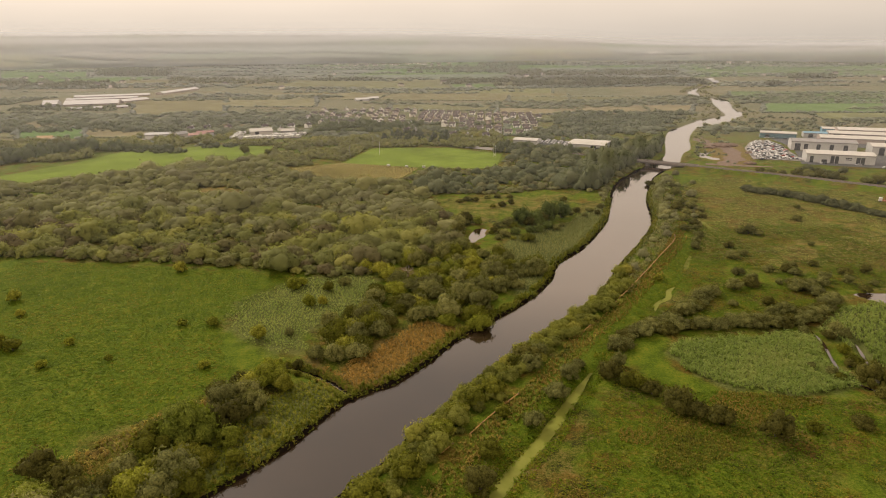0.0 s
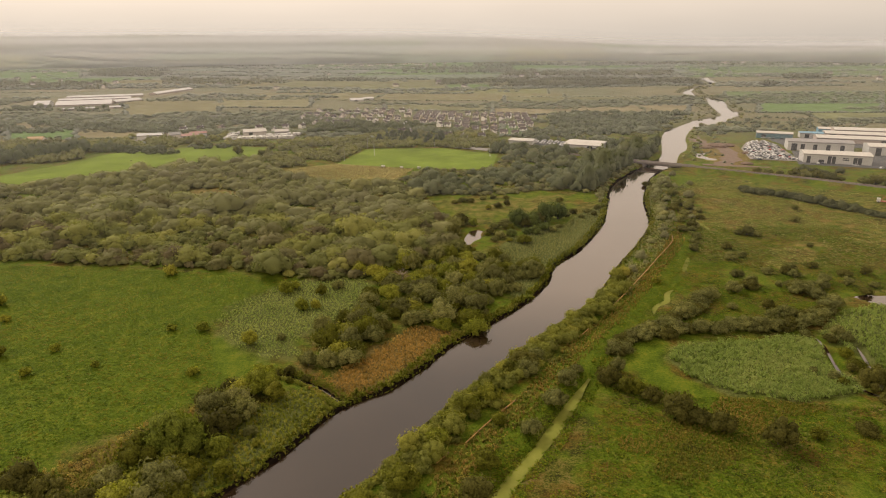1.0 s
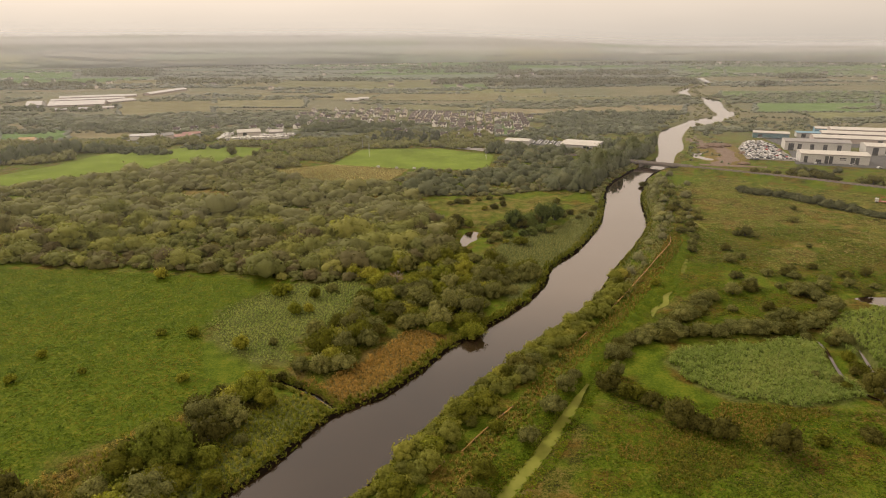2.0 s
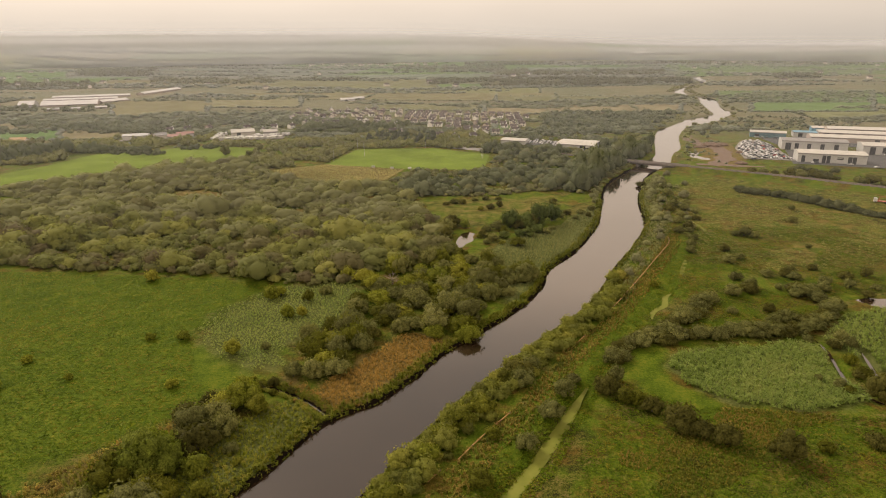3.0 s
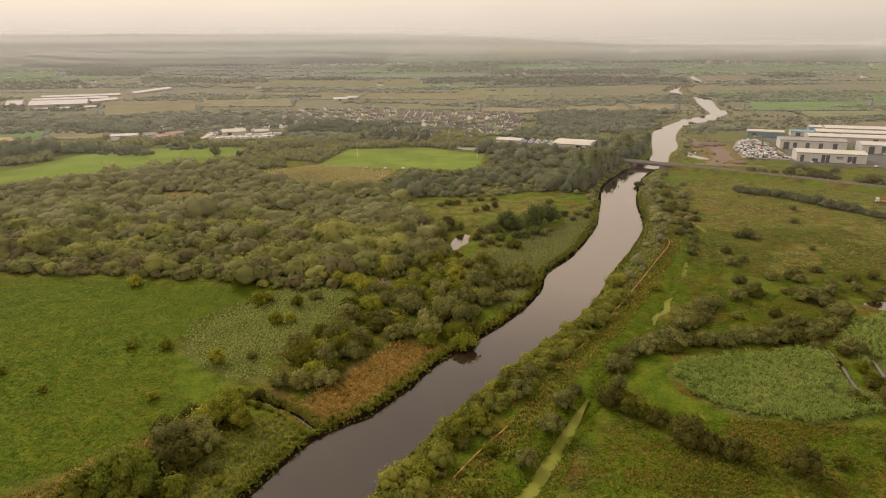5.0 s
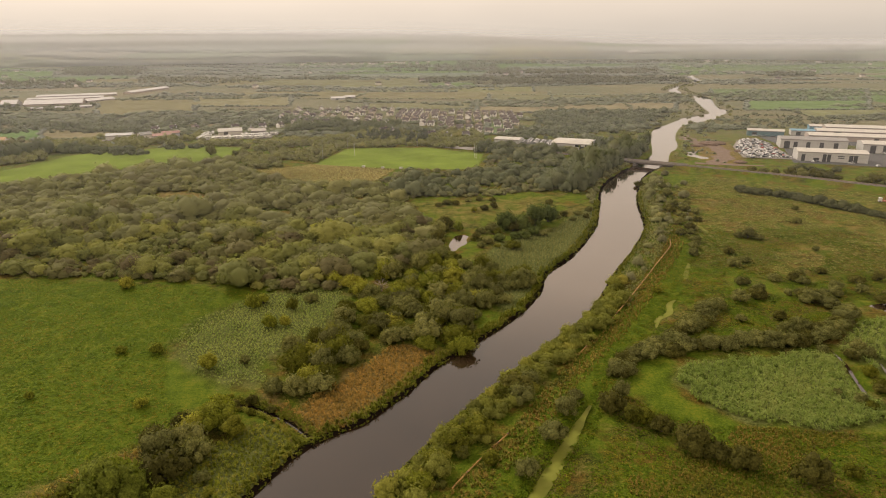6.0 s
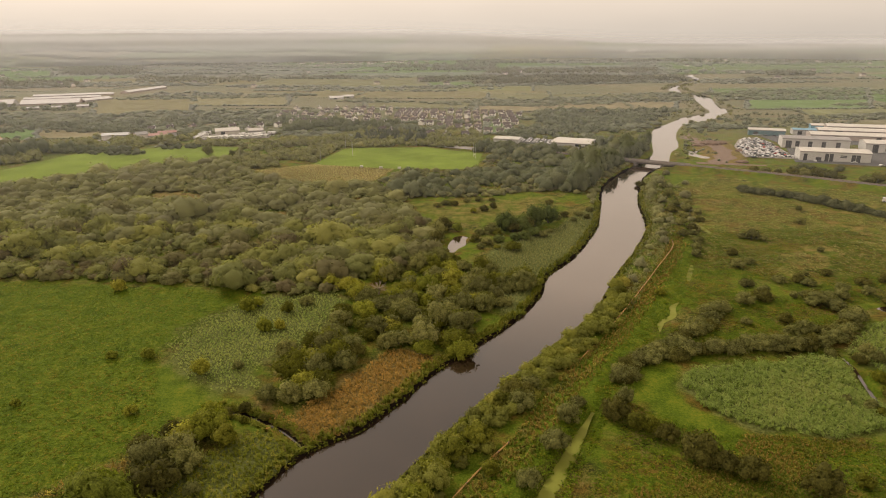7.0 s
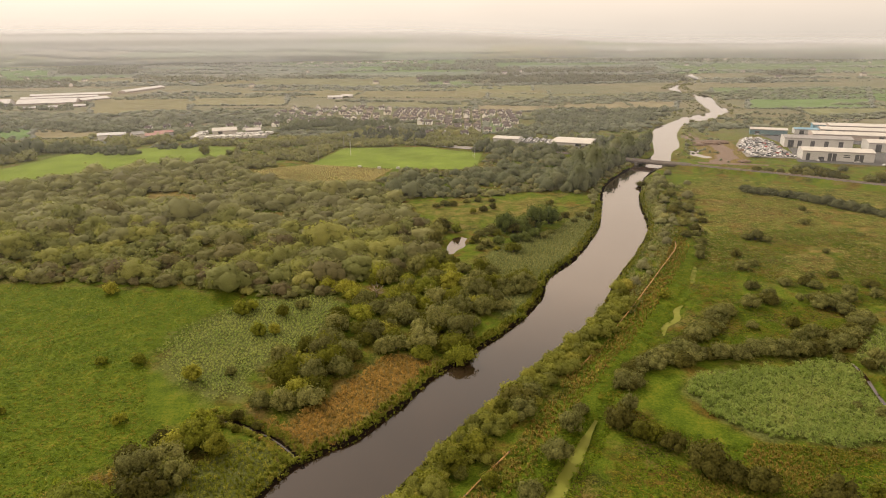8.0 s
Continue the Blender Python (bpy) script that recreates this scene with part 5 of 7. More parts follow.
def far_country():
    rng = random.Random(21)
    hedge = []
    y = 610.0
    while y < 4700:
        deep = y * rng.uniform(0.09, 0.19)
        x = -0.80 * y - 120
        skew = 0.5 * math.sin(y / 260 + 0.6)
        while x < 0.80 * y + 60:
            wide = min(480, y * rng.uniform(0.16, 0.38) + 30)
            j = [rng.uniform(-0.05, 0.05) * deep for _ in range(4)]
            c = [(x, y + skew * x * 0.2 + j[0]), (x + wide, y + skew * (x + wide) * 0.2 + j[1]), (x + wide + deep * 0.15, y + deep + skew * (x + wide) * 0.2 + j[2]), (x + deep * 0.15, y + deep + skew * x * 0.2 + j[3])]
            line = np.array(c + [c[0]])
            probe = np.vstack([line[:-1] + (line[1:] - line[:-1]) * f for f in (0, 0.25, 0.5, 0.75)] + [np.mean(c, 0)[None]])
            clear = to_poly(probe, RIVER).max() < -14 and not any(inside(probe, q).any() for q in KEEP_CLEAR) and to_poly(probe, FIELD_WEST).max() < -5 and to_poly(probe, PITCH).max() < -8 and to_line(probe, RAIL)[0].min() > 12
            east = c[0][0] > 0.28 * y
            if clear and rng.random() < 0.92:
                g = rng.random() < (0.85 if east and y < 1900 else 0.25)
                field_patch(c, M_green_fields if g else M_moor_fields if y < 1500 else M_haze_fields, rng.uniform(0.25, 0.7) if y < 2200 else 1.0, label="green pasture with hedges round it" if g else "dull olive and fawn rough grazing field")
            gap = max(3.6, y / 260)
            for a, b, keep in ((line[0], line[1], 0.62), (line[0], line[3], 0.6)):
                if rng.random() < keep:
                    n = int(np.linalg.norm(b - a) / gap)
                    for k in range(n):
                        if rng.random() < 0.88:
                            q = a + (b - a) * (k + rng.random()) / max(n, 1)
                            hedge.append((q[0] + rng.uniform(-2, 2), q[1] + rng.uniform(-2, 2), rng.uniform(1.7, 3.1) * max(1, y / 1700) * (1.7 if rng.random() < 0.10 else 1), rng.uniform(0.5, 0.9)))
            x += wide
        y += deep
    # rough scrub in drifts between the fields
    nr = np.random.default_rng(94)
    v = 640 * (3200 / 640) ** nr.random(30000)
    q = np.column_stack([nr.uniform(-0.85, 0.85, len(v)) * v, v])
    squash = q * [0.32, 1.0]
    q = q[ripple(squash, 58.0, 4) + 0.5 * ripple(squash, 22.0, 5) > 0.30]
    hedge += [(x, y, rng.uniform(4.0, 7.5) * max(1, y / 1200), rng.uniform(0.42, 0.66)) for x, y in q]
    h = np.array(hedge)
    ok = off_water(h[:, :2], 6)
    for q in KEEP_CLEAR[1:] + [FIELD_WEST, PITCH]:
        ok &= ~inside(h[:, :2], q)
    h = h[ok & (to_line(h[:, :2], RAIL)[0] > 9)]
    tint = np.clip(np.random.default_rng(93).normal(0.45, 0.2, len(h)), 0, 1)
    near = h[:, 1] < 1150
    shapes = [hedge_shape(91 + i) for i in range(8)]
    stand("field_hedge", h[near], shapes, 90, "dull green hedgerows and scrub round the village fields", "hedge", M_haze_garden, tint[near])
    stand("field_hedge", h[~near], shapes, 92, "distant hedgerows and trees, greyed by haze in their colour", "hedge", M_haze_hedge, tint[~near])


far_country()

# the larger fields that can be told apart
BIG_FIELDS = [
    ([(-496, 712), (-414, 776), (-456, 856), (-579, 838)], M_tawny_fields), ([(-416, 861), (-290, 855), (-365, 1087), (-526, 1096)], M_moor_fields), ([(-329, 978), (-191, 971), (-223, 1141), (-386, 1151)], M_moor_fields),
    ([(-76, 919), (76, 912), (83, 989), (-83, 998)], M_moor_fields), ([(72, 864), (330, 852), (373, 965), (82, 981)], M_tawny_fields), ([(104, 1032), (369, 1017), (400, 1103), (113, 1121)], M_moor_fields),
    ([(451, 1022), (690, 1008), (804, 1180), (527, 1199)], M_green_fields), ([(430, 867), (591, 859), (668, 974), (487, 984)], M_green_fields), ([(774, 1741), (1151, 1704), (1296, 1922), (873, 1969)], M_green_fields),
    ([(734, 2055), (1067, 2017), (1206, 2283), (832, 2332)], M_green_fields), ([(-1167, 1723), (-925, 1702), (-1111, 2050), (-1405, 2081)], M_green_fields), ([(66, 675), (90, 674), (100, 754), (74, 756)], M_green_fields),
    ([(-447, 666), (-375, 663), (-419, 746), (-501, 749)], M_green_fields), ([(-310, 608), (-271, 607), (-281, 631), (-321, 632)], M_green_fields), ([(18, 1300), (107, 1294), (117, 1418), (19, 1425)], M_green_fields)]
FIELD_WORDS = {M_tawny_fields: "tawny rough grazing field", M_moor_fields: "dull olive rough grazing field", M_green_fields: "green pasture with hedges round it"}
for corners, mat in BIG_FIELDS:
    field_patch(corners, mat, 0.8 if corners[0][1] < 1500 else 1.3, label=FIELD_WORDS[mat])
rng_h = np.random.default_rng(171)
edges = []
for corners, _ in BIG_FIELDS:
    for a, b in zip(corners, corners[1:] + corners[:1]):
        n = int(math.dist(a, b) / (max(4.5, a[1] / 230)))
        u = (np.arange(n) + rng_h.random(n)) / n
        q = np.outer(1 - u, a) + np.outer(u, b) + rng_h.normal(0, 1.6, (n, 2))
        q = q[(ripple(q, 26.0, 4) > -0.55) & (rng_h.random(n) < 0.9)]
        edges.append(np.column_stack([q, rng_h.uniform(2.2, 4.4, len(q)) * max(1, a[1] / 1500), rng_h.uniform(0.5, 0.9, len(q))]))
edges = np.vstack(edges)
edges = edges[off_water(edges[:, :2], 8)]
stand("field_hedge", edges, [hedge_shape(181 + i) for i in range(6)], 182, "thorn hedges round larger fields, dulled by haze in their colour", "hedge", M_haze_hedge, np.clip(rng_h.normal(0.3, 0.2, len(edges)), 0, 1))


def turf(poly, material, lift, name, label):
    """A flat mown surface with the outline poly."""
    c = poly.mean(0)
    n = len(poly)
    v = np.vstack([np.zeros(2), poly - c])
    i = np.arange(n)
    me = raw_mesh(name, np.column_stack([v, np.zeros(n + 1)]), tris=np.stack([np.zeros(n, int), i + 1, (i + 1) % n + 1], 1), material=material)
    ob = new(name, me)
    ob.location = (*c, lift)
    return tagged(ob, label, "field", kind="structure")


turf(PITCH[::-1], M_pitch, 0.12, "playing_field", "bright green mown turf of a sports pitch")
turf(FIELD_WEST[::-1], M_pitch, 0.12, "pasture", "bright green pasture field with a lone tree")

p = np.vstack([scatter([(-388, 512), (-366, 524), (-349, 551), (-329, 578), (-320, 592), (-345, 604), (-372, 580), (-410, 540)], 6.5, 161), scatter([(-322, 588), (-300, 586), (-290, 600), (-318, 606)], 6.0, 162)])
stand("tree_belt", sized(p, 4.6, 6.4, 1.2, 1.8, 163), CROWNS_LOW, 164, "belt of tall dark trees beside a pasture", "trees", M_poplar, np.clip(np.random.default_rng(165).normal(0.1, 0.15, len(p)), 0, 1))
p = np.vstack([scatter([(-304, 588), (-250, 572), (-236, 580), (-262, 606), (-300, 606)], 6.4, 166), scatter([(-232, 600), (-200, 606), (-196, 616), (-230, 618)], 6.5, 167)])
stand("tree_belt", sized(p, 3.0, 4.4, 0.9, 1.3, 168), CROWNS_LOW, 169, "rounded dark hedgerow trees at the end of a pasture", "trees", M_poplar, np.clip(np.random.default_rng(170).normal(0.05, 0.12, len(p)), 0, 1))
for x, y, r in ((-180, 573, 5.6), (-158, 566, 3.8), (-160, 548, 3.2)):
    plant(x, y, r, "w", 1.2, "trees by the pasture", "at the edge of a pasture")

# plantations and woods far off
rng_w = np.random.default_rng(95)
blocks = [
    ([(-5, 1350), (300, 1330), (560, 1380), (588, 1500), (300, 1600), (-6, 1578)], 13, 6, 0.20),
    ([(-330, 1560), (-160, 1540), (-150, 1640), (-330, 1660)], 15, 6, 0.25),
    ([(-910, 1380), (-670, 1340), (-780, 1560), (-1100, 1600)], 17, 6, 0.5),
    ([(-963, 1802), (-750, 1783), (-900, 2200), (-1180, 2250)], 20, 8, 0.3),
    ([(-619, 1474), (-333, 1452), (-400, 1640), (-700, 1680)], 17, 6, 0.6),
    ([(-1500, 2300), (-600, 2350), (-600, 2460), (-1500, 2450)], 26, 9, 0.3),
    ([(-472, 2455), (-133, 2411), (-160, 2800), (-560, 2850)], 26, 9, 0.2),
    ([(-104, 1884), (216, 1852), (250, 2200), (-120, 2240)], 22, 8, 0.3),
    ([(100, 2300), (1000, 2350), (1000, 2480), (150, 2460)], 26, 9, 0.3),
    ([(172, 1722), (603, 1682), (680, 1900), (190, 1940)], 20, 7, 0.4),
    ([(646, 1320), (681, 1317), (720, 1390), (690, 1394)], 9, 7, 0.15),
    ([(817, 1549), (925, 1540), (980, 1640), (870, 1650)], 13, 7, 0.25),
    ([(859, 2196), (1430, 2125), (1800, 2700), (1100, 2800)], 38, 9, 0.35),
]
far_trees, far_tints = [], []
for poly, gap, r, t in blocks:
    q = scatter(poly, gap, len(far_trees) + 96, lambda v: ripple(v, 60.0, 5) > -0.45)
    far_trees.append(sized(q, r * 0.8, r * 1.3, 0.9, 1.3, len(far_trees) + 7))
    far_tints.append(np.clip(rng_w.normal(t, 0.1, len(q)), 0, 1))
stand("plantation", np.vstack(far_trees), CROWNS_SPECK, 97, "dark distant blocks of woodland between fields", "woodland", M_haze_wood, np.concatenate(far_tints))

p = scatter([(-64, 636), (2, 622), (8, 660), (-52, 682)], 6.5, 98)
stand("conifer_belt", sized(p, 2.6, 3.8, 1.7, 2.3, 99), CROWNS_LOW, 100, "belt of dark tall conifers before the village", "trees", M_conifer, np.random.default_rng(8).random(len(p)))

p = np.vstack([scatter([(44, 574), (66, 561), (90, 552), (112, 546), (120, 560), (104, 578), (64, 594)], 6.0, 151), scatter([(150, 565), (166, 556), (176, 592), (160, 620)], 6.5, 152)])
stand("tree_belt", sized(p, 3.2, 4.6, 1.2, 1.8, 153), CROWNS_LOW, 154, "belt of dark green trees before a store", "trees", M_poplar, np.clip(np.random.default_rng(155).normal(0.05, 0.1, len(p)), 0, 1))

# scrub and garden trees round the village, the pitch and the farm
SCRUB = [
    ([(-128, 505), (-86, 530), (-70, 600), (0, 606), (56, 570), (60, 640), (0, 640), (-60, 690), (-130, 660), (-150, 600), (-156, 560)], 5.6, 3.6),
    ([(-420, 520), (-320, 540), (-306, 592), (-220, 632), (-220, 655), (-330, 650), (-460, 640)], 7.0, 4.6),
    ([(-160, 560), (-150, 640), (-210, 650), (-216, 628)], 6, 3.6),
    ([(150, 600), (235, 720), (300, 800), (340, 860), (150, 880), (130, 760), (160, 660)], 8.0, 4.2),
    ([(-60, 690), (-20, 640), (60, 640), (62, 660), (40, 700), (-30, 730)], 7.5, 4.4),
    ([(-140, 705), (-40, 700), (-26, 765), (-100, 775), (-150, 745)], 7.5, 6.0),
    ([(60, 640), (160, 640), (150, 720), (110, 720)], 9, 4.0),
    ([(-330, 660), (-150, 650), (-140, 700), (-240, 760), (-330, 730)], 11, 3.6),
    ([(-600, 700), (-330, 720), (-330, 800), (-640, 820)], 11, 4.2),
    ([(-640, 940), (-480, 930), (-470, 1000), (-640, 1000)], 12, 4.0),
    ([(-350, 700), (-230, 745), (-130, 760), (-150, 840), (-300, 800), (-420, 760)], 11, 4.6),
    ([(240, 500), (250, 560), (236, 600), (215, 575)], 9, 1.8),
    ([(270, 640), (330, 690), (460, 700), (520, 760), (420, 820), (300, 760)], 14, 3.0),
]
trees = []
for k, (poly, gap, r) in enumerate(SCRUB):
    q = scatter(poly, 0.8 * gap, 110 + k, lambda v: off_water(v, 5) & (ripple(v, 14.0, k) > -0.35) & (to_poly(v, PITCH) < -4) & (to_poly(v, FIELD_WEST) < -3) & (to_line(v, RAIL)[0] > 8))
    trees.append(sized(q, r * 0.7, r * 1.25, 0.85, 1.35, 130 + k))
trees = np.vstack(trees)
trees = trees[~inside(trees[:, :2], [(-224, 640), (-144, 648), (-144, 716), (-224, 702)])]
tint = np.clip(np.random.default_rng(141).normal(0.25, 0.16, len(trees)) + 0.12 * ripple(trees[:, :2], 19.0, 6), 0, 1)
grove = inside(trees[:, :2], [(-150, 700), (-40, 690), (-20, 770), (-100, 780), (-155, 750)])
stand("village_grove", trees[grove] * [1, 1, 0.9, 0.9], CROWNS_LOW, 143, "dark green grove of tall trees before the estate", "trees", M_poplar, tint[grove])
trees, tint = trees[~grove], tint[~grove]
near = (trees[:, 1] < 690) & (trees[:, 0] < 70)
stand("village_scrub", trees[near], CROWNS_FAR, 142, "brownish green scrub between pitch and pasture", "scrub", M_haze_scrub, tint[near] + 0.25)
stand("village_trees", trees[~near], CROWNS_FAR, 140, "dull green trees and scrub round a village", "trees", M_haze_garden, tint[~near])


# ---- the railway on its low bank, and the bridge ----
M_ballast = plain_material("track_ballast", (0.175, 0.150, 0.128), 0.95, 0, 0.22, 0.9, 0.06)
M_steel = plain_material("rusty_steel", (0.16, 0.10, 0.07), 0.55, 0.6, 0.2, 1.5)
M_girder = plain_material("rusty_girder_paint", (0.17, 0.145, 0.125), 0.6, 0.1, 0.2, 0.8)
M_concrete = plain_material("weathered_concrete", (0.36, 0.34, 0.31), 0.9, 0, 0.18, 0.5)
M_pier = plain_material("stained_pier_concrete", (0.17, 0.155, 0.135), 0.9, 0, 0.2, 0.5)
M_sleeper = plain_material("timber_sleeper", (0.09, 0.075, 0.06), 0.9, 0, 0.2, 2)


def along(line, a, b):
    d = np.concatenate([[0], np.cumsum(np.hypot(*np.diff(line, axis=0).T))])
    return line[(d >= a) & (d <= b)], d


def ribbon(name, line, half, z0, z1, material, parent=None, label=""):
    """A bar of rectangular section along a plan line."""
    l, r, n = offset_line(line, half), offset_line(line, -half), len(line)
    v = np.vstack([np.column_stack([l, np.full(n, z0)]), np.column_stack([r, np.full(n, z0)]), np.column_stack([l, np.full(n, z1)]), np.column_stack([r, np.full(n, z1)])])
    i = np.arange(n - 1)
    q = [np.stack([i + 2 * n, i + 3 * n, i + 3 * n + 1, i + 2 * n + 1], 1), np.stack([i, i + 2 * n, i + 2 * n + 1, i + 1], 1), np.stack([i + n, i + n + 1, i + 3 * n + 1, i + 3 * n], 1), np.stack([i, i + 1, i + n + 1, i + n], 1)]
    q.append(np.array([(0, n, 3 * n, 2 * n), (n - 1, 3 * n - 1, 4 * n - 1, 2 * n - 1)]))
    return part(name, raw_mesh(name, v, quads=np.vstack(q), material=material), None, parent, label)


def railway():
    rail = new("railway_track")
    tagged(rail, "single railway track on pale ballast along a low bank", "railway", kind="structure")
    ribbon("ballast", RAIL, 2.3, 1.6, 2.75, M_ballast, rail)
    for s in (0.72, -0.72):
        ribbon("steel_rail", offset_line(RAIL, s), 0.07, 2.75, 2.92, M_steel, rail)
    _, d = along(RAIL, 0, 0)
    me = bpy.data.meshes.new("sleeper")
    bm = box_bm(-1.3, -0.14, 0, 1.3, 0.14, 0.1)
    bm.to_mesh(me)
    bm.free()
    me.materials.append(M_sleeper)
    for s in np.arange(60, 330, 2.1):
        x, y = np.interp(s, d, RAIL[:, 0]), np.interp(s, d, RAIL[:, 1])
        x1, y1 = np.interp(s + 1, d, RAIL[:, 0]), np.interp(s + 1, d, RAIL[:, 1])
        ob = new("sleeper", me)
        ob.parent = rail
        ob.matrix_basis = pose(x, y, 2.73, 0, 0, math.degrees(math.atan2(y1 - y, x1 - x)) + 90)


def bridge():
    ob = new("railway_bridge")
    tagged(ob, "low rusty girder railway bridge on concrete piers over the river", "bridge")
    m = inside(RAIL, [(140, 495), (200, 480), (215, 520), (150, 545)])
    line = RAIL[m]
    line = spline([tuple(line[0]), tuple(line[len(line) // 2]), tuple(line[-1])], 2)
    ribbon("deck", line, 2.6, 1.35, 1.75, M_concrete, ob)
    for s in (2.75, -2.75):
        g = offset_line(line, s)
        ribbon("girder", g, 0.14, 0.9, 3.3, M_girder, ob, "rusty riveted girder")
        for k in range(1, len(g) - 1, 2):
            t = Matrix.Translation((*g[k], 0))
            bm = box_bm(-0.24, -0.24, 0.9, 0.24, 0.24, 3.42, 0.02)
            bm.transform(t)
            part("stiffener", bm, M_girder, ob)
    for f in (0.36, 0.72):
        c = line[int(f * (len(line) - 1))]
        bm = box_bm(-1.1, -3.2, -2.6, 1.1, 3.2, 1.35, 0.25)
        bm.transform(pose(c[0], c[1], 0, 0, 0, -35))
        part("pier", bm, M_pier, ob)
    for c, s in ((line[1], 1), (line[-2], -1)):
        bm = box_bm(-2.0, -3.6, -2.0, 2.0, 3.6, 1.9, 0.15)
        bm.transform(pose(c[0], c[1], 0, 0, 0, -35))
        part("abutment", bm, M_pier, ob)


railway()
bridge()

# ---- buildings ----
M_render = [plain_material("cream_render", (0.66, 0.60, 0.52), 0.85, 0, 0.08), plain_material("white_render", (0.80, 0.77, 0.72), 0.85, 0, 0.07), plain_material("buff_brick", (0.50, 0.42, 0.35), 0.9, 0, 0.12)]
M_slate = plain_material("dark_roof_tiles", (0.088, 0.066, 0.058), 0.75, 0, 0.18, 1.2)
M_red_roof = plain_material("rusty_red_roof", (0.27, 0.13, 0.10), 0.7, 0.1, 0.2, 0.5)
M_clad = plain_material("pale_grey_cladding", (0.47, 0.46, 0.44), 0.55, 0.1, 0.06, 0.15)
M_clad_dark = plain_material("mid_grey_cladding", (0.25, 0.235, 0.22), 0.55, 0.1, 0.1, 0.15)
M_roof_pale = plain_material("pale_sheet_roof", (0.50, 0.47, 0.42), 0.5, 0.1, 0.06, 0.12)
M_white_roof = plain_material("white_sheet_roof", (0.56, 0.535, 0.52), 0.5, 0.1, 0.06, 0.12)
for m in (M_white_roof, M_roof_pale):
    m.node_tree.nodes["Principled BSDF"].inputs["Specular IOR Level"].default_value = 0.12
    m.node_tree.nodes["Principled BSDF"].inputs["Roughness"].default_value = 0.9
M_shed_wall = plain_material("buff_shed_cladding", (0.40, 0.34, 0.30), 0.6, 0.1, 0.08, 0.15)
M_orange_roof = plain_material("sandy_orange_roof", (0.42, 0.27, 0.12), 0.7, 0, 0.1, 0.5)
M_teal = plain_material("teal_cladding", (0.11, 0.19, 0.215), 0.55, 0.1, 0.1, 0.2)
M_blue = plain_material("blue_sheet_roof", (0.12, 0.26, 0.35), 0.5, 0.1, 0.1, 0.2)
M_shelter = plain_material("dark_green_panel", (0.03, 0.10, 0.05), 0.6, 0, 0.1, 0.5)
M_opening = plain_material("dark_shutter_door", (0.045, 0.047, 0.050), 0.5, 0, 0.15, 0.8)
M_glass, gn, gl, gp = shader("window_glass")
gp.inputs["Base Color"].default_value, gp.inputs["Roughness"].default_value = (0.03, 0.035, 0.04, 1), 0.08
M_tarmac = plain_material("tarmac", (0.075, 0.072, 0.070), 0.9, 0, 0.2, 0.4)
M_yard = plain_material("gravel_yard", (0.24, 0.215, 0.185), 0.95, 0, 0.2, 0.3, 0.05)
M_earth = plain_material("bare_earth", (0.150, 0.098, 0.066), 0.95, 0, 0.25, 0.25, 0.1)
M_white = plain_material("white_paint", (0.54, 0.52, 0.48), 0.5, 0, 0.05)
M_rust = plain_material("rust_orange_pipe", (0.38, 0.21, 0.060), 0.7, 0.1, 0.3, 0.8)
M_tyre = plain_material("tyre_rubber", (0.03, 0.03, 0.03), 0.9, 0, 0.1, 3)


def gable_wall_bm(w, d, h, rise):
    bm = bmesh.new()
    sec = [(-d / 2, 0), (d / 2, 0), (d / 2, h), (0, h + rise), (-d / 2, h)]
    a = [bm.verts.new((-w / 2, y, z)) for y, z in sec]
    b = [bm.verts.new((w / 2, y, z)) for y, z in sec]
    bm.faces.new(a[::-1])
    bm.faces.new(b)
    for k in range(5):
        bm.faces.new((a[k], a[(k + 1) % 5], b[(k + 1) % 5], b[k]))
    return bm


def gable_roof_bm(w, d, h, rise, over=0.35, thick=0.22):
    bm = bmesh.new()
    f = rise / (d / 2)
    e = d / 2 + over
    sec = [(-e, h - f * over), (0, h + rise), (e, h - f * over), (e, h - f * over + thick), (0, h + rise + thick), (-e, h - f * over + thick)]
    sec = [(y, z + 0.02) for y, z in sec]
    a = [bm.verts.new((-w / 2 - over, y, z)) for y, z in sec]
    b = [bm.verts.new((w / 2 + over, y, z)) for y, z in sec]
    for q in ((0, 1, 4, 5), (1, 2, 3, 4)):
        bm.faces.new([a[k] for k in q])
        bm.faces.new([b[k] for k in q[::-1]])
    for k in range(6):
        bm.faces.new((a[(k + 1) % 6], a[k], b[k], b[(k + 1) % 6]))
    return bm


def house_master(kind, w, d, h, rise, mat, label, group):
    """A two-storey house: walls, roof with chimney, windows with glass, and a door; the front looks to -y."""
    ob = new("house")
    part("wall", gable_wall_bm(w, d, h, rise), mat, ob)
    roof = part("roof", gable_roof_bm(w, d, h, rise), M_slate, ob, "dark tiled pitched roof")
    part("chimney", box_bm(w * 0.28, -0.45, h + rise * 0.5, w * 0.28 + 0.9, 0.45, h + rise + 1.2, 0.04), mat, roof)
    for x in (-w * 0.3, w * 0.3):
        for z in (0.8, 2.7):
            win = part("window", box_bm(x - 0.75, -d / 2 - 0.06, z, x + 0.75, -d / 2 + 0.05, z + 1.2), M_white, ob)
            part("pane", box_bm(x - 0.66, -d / 2 - 0.08, z + 0.09, x + 0.66, -d / 2 - 0.03, z + 1.11), M_glass, win)
    part("door", box_bm(-0.5, -d / 2 - 0.06, 0.02, 0.5, -d / 2 + 0.05, 2.1), M_opening, ob)
    return tagged(ob, label, "house", group)


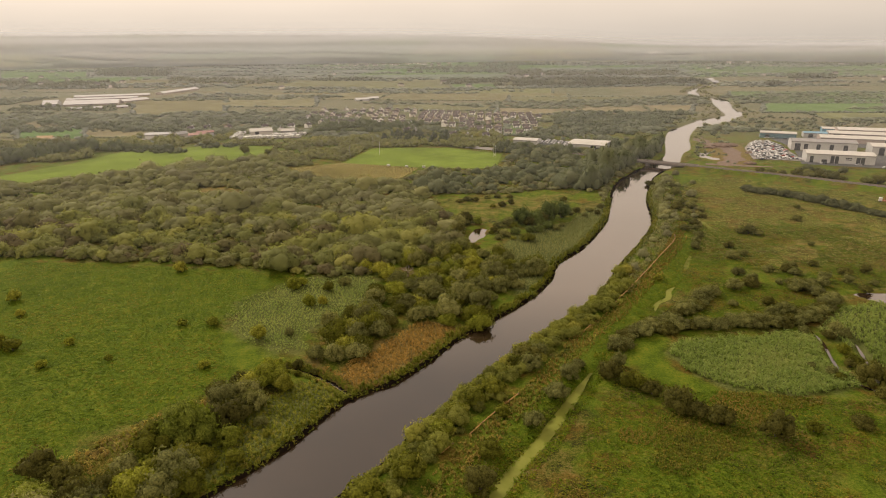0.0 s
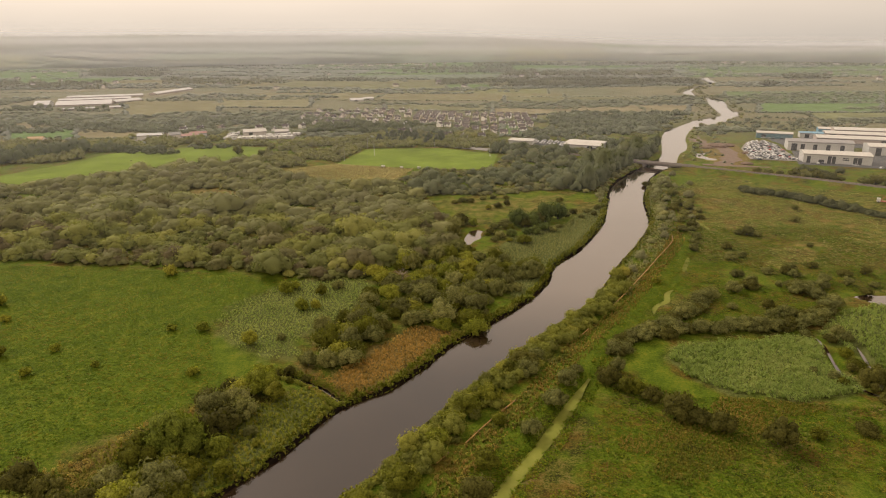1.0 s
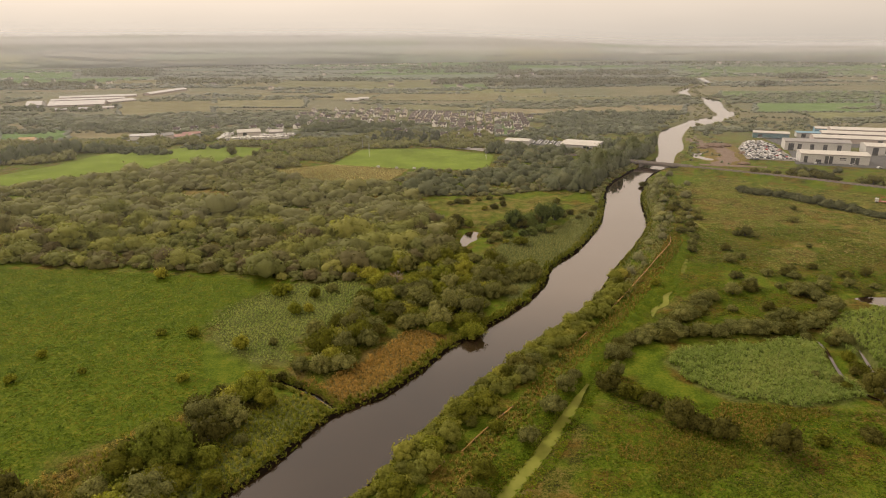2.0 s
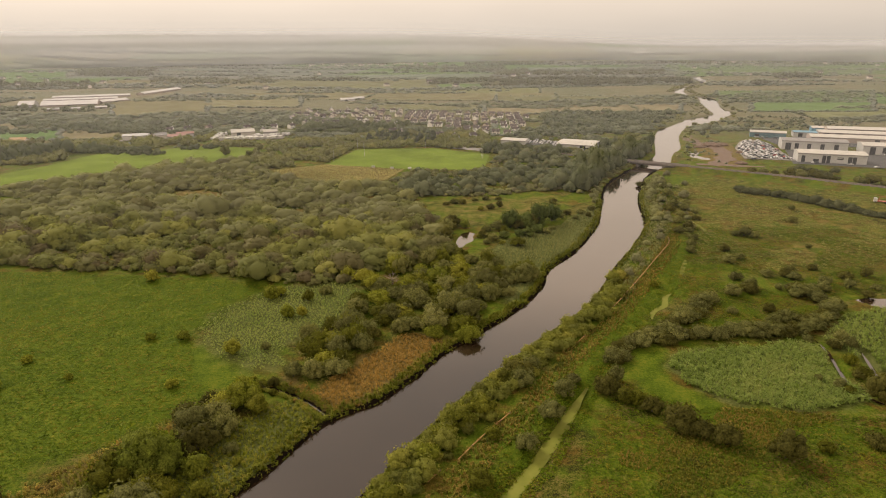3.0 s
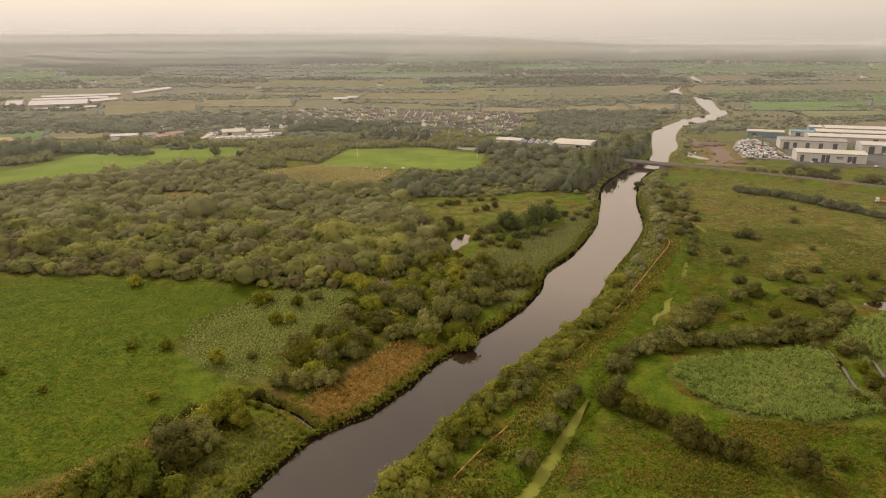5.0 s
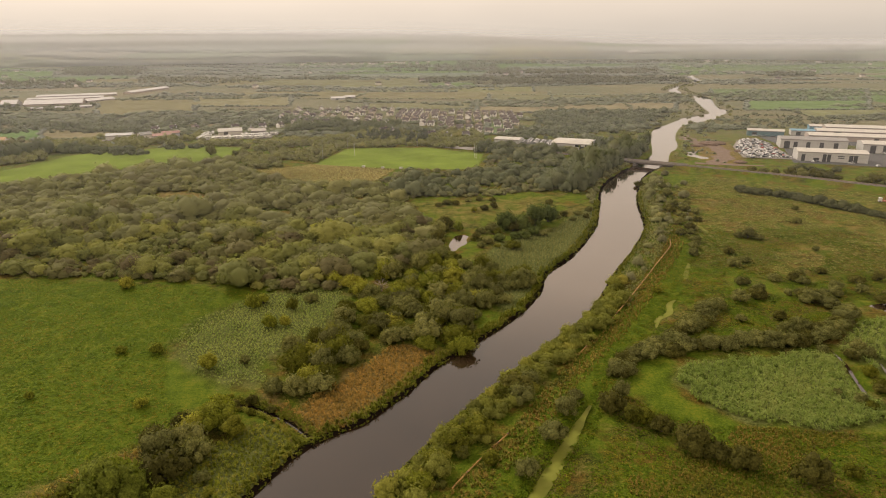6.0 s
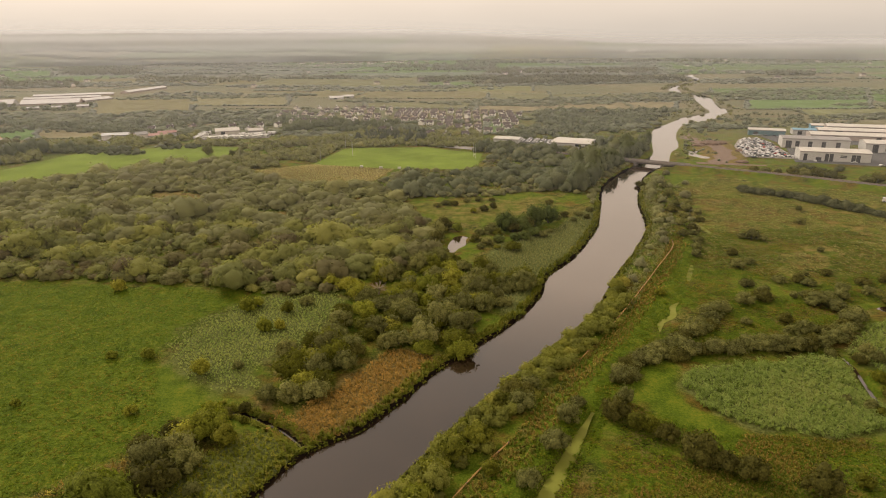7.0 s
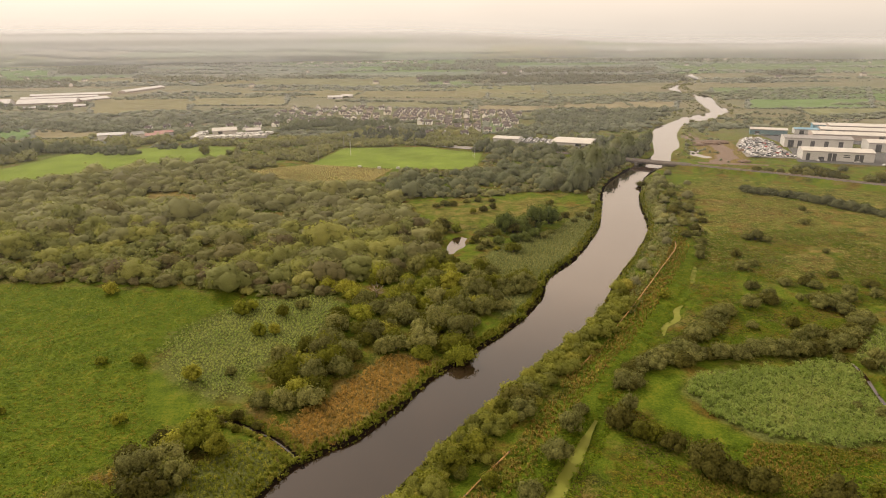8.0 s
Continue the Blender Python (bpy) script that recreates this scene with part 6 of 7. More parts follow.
HOUSES = [house_master(0, 8.2, 6.4, 3.9, 2.1, M_render[0], "cream rendered semi-detached house with dark tiled roof", "houses of the estate"),
          house_master(1, 7.8, 6.2, 3.9, 2.1, M_render[1], "white rendered house with dark tiled roof", "houses of the estate"),
          house_master(2, 8.4, 6.4, 3.9, 2.1, M_render[2], "buff brick house with dark tiled roof", "houses of the estate")]


def village():
    rng = random.Random(44)
    spots = []
    # the dense estate, its streets running a little across the valley
    for r in range(8):
        y0 = 692 + r * 24
        for k in range(17):
            x = -44 + k * 10.4 + rng.uniform(-1.0, 1.0) + r * 1.5
            y = y0 - (x - 40) * 0.26 + rng.uniform(-1.0, 1.0)
            if (r + k) % 9 != 4 and (20 if r < 2 else -30) < x < 92 + r * 5 and rng.random() < 0.86:
                spots.append((x, y, -16 + rng.uniform(-5, 5) if rng.random() < 0.78 else 68))
    # the older estate behind the trees
    for r in range(6):
        y0 = 775 + r * 27
        for k in range(12):
            x = -172 + k * 12.0 + rng.uniform(-2.5, 2.5)
            y = y0 + (x + 110) * -0.12 + rng.uniform(-2.5, 2.5)
            if rng.random() < 0.7:
                spots.append((x, y, rng.choice((20, 80, 100)) + rng.uniform(-8, 8)))
    # scattered houses on the village road
    for x, y, a in ((-196, 705, 10), (-182, 712, 95), (-168, 700, 20), (-205, 735, 30), (-176, 740, 0), (-158, 745, 60), (-132, 728, 10), (-40, 700, 30), (-30, 690, 100), (10, 668, 15), (26, 655, 110), (44, 662, 20), (-286, 722, 5), (-270, 730, 10), (-248, 735, 80)):
        spots.append((x, y, a))
    first = [True] * 3
    for x, y, a in spots:
        k = rng.choice((0, 0, 1, 1, 2))
        m = pose(x, y, -0.1, 0, 0, a) @ Matrix.Scale(0.95, 4)
        if first[k]:
            HOUSES[k].matrix_basis = m
            first[k] = False
        else:
            copy_thing(HOUSES[k], m)


village()


def unit(name, p0, p1, deep, h, wall, roof, doors=(), rise=1.2, label="", windows=(), z=0.0, roof_label=""):
    """An industrial building: its front runs from p0 to p1 (plan), it reaches deep behind that. doors: (place 0..1, width, height)."""
    p0, p1 = Vector(p0), Vector(p1)
    w = (p1 - p0).length
    ob = new(name)
    a = math.degrees(math.atan2(p1.y - p0.y, p1.x - p0.x))
    part("wall", gable_wall_bm(w, deep, h, rise), wall, ob)
    part("roof", gable_roof_bm(w, deep, h, rise, 0.4, 0.25), roof, ob, roof_label)
    bm = box_bm(-w / 2 - 0.45, -deep / 2 - 0.62, h - 0.5, w / 2 + 0.45, -deep / 2 - 0.42, h + 0.05)
    part("gutter", bm, M_clad_dark, ob)
    for u, dw, dh in doors:
        x = (u - 0.5) * w
        part("roller_door", box_bm(x - dw / 2, -deep / 2 - 0.12, 0.03, x + dw / 2, -deep / 2 + 0.1, dh), M_opening, ob)
    for u, dw, z0, z1 in windows:
        x = (u - 0.5) * w
        part("window", box_bm(x - dw / 2, -deep / 2 - 0.1, z0, x + dw / 2, -deep / 2 + 0.1, z1), M_glass, ob)
    ob.matrix_basis = pose(p0.x, p0.y, z, 0, 0, a) @ pose(w / 2, deep / 2, 0)
    return tagged(ob, label, "industrial building", "units of the trading estate")


unit("warehouse", (298, 516.6), (344, 500.2), 20, 7.5, M_clad, M_roof_pale, [(0.08, 2.6, 5.6), (0.27, 4.0, 3.2), (0.385, 2.6, 6.2), (0.45, 2.6, 6.2), (0.76, 2.8, 5.8), (0.825, 2.8, 5.8)], 1.4, "pale grey warehouse with tall dark doors", [(0.62, 4.5, 3.4, 4.0), (0.62, 4.5, 4.6, 5.2)])
unit("warehouse", (317, 577), (366, 559), 20, 8.0, M_clad, M_clad_dark, [(0.10, 4.6, 6.2), (0.23, 3.2, 6.0), (0.42, 3.2, 6.0), (0.62, 3.2, 6.0), (0.83, 3.4, 6.0)], 1.4, "pale grey warehouse with evenly spaced dark doors")
unit("warehouse", (372, 548), (440, 522), 22, 7.5, M_clad, M_roof_pale, [(0.1, 4.2, 6.5), (0.22, 3.0, 6.5), (0.42, 3.2, 6.5)], 1.4, "long pale grey warehouse with dark loading doors")
unit("factory_hall", (366, 616), (470, 578), 22, 5.0, M_shed_wall, M_roof_pale, [(0.2, 4, 4), (0.5, 4, 4)], 1.5, "long low factory hall with cream sheet roof")
unit("factory_hall", (388, 640), (490, 600), 18, 5.6, M_shed_wall, M_roof_pale, [(0.06, 6, 5), (0.16, 6, 5), (0.3, 5, 4.5), (0.38, 5, 4.5), (0.55, 6, 5), (0.75, 6, 5)], 1.6, "long factory hall with open bays and cream roof")
unit("factory_hall", (414, 668), (520, 630), 20, 5.2, M_shed_wall, M_roof_pale, [], 1.6, "plain factory hall with cream sheet roof")
unit("shed", (324, 651), (354, 638), 12, 5.2, M_teal, M_roof_pale, [(0.2, 4, 3.6)], 1.2, "teal clad shed with pale sheet roof")
unit("shed", (368, 650), (388, 643), 12, 4.6, M_clad, M_blue, [(0.3, 4, 3.6)], 1.0, "small shed with bright blue roof")
unit("shed", (392, 660), (402, 656), 14, 7.5, M_blue, M_roof_pale, [], 1.0, "small blue clad shed with pale roof")
unit("store", (115, 587), (146, 573), 30, 5.2, M_clad, M_roof_pale, [(0.86, 8, 3.0)], 0.8, "white retail store with flat pale roof", [(0.7, 5, 2.5, 4.5), (0.93, 3, 2.5, 4.5)])
unit("store", (68, 622), (90, 613), 16, 3.6, M_clad, M_roof_pale, [(0.6, 3, 2.6)], 0.9, "low white building with pale sheet roof")
# long poultry sheds and halls on the western works
for p0, p1, deep, h, rise, wall, lab in (((-648, 1138), (-534, 1180), 16, 2.4, 2.0, M_shed_wall, "very long low shed with bright white roof"), ((-632, 1084), (-530, 1124), 14, 2.4, 2.0, M_shed_wall, "long low shed with bright white roof"), ((-590, 1002), (-516, 1026), 36, 2.4, 4.8, M_shed_wall, "wide low hall with broad white roof"), ((-520, 1052), (-496, 1092), 18, 2.6, 2.6, M_shed_wall, "low shed with white roof"),
                              ((-616, 990), (-596, 996), 30, 4.0, 5.0, M_clad, "large white hall with steep pale roof"), ((-517, 1200), (-494, 1318), 16, 3.0, 2.4, M_shed_wall, "very long low shed with white roof"), ((-548, 946), (-534, 952), 8, 2.0, 1.6, M_shed_wall, "low white shed beside a yard"), ((-520, 958), (-507, 962), 8, 2.0, 1.6, M_shed_wall, "low white shed beside a yard"), ((-492, 972), (-478, 978), 9, 2.0, 1.6, M_shed_wall, "low white shed beside a yard")):
    unit("shed", p0, p1, deep, h, wall, M_white_roof, [(0.5, 3, h - 0.4)], rise, lab)
unit("farm_shed", (-143, 1060), (-122, 1066), 12, 2.6, M_clad, M_white_roof, [(0.4, 4, 2.2)], 2.0, "white farm shed with pale roof in moorland")
unit("farm_shed", (-124, 1082), (-108, 1086), 10, 2.6, M_clad, M_white_roof, [(0.4, 4, 2.2)], 2.0, "white farm shed with pale roof in moorland")
unit("farm_shed", (-414, 645), (-400, 648), 9, 3.2, M_render[0], M_orange_roof, [(0.3, 2, 2.2)], 2.4, "bungalow with sandy orange roof among trees")
# farm and village sheds
unit("farm_shed", (-311, 662), (-287, 668), 10, 4.2, M_white, M_clad_dark, [(0.55, 4, 3)], 1.6, "white walled farm shed with grey roof")
unit("farm_shed", (-264, 658), (-248, 663), 11, 4.0, M_white, M_red_roof, [(0.4, 3, 3)], 1.6, "farm shed with rusty red roof")
unit("farm_shed", (-276, 660), (-268, 668), 8, 5.0, M_render[0], M_clad_dark, [(0.5, 2, 2.4)], 2.0, "cream farmhouse with grey roof")
unit("farm_shed", (-262, 676), (-246, 682), 9, 4.0, M_clad, M_red_roof, [], 1.5, "low barn with rusty red roof")
unit("barn", (-208, 686), (-186, 694), 18, 3.6, M_roof_pale, M_roof_pale, [(0.3, 4, 4)], 2.2, "large pale grey barn in the village")
unit("barn", (-176, 690), (-162, 694), 10, 3.6, M_clad_dark, M_roof_pale, [], 1.8, "grey barn with pale roof")


# ---- yards, cars and caravans ----
def yard(poly, material, name, label, z=0.5):
    return turf(np.array(poly, float)[::-1], material, z, name, label)


YARD_CARS = [(278, 584), (299, 620), (319, 630), (321, 604), (314, 578), (299, 520), (262, 532)]
yard(YARD_CARS, M_yard, "car_yard", "gravel yard crammed with parked and scrapped cars", 0.42)
yard([(326, 600), (372, 590), (470, 545), (470, 640), (400, 650), (330, 640)], M_tarmac, "works_yard", "grey tarmac yard between factory halls", 0.38)
yard([(295, 519), (290, 508), (345, 488), (440, 470), (440, 520), (372, 545), (345, 560), (318, 572)], M_tarmac, "works_yard", "grey tarmac yard in front of warehouses", 0.40)
yard([(86, 620), (114, 592), (134, 630), (104, 642)], M_tarmac, "car_park", "tarmac car park beside a store", 0.42)
yard([(6, 604), (56, 574), (62, 584), (14, 616)], M_yard, "car_park", "pale gravel car park behind the pitch", 0.42)
yard([(-316, 656), (-240, 652), (-236, 690), (-300, 690)], M_yard, "farmyard", "pale gravel farmyard between sheds", 0.42)
yard([(-214, 654), (-150, 662), (-152, 700), (-214, 690)], M_yard, "village_yard", "gravel yard with caravans and vans", 0.42)

CAR_PAINT = [plain_material("white_car_paint", (0.50, 0.49, 0.47), 0.3, 0, 0.03), plain_material("silver_car_paint", (0.30, 0.30, 0.29), 0.3, 0.5, 0.04), plain_material("dark_car_paint", (0.06, 0.065, 0.075), 0.3, 0.2, 0.05), plain_material("red_car_paint", (0.35, 0.05, 0.04), 0.35, 0.1, 0.05)]
PAINT_WORDS = ("white", "silver", "dark grey", "red")


def car_master(k):
    ob = new("car")
    bm = bmesh.new()
    side = [(-2.1, 0.35), (2.1, 0.35), (2.15, 0.75), (1.2, 0.92), (0.55, 1.42), (-1.25, 1.45), (-1.9, 0.98), (-2.15, 0.9)]
    a = [bm.verts.new((x, -0.85, z)) for x, z in side]
    b = [bm.verts.new((x, 0.85, z)) for x, z in side]
    bm.faces.new(a)
    bm.faces.new(b[::-1])
    for i in range(8):
        bm.faces.new((a[(i + 1) % 8], a[i], b[i], b[(i + 1) % 8]))
    part("body", bm, CAR_PAINT[k], ob)
    for y in (-0.86, 0.84):
        part("side_window", box_bm(-1.5, y, 0.96, 0.6, y + 0.02, 1.30), M_glass, ob)
    bm = box_bm(-0.02, -0.76, -0.32, 0.02, 0.76, 0.32)
    bm.transform(pose(0.90, 0, 1.18, 0, -52, 0))
    part("windscreen", bm, M_glass, ob)
    for x in (-1.3, 1.3):
        for y in (-0.8, 0.8):
            part("wheel", tube_bm([(x, y - 0.1, 0.32), (x, y + 0.1, 0.32)], 0.32, 10), M_tyre, ob)
    return tagged(ob, f"{PAINT_WORDS[k]} hatchback car parked in rows", "car", "parked cars")


def park_cars():
    cars = [car_master(k) for k in range(4)]
    used = [False] * 4
    rng = random.Random(9)

    def put(x, y, z, a, choice):
        k = rng.choice(choice)
        m = pose(x, y, z, 0, 0, a)
        if used[k]:
            copy_thing(cars[k], m)
        else:
            cars[k].matrix_basis, used[k] = m, True
    # the crowded yard
    for x, y in scatter(YARD_CARS, 4.2, 150):
        if to_poly([(x, y)], np.array(YARD_CARS, float))[0] > 2:
            put(x, y, 0.44, rng.choice((20, 110, 65)) + rng.uniform(-20, 20), (0, 0, 0, 1, 1, 1, 2, 2) if rng.random() < 0.98 else (3,))
    # the store's car park, in rows
    for r in range(6):
        for k in range(8):
            x, y = 94 + r * 5.4 + k * 0.9, 622 - r * 4.6 + k * 2.9
            if inside([(x, y)], [(86, 620), (114, 592), (134, 630), (104, 642)])[0] and rng.random() < 0.9:
                put(x, y, 0.44, -20 + rng.uniform(-3, 3), (0, 0, 1, 1))
    for x, y, a in ((306, 509, 70), (309, 508, 72), (331, 500, 160), (327, 643, 150), (331, 641, 150), (336, 640, 60), (342, 636, 150), (346, 632, 60), (350, 628, 60), (344, 488, 20), (268, 528, 30), (-300, 658, 10), (-290, 660, 15), (-200, 666, 30), (-160, 684, 60), (390, 560, 20), (384, 540, 110)):
        put(x, y, 0.44, a, (0, 0, 1, 2))


park_cars()


def caravan():
    ob = new("caravan")
    bm = bmesh.new()
    side = [(-2.6, 0.5), (2.6, 0.5), (2.8, 1.3), (2.3, 2.5), (-2.5, 2.55), (-2.7, 1.4)]
    a = [bm.verts.new((x, -1.1, z)) for x, z in side]
    b = [bm.verts.new((x, 1.1, z)) for x, z in side]
    bm.faces.new(a)
    bm.faces.new(b[::-1])
    for i in range(6):
        bm.faces.new((a[(i + 1) % 6], a[i], b[i], b[(i + 1) % 6]))
    part("body", bm, M_white, ob)
    for x in (-1.4, 0.2, 1.5):
        part("window", box_bm(x - 0.4, -1.13, 1.4, x + 0.4, -1.05, 2.0), M_glass, ob)
    for y in (-1.0, 1.0):
        part("wheel", tube_bm([(0, y - 0.1, 0.35), (0, y + 0.1, 0.35)], 0.35, 10), M_tyre, ob)
    part("drawbar", box_bm(2.6, -0.06, 0.45, 3.7, 0.06, 0.55), M_girder, ob)
    return tagged(ob, "white caravan parked in a village yard", "caravan", "caravans in the yard")


first = caravan()
first.matrix_basis = pose(-210, 660, 0.42, 0, 0, 12)
rng = random.Random(12)
for k in range(26):
    x, y = rng.uniform(-206, -152), rng.uniform(-2.5, 7.5)
    copy_thing(first, pose(x, 656 + (x + 206) * 0.18 + y, 0.42, 0, 0, rng.choice((10, 100, 60)) + rng.uniform(-8, 8)))
for k in range(15):
    copy_thing(first, pose(rng.uniform(-224, -214), 655 + 3 * k, 0.42, 0, 0, rng.choice((10, 100, 60)) + rng.uniform(-8, 8)))
    copy_thing(first, pose(-182 + 2.4 * k + rng.uniform(-1, 1), rng.choice((678, 681, 684)) + 0.3 * k, 0.42, 0, 0, rng.choice((10, 100, 60)) + rng.uniform(-8, 8)))
    copy_thing(first, pose(-205 + k * 3.7, 661 + k * 0.55 + rng.uniform(-1, 1) + (9 if k % 4 == 3 else 0), 0.42, 0, 0, rng.choice((10, 100, 60)) + rng.uniform(-8, 8)))


# ---- a red lorry on a track by the railway ----
lorry = new("lorry")
part("cab", box_bm(2.3, -1.15, 0.6, 4.2, 1.15, 2.9, 0.12), M_white, lorry, "white cab")
part("windscreen", box_bm(4.18, -1.0, 1.7, 4.24, 1.0, 2.5), M_glass, lorry)
part("load_bed", box_bm(-4.2, -1.2, 0.9, 2.2, 1.2, 1.25, 0.05), CAR_PAINT[3], lorry)
part("crane_arm", tube_bm([(1.6, 0, 1.2), (1.2, 0, 3.6), (-3.6, 0, 4.3)], 0.22, 8, 0.7), CAR_PAINT[3], lorry)
for x in (-3.2, -2.1, 3.2):
    for y in (-1.0, 1.0):
        part("wheel", tube_bm([(x, y - 0.16, 0.5), (x, y + 0.16, 0.5)], 0.5, 12), M_tyre, lorry)
lorry.matrix_basis = pose(277, 385, float(ground_z([(277, 385)])[0]), 0, 0, 150)
tagged(lorry, "red crane lorry with white cab parked on grass", "lorry")

# ---- the sports pitch ----
def goal(x, y, a):
    ob = new("goalposts")
    for s in (-3.25, 3.25):
        part("upright", tube_bm([(0, s, -0.3), (0, s, 11.5)], 0.08, 8), M_white, ob)
    part("crossbar", tube_bm([(0, -3.25, 2.6), (0, 3.25, 2.6)], 0.07, 8), M_white, ob)
    ob.matrix_basis = pose(x, y, 0.12, 0, 0, a)
    return tagged(ob, "tall white H-shaped goalposts on the pitch", "goalposts", "goalposts of the pitch")


goal(-57, 562, 8)
goal(44, 545, 8)
for x, y, h in ((-80, 538, 12), (-4, 602, 6), (-66, 592, 12)):
    ob = new("net_pole", None)
    part("pole", tube_bm([(0, 0, -0.3), (0, 0, h)], 0.14, 8, 0.7), M_concrete, ob)
    part("collar", tube_bm([(0, 0, h - 0.3), (0, 0, h - 0.1)], 0.2, 8), M_steel, ob)
    ob.location = (x, y, 0.12)
    tagged(ob, "tall grey ball-stop net pole beside the pitch", "pole", "poles round the pitch")
for x, y, mat, words in ((-30, 505.5, M_white, "white"), (-16, 503.5, M_white, "white"), (-9, 503.5, M_shelter, "dark green"), (-45, 510.5, M_white, "white")):
    ob = new("dugout")
    part("back_panel", box_bm(-1.7, -0.9, 0, 1.7, -0.75, 1.6), mat, ob)
    part("roof", box_bm(-1.8, -1.0, 1.6, 1.8, 0.7, 1.7), mat, ob)
    for s in (-1.7, 1.6):
        part("side_panel", box_bm(s, -0.75, 0, s + 0.1, 0.6, 1.6), mat, ob)
    part("bench", box_bm(-1.5, -0.7, 0.4, 1.5, -0.3, 0.48), M_sleeper, ob)
    ob.matrix_basis = pose(x, y, float(ground_z([(x, y)])[0]) + 0.1, 0, 0, 2) @ Matrix.Scale(0.75, 4)
    tagged(ob, f"small {words} team shelter beside the pitch", "team shelter", "shelters of the pitch")


# ---- the old orange pipe on the river bank ----
def pipe_run(points, lift):
    line = spline(points, 2.2)
    z = ground_z(line) + lift
    ob = new("pipe_run")
    pts = [(x, y, h) for (x, y), h in zip(line, z)]
    k = 0
    while k < len(pts) - 1:
        seg = pts[k:k + 4]
        part("pipe", tube_bm(seg, 0.19, 8), M_rust, ob)
        end = Vector(seg[-1])
        way = (end - Vector(seg[-2])).normalized()
        part("coupling", tube_bm([end - way * 0.2, end + way * 0.2], 0.24, 8), M_steel, ob)
        k += 3
    return tagged(ob, "rust-orange pipe lying along the grassy river bank", "pipe", "pipes on the bank")


pipe_run([(6.5, 143), (13, 152), (21.5, 162.5)], 0.35)
pipe_run([(48, 202), (51, 206), (54.5, 211)], 0.35)
pipe_run([(66, 227), (83, 253), (100, 280), (117, 307), (121, 317)], 0.85)
pipe_run([(-1, 135), (2, 139)], 0.3)

# ---- bare earth tracks and heaps beside the muddy pond ----
for pts, half in (([(224, 506), (243, 528), (256, 556), (262, 588), (256, 622), (262, 668)], 7.0), ([(214, 512), (236, 506), (262, 498)], 3.2)):
    line = spline(pts, 4)
    wide = half * (1 + 0.5 * ripple(line, 5.0, 3))[:, None]
    a, b = offset_line(line, wide), offset_line(line, -wide)
    n = len(line)
    z = np.concatenate([ground_z(a), ground_z(b)]) + 0.22
    i = np.arange(n - 1)
    ob = new("earth_track", raw_mesh("earth_track", np.column_stack([np.vstack([a, b]), z]), quads=np.stack([i, i + n, i + n + 1, i + 1], 1), material=M_earth))
    tagged(ob, "rutted bare earth track across waste ground", "track", kind="structure")
for x, y, r, h in ((262, 596, 9, 3.2), (272, 600, 7, 2.4), (248, 590, 6, 1.6), (250, 512, 5, 1.6), (272, 560, 4, 1.4)):
    bm = bmesh.new()
    bmesh.ops.create_icosphere(bm, subdivisions=3, radius=1)
    for v in bm.verts:
        s = 1 + 0.25 * noise.noise(v.co * 2 + Vector((x, y, 0)))
        v.co = Vector((v.co.x * r * s, v.co.y * r * 0.8 * s, max(-0.2, v.co.z * h * s)))
    ob = part("earth_heap", bm, M_earth)
    ob.location = (x, y, 0.3)
    tagged(ob, "heap of bare brown earth on waste ground", "earth heap", "earth heaps")


# ---- far houses and the estuary ----
def far_house():
    ob = new("far_house")
    part("wall", gable_wall_bm(11, 7, 4.5, 2.6), M_render[0], ob)
    part("roof", gable_roof_bm(11, 7, 4.5, 2.6), M_slate, ob)
    return tagged(ob, "white farmhouse among distant hedges", "house", "distant farmhouses")


rng = random.Random(77)
one = far_house()
one.matrix_basis = pose(-90, 1380, 0, 0, 0, 20)
spots = [(rng.uniform(-0.65, 0.7) * y, y) for y in [rng.uniform(1250, 3600) for _ in range(60)]]
spots += [(rng.gauss(1350, 220), rng.gauss(2450, 200)) for _ in range(70)] + [(rng.gauss(-150, 130), rng.gauss(2500, 120)) for _ in range(30)] + [(rng.gauss(-330, 90), rng.gauss(2450, 90)) for _ in range(22)]
for x, y in spots:
    if to_poly([(x, y)], RIVER)[0] < -20:
        z = float(ground_z([(x, y)])[0])
        copy_thing(one, pose(x, y, z + 0.5, 0, 0, rng.uniform(0, 180)))
for c, lab in (([(863, 2988), (909, 2906), (1069, 3150), (1055, 3280)], "pale stretch of distant water"), ([(1500, 3500), (2050, 3560), (2150, 3640), (1600, 3600)], "pale strip of a distant estuary"), ([(626, 1556), (592, 1437), (606, 1437), (656, 1596)], "pale bend of a distant river")):
    ob = field_patch(c, M_pond, 2.5, "far_water", lab)
    ob["category"] = "water"


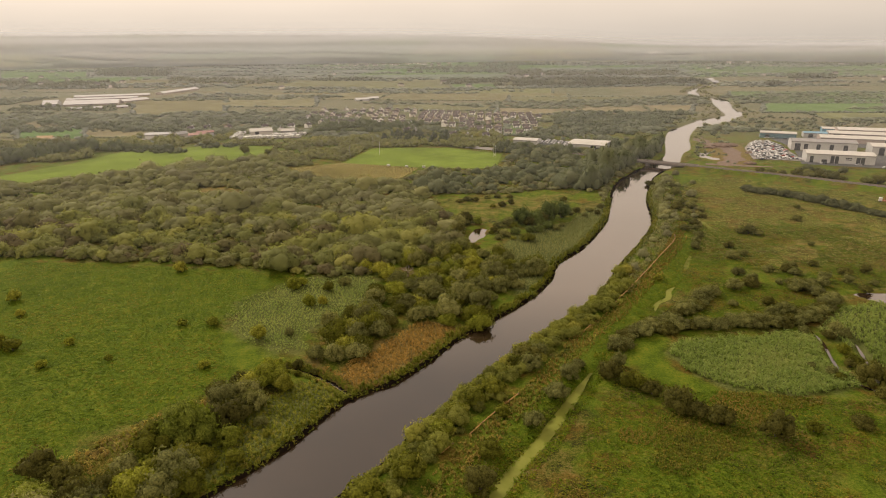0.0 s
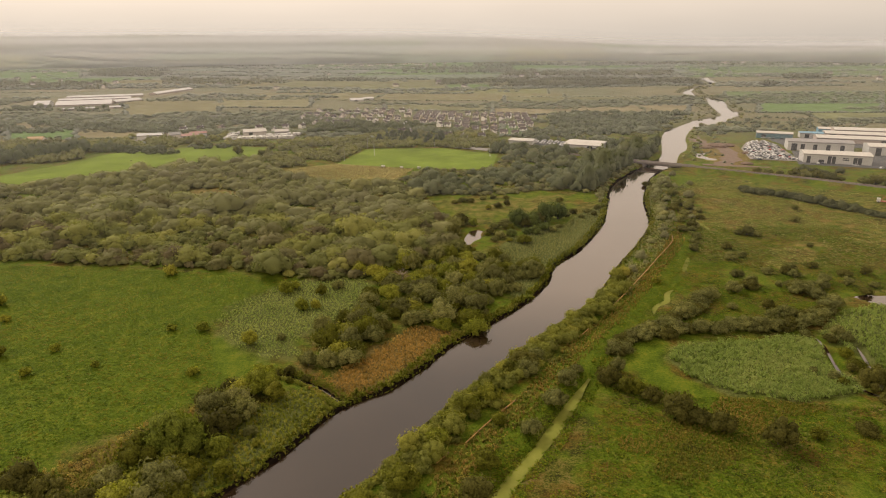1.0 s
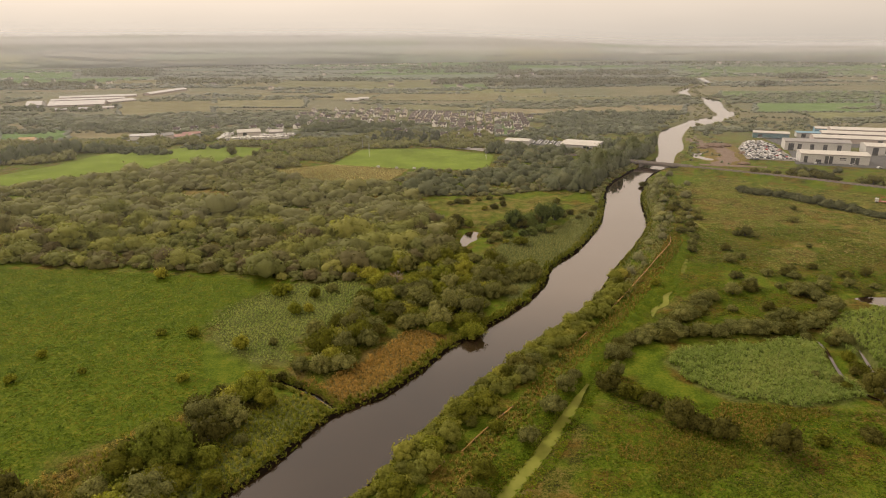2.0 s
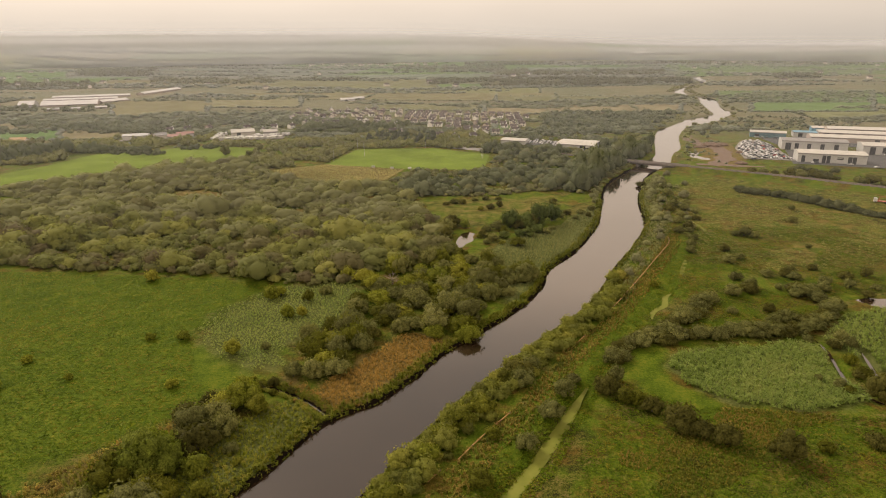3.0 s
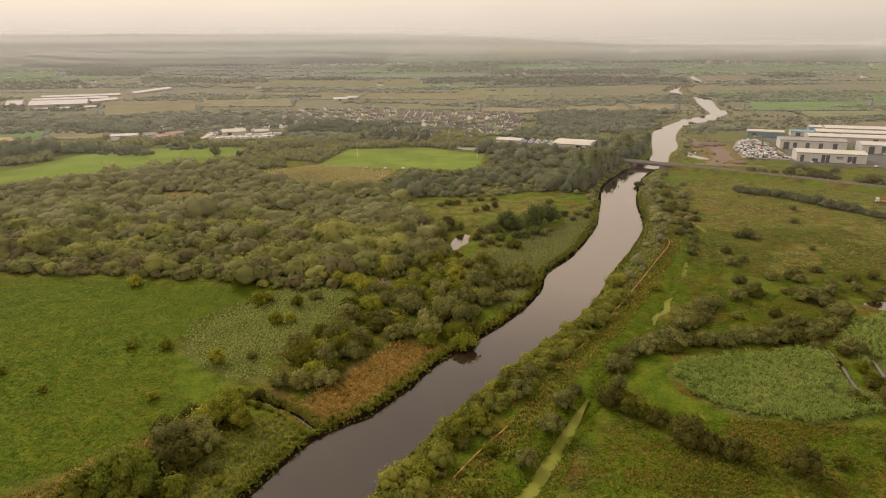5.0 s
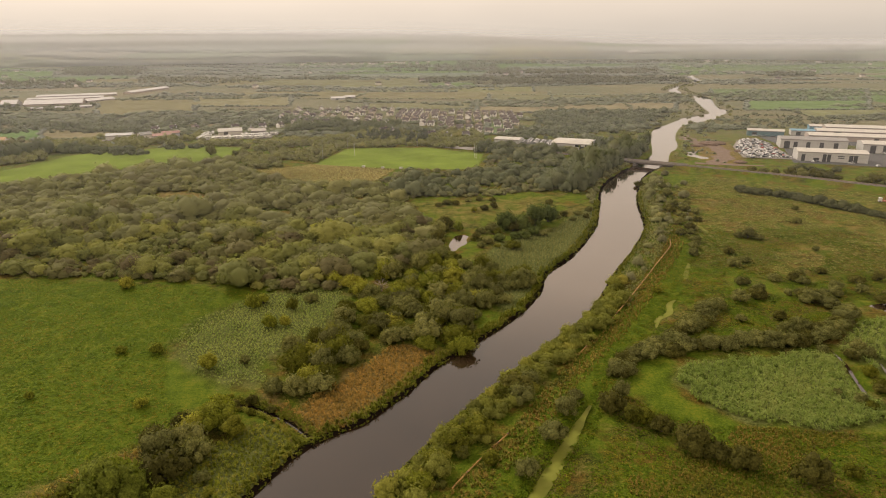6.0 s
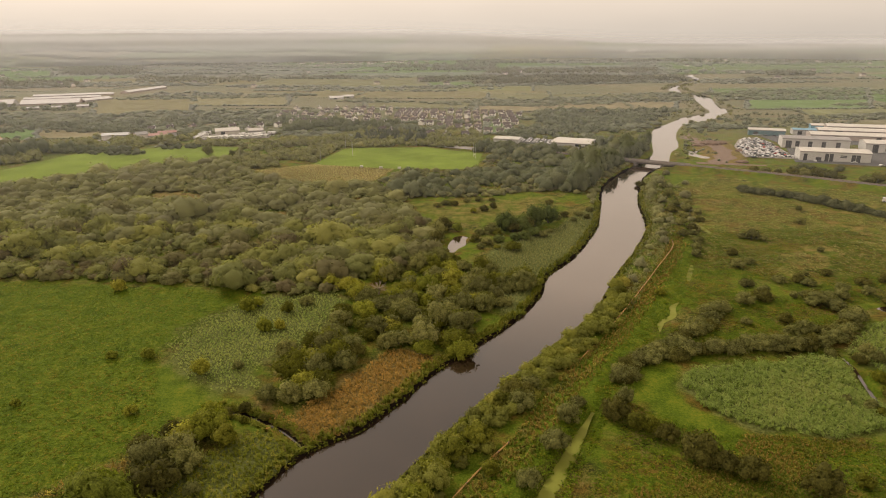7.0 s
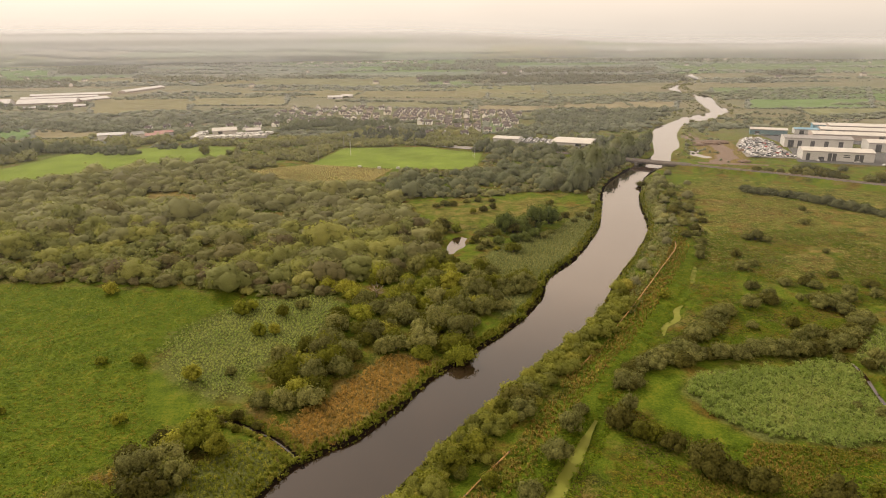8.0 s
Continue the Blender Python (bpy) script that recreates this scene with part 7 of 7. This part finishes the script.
# ---- a see-through sheet added to imitate haze over the distance ----
def build_haze_sheet():
    """A thin curved see-through sheet added to imitate pale haze: low over the fields from 240 m, then up past the
    skyline, more opaque with distance.
    """
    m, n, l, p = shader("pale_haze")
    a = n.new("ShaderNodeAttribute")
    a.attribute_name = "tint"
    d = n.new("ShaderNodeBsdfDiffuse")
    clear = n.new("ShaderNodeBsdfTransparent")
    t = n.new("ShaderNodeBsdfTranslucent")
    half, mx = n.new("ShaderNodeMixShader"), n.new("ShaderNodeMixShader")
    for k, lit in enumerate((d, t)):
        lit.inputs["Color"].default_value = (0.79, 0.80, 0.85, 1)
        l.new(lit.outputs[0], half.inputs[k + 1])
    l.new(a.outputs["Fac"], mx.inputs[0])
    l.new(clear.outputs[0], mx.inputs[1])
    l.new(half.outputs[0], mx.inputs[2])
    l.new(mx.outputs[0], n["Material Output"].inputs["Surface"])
    az = np.radians(np.linspace(-60, 60, 61))
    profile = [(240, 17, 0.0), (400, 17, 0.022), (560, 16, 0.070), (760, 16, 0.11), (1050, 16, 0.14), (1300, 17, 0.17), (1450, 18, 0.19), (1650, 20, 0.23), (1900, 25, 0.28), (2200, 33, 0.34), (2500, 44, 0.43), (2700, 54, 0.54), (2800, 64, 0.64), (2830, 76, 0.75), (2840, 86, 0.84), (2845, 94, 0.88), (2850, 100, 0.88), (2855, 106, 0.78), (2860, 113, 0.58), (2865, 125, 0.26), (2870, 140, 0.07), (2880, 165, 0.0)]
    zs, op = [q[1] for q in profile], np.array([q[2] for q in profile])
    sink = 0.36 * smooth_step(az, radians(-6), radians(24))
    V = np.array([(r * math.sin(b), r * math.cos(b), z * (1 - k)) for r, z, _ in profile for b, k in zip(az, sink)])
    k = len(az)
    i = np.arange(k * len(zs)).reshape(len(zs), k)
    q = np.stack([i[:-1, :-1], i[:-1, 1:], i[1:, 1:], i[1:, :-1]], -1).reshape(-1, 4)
    ob = new("haze_sheet", raw_mesh("haze_sheet", V, quads=q, material=m, smooth=True, tint=(op[:, None] * (1 - 0.5 * sink)[None]).ravel()))
    return tagged(ob, "see-through pale sheet imitating haze over distant country", "haze", kind="structure")


build_haze_sheet()
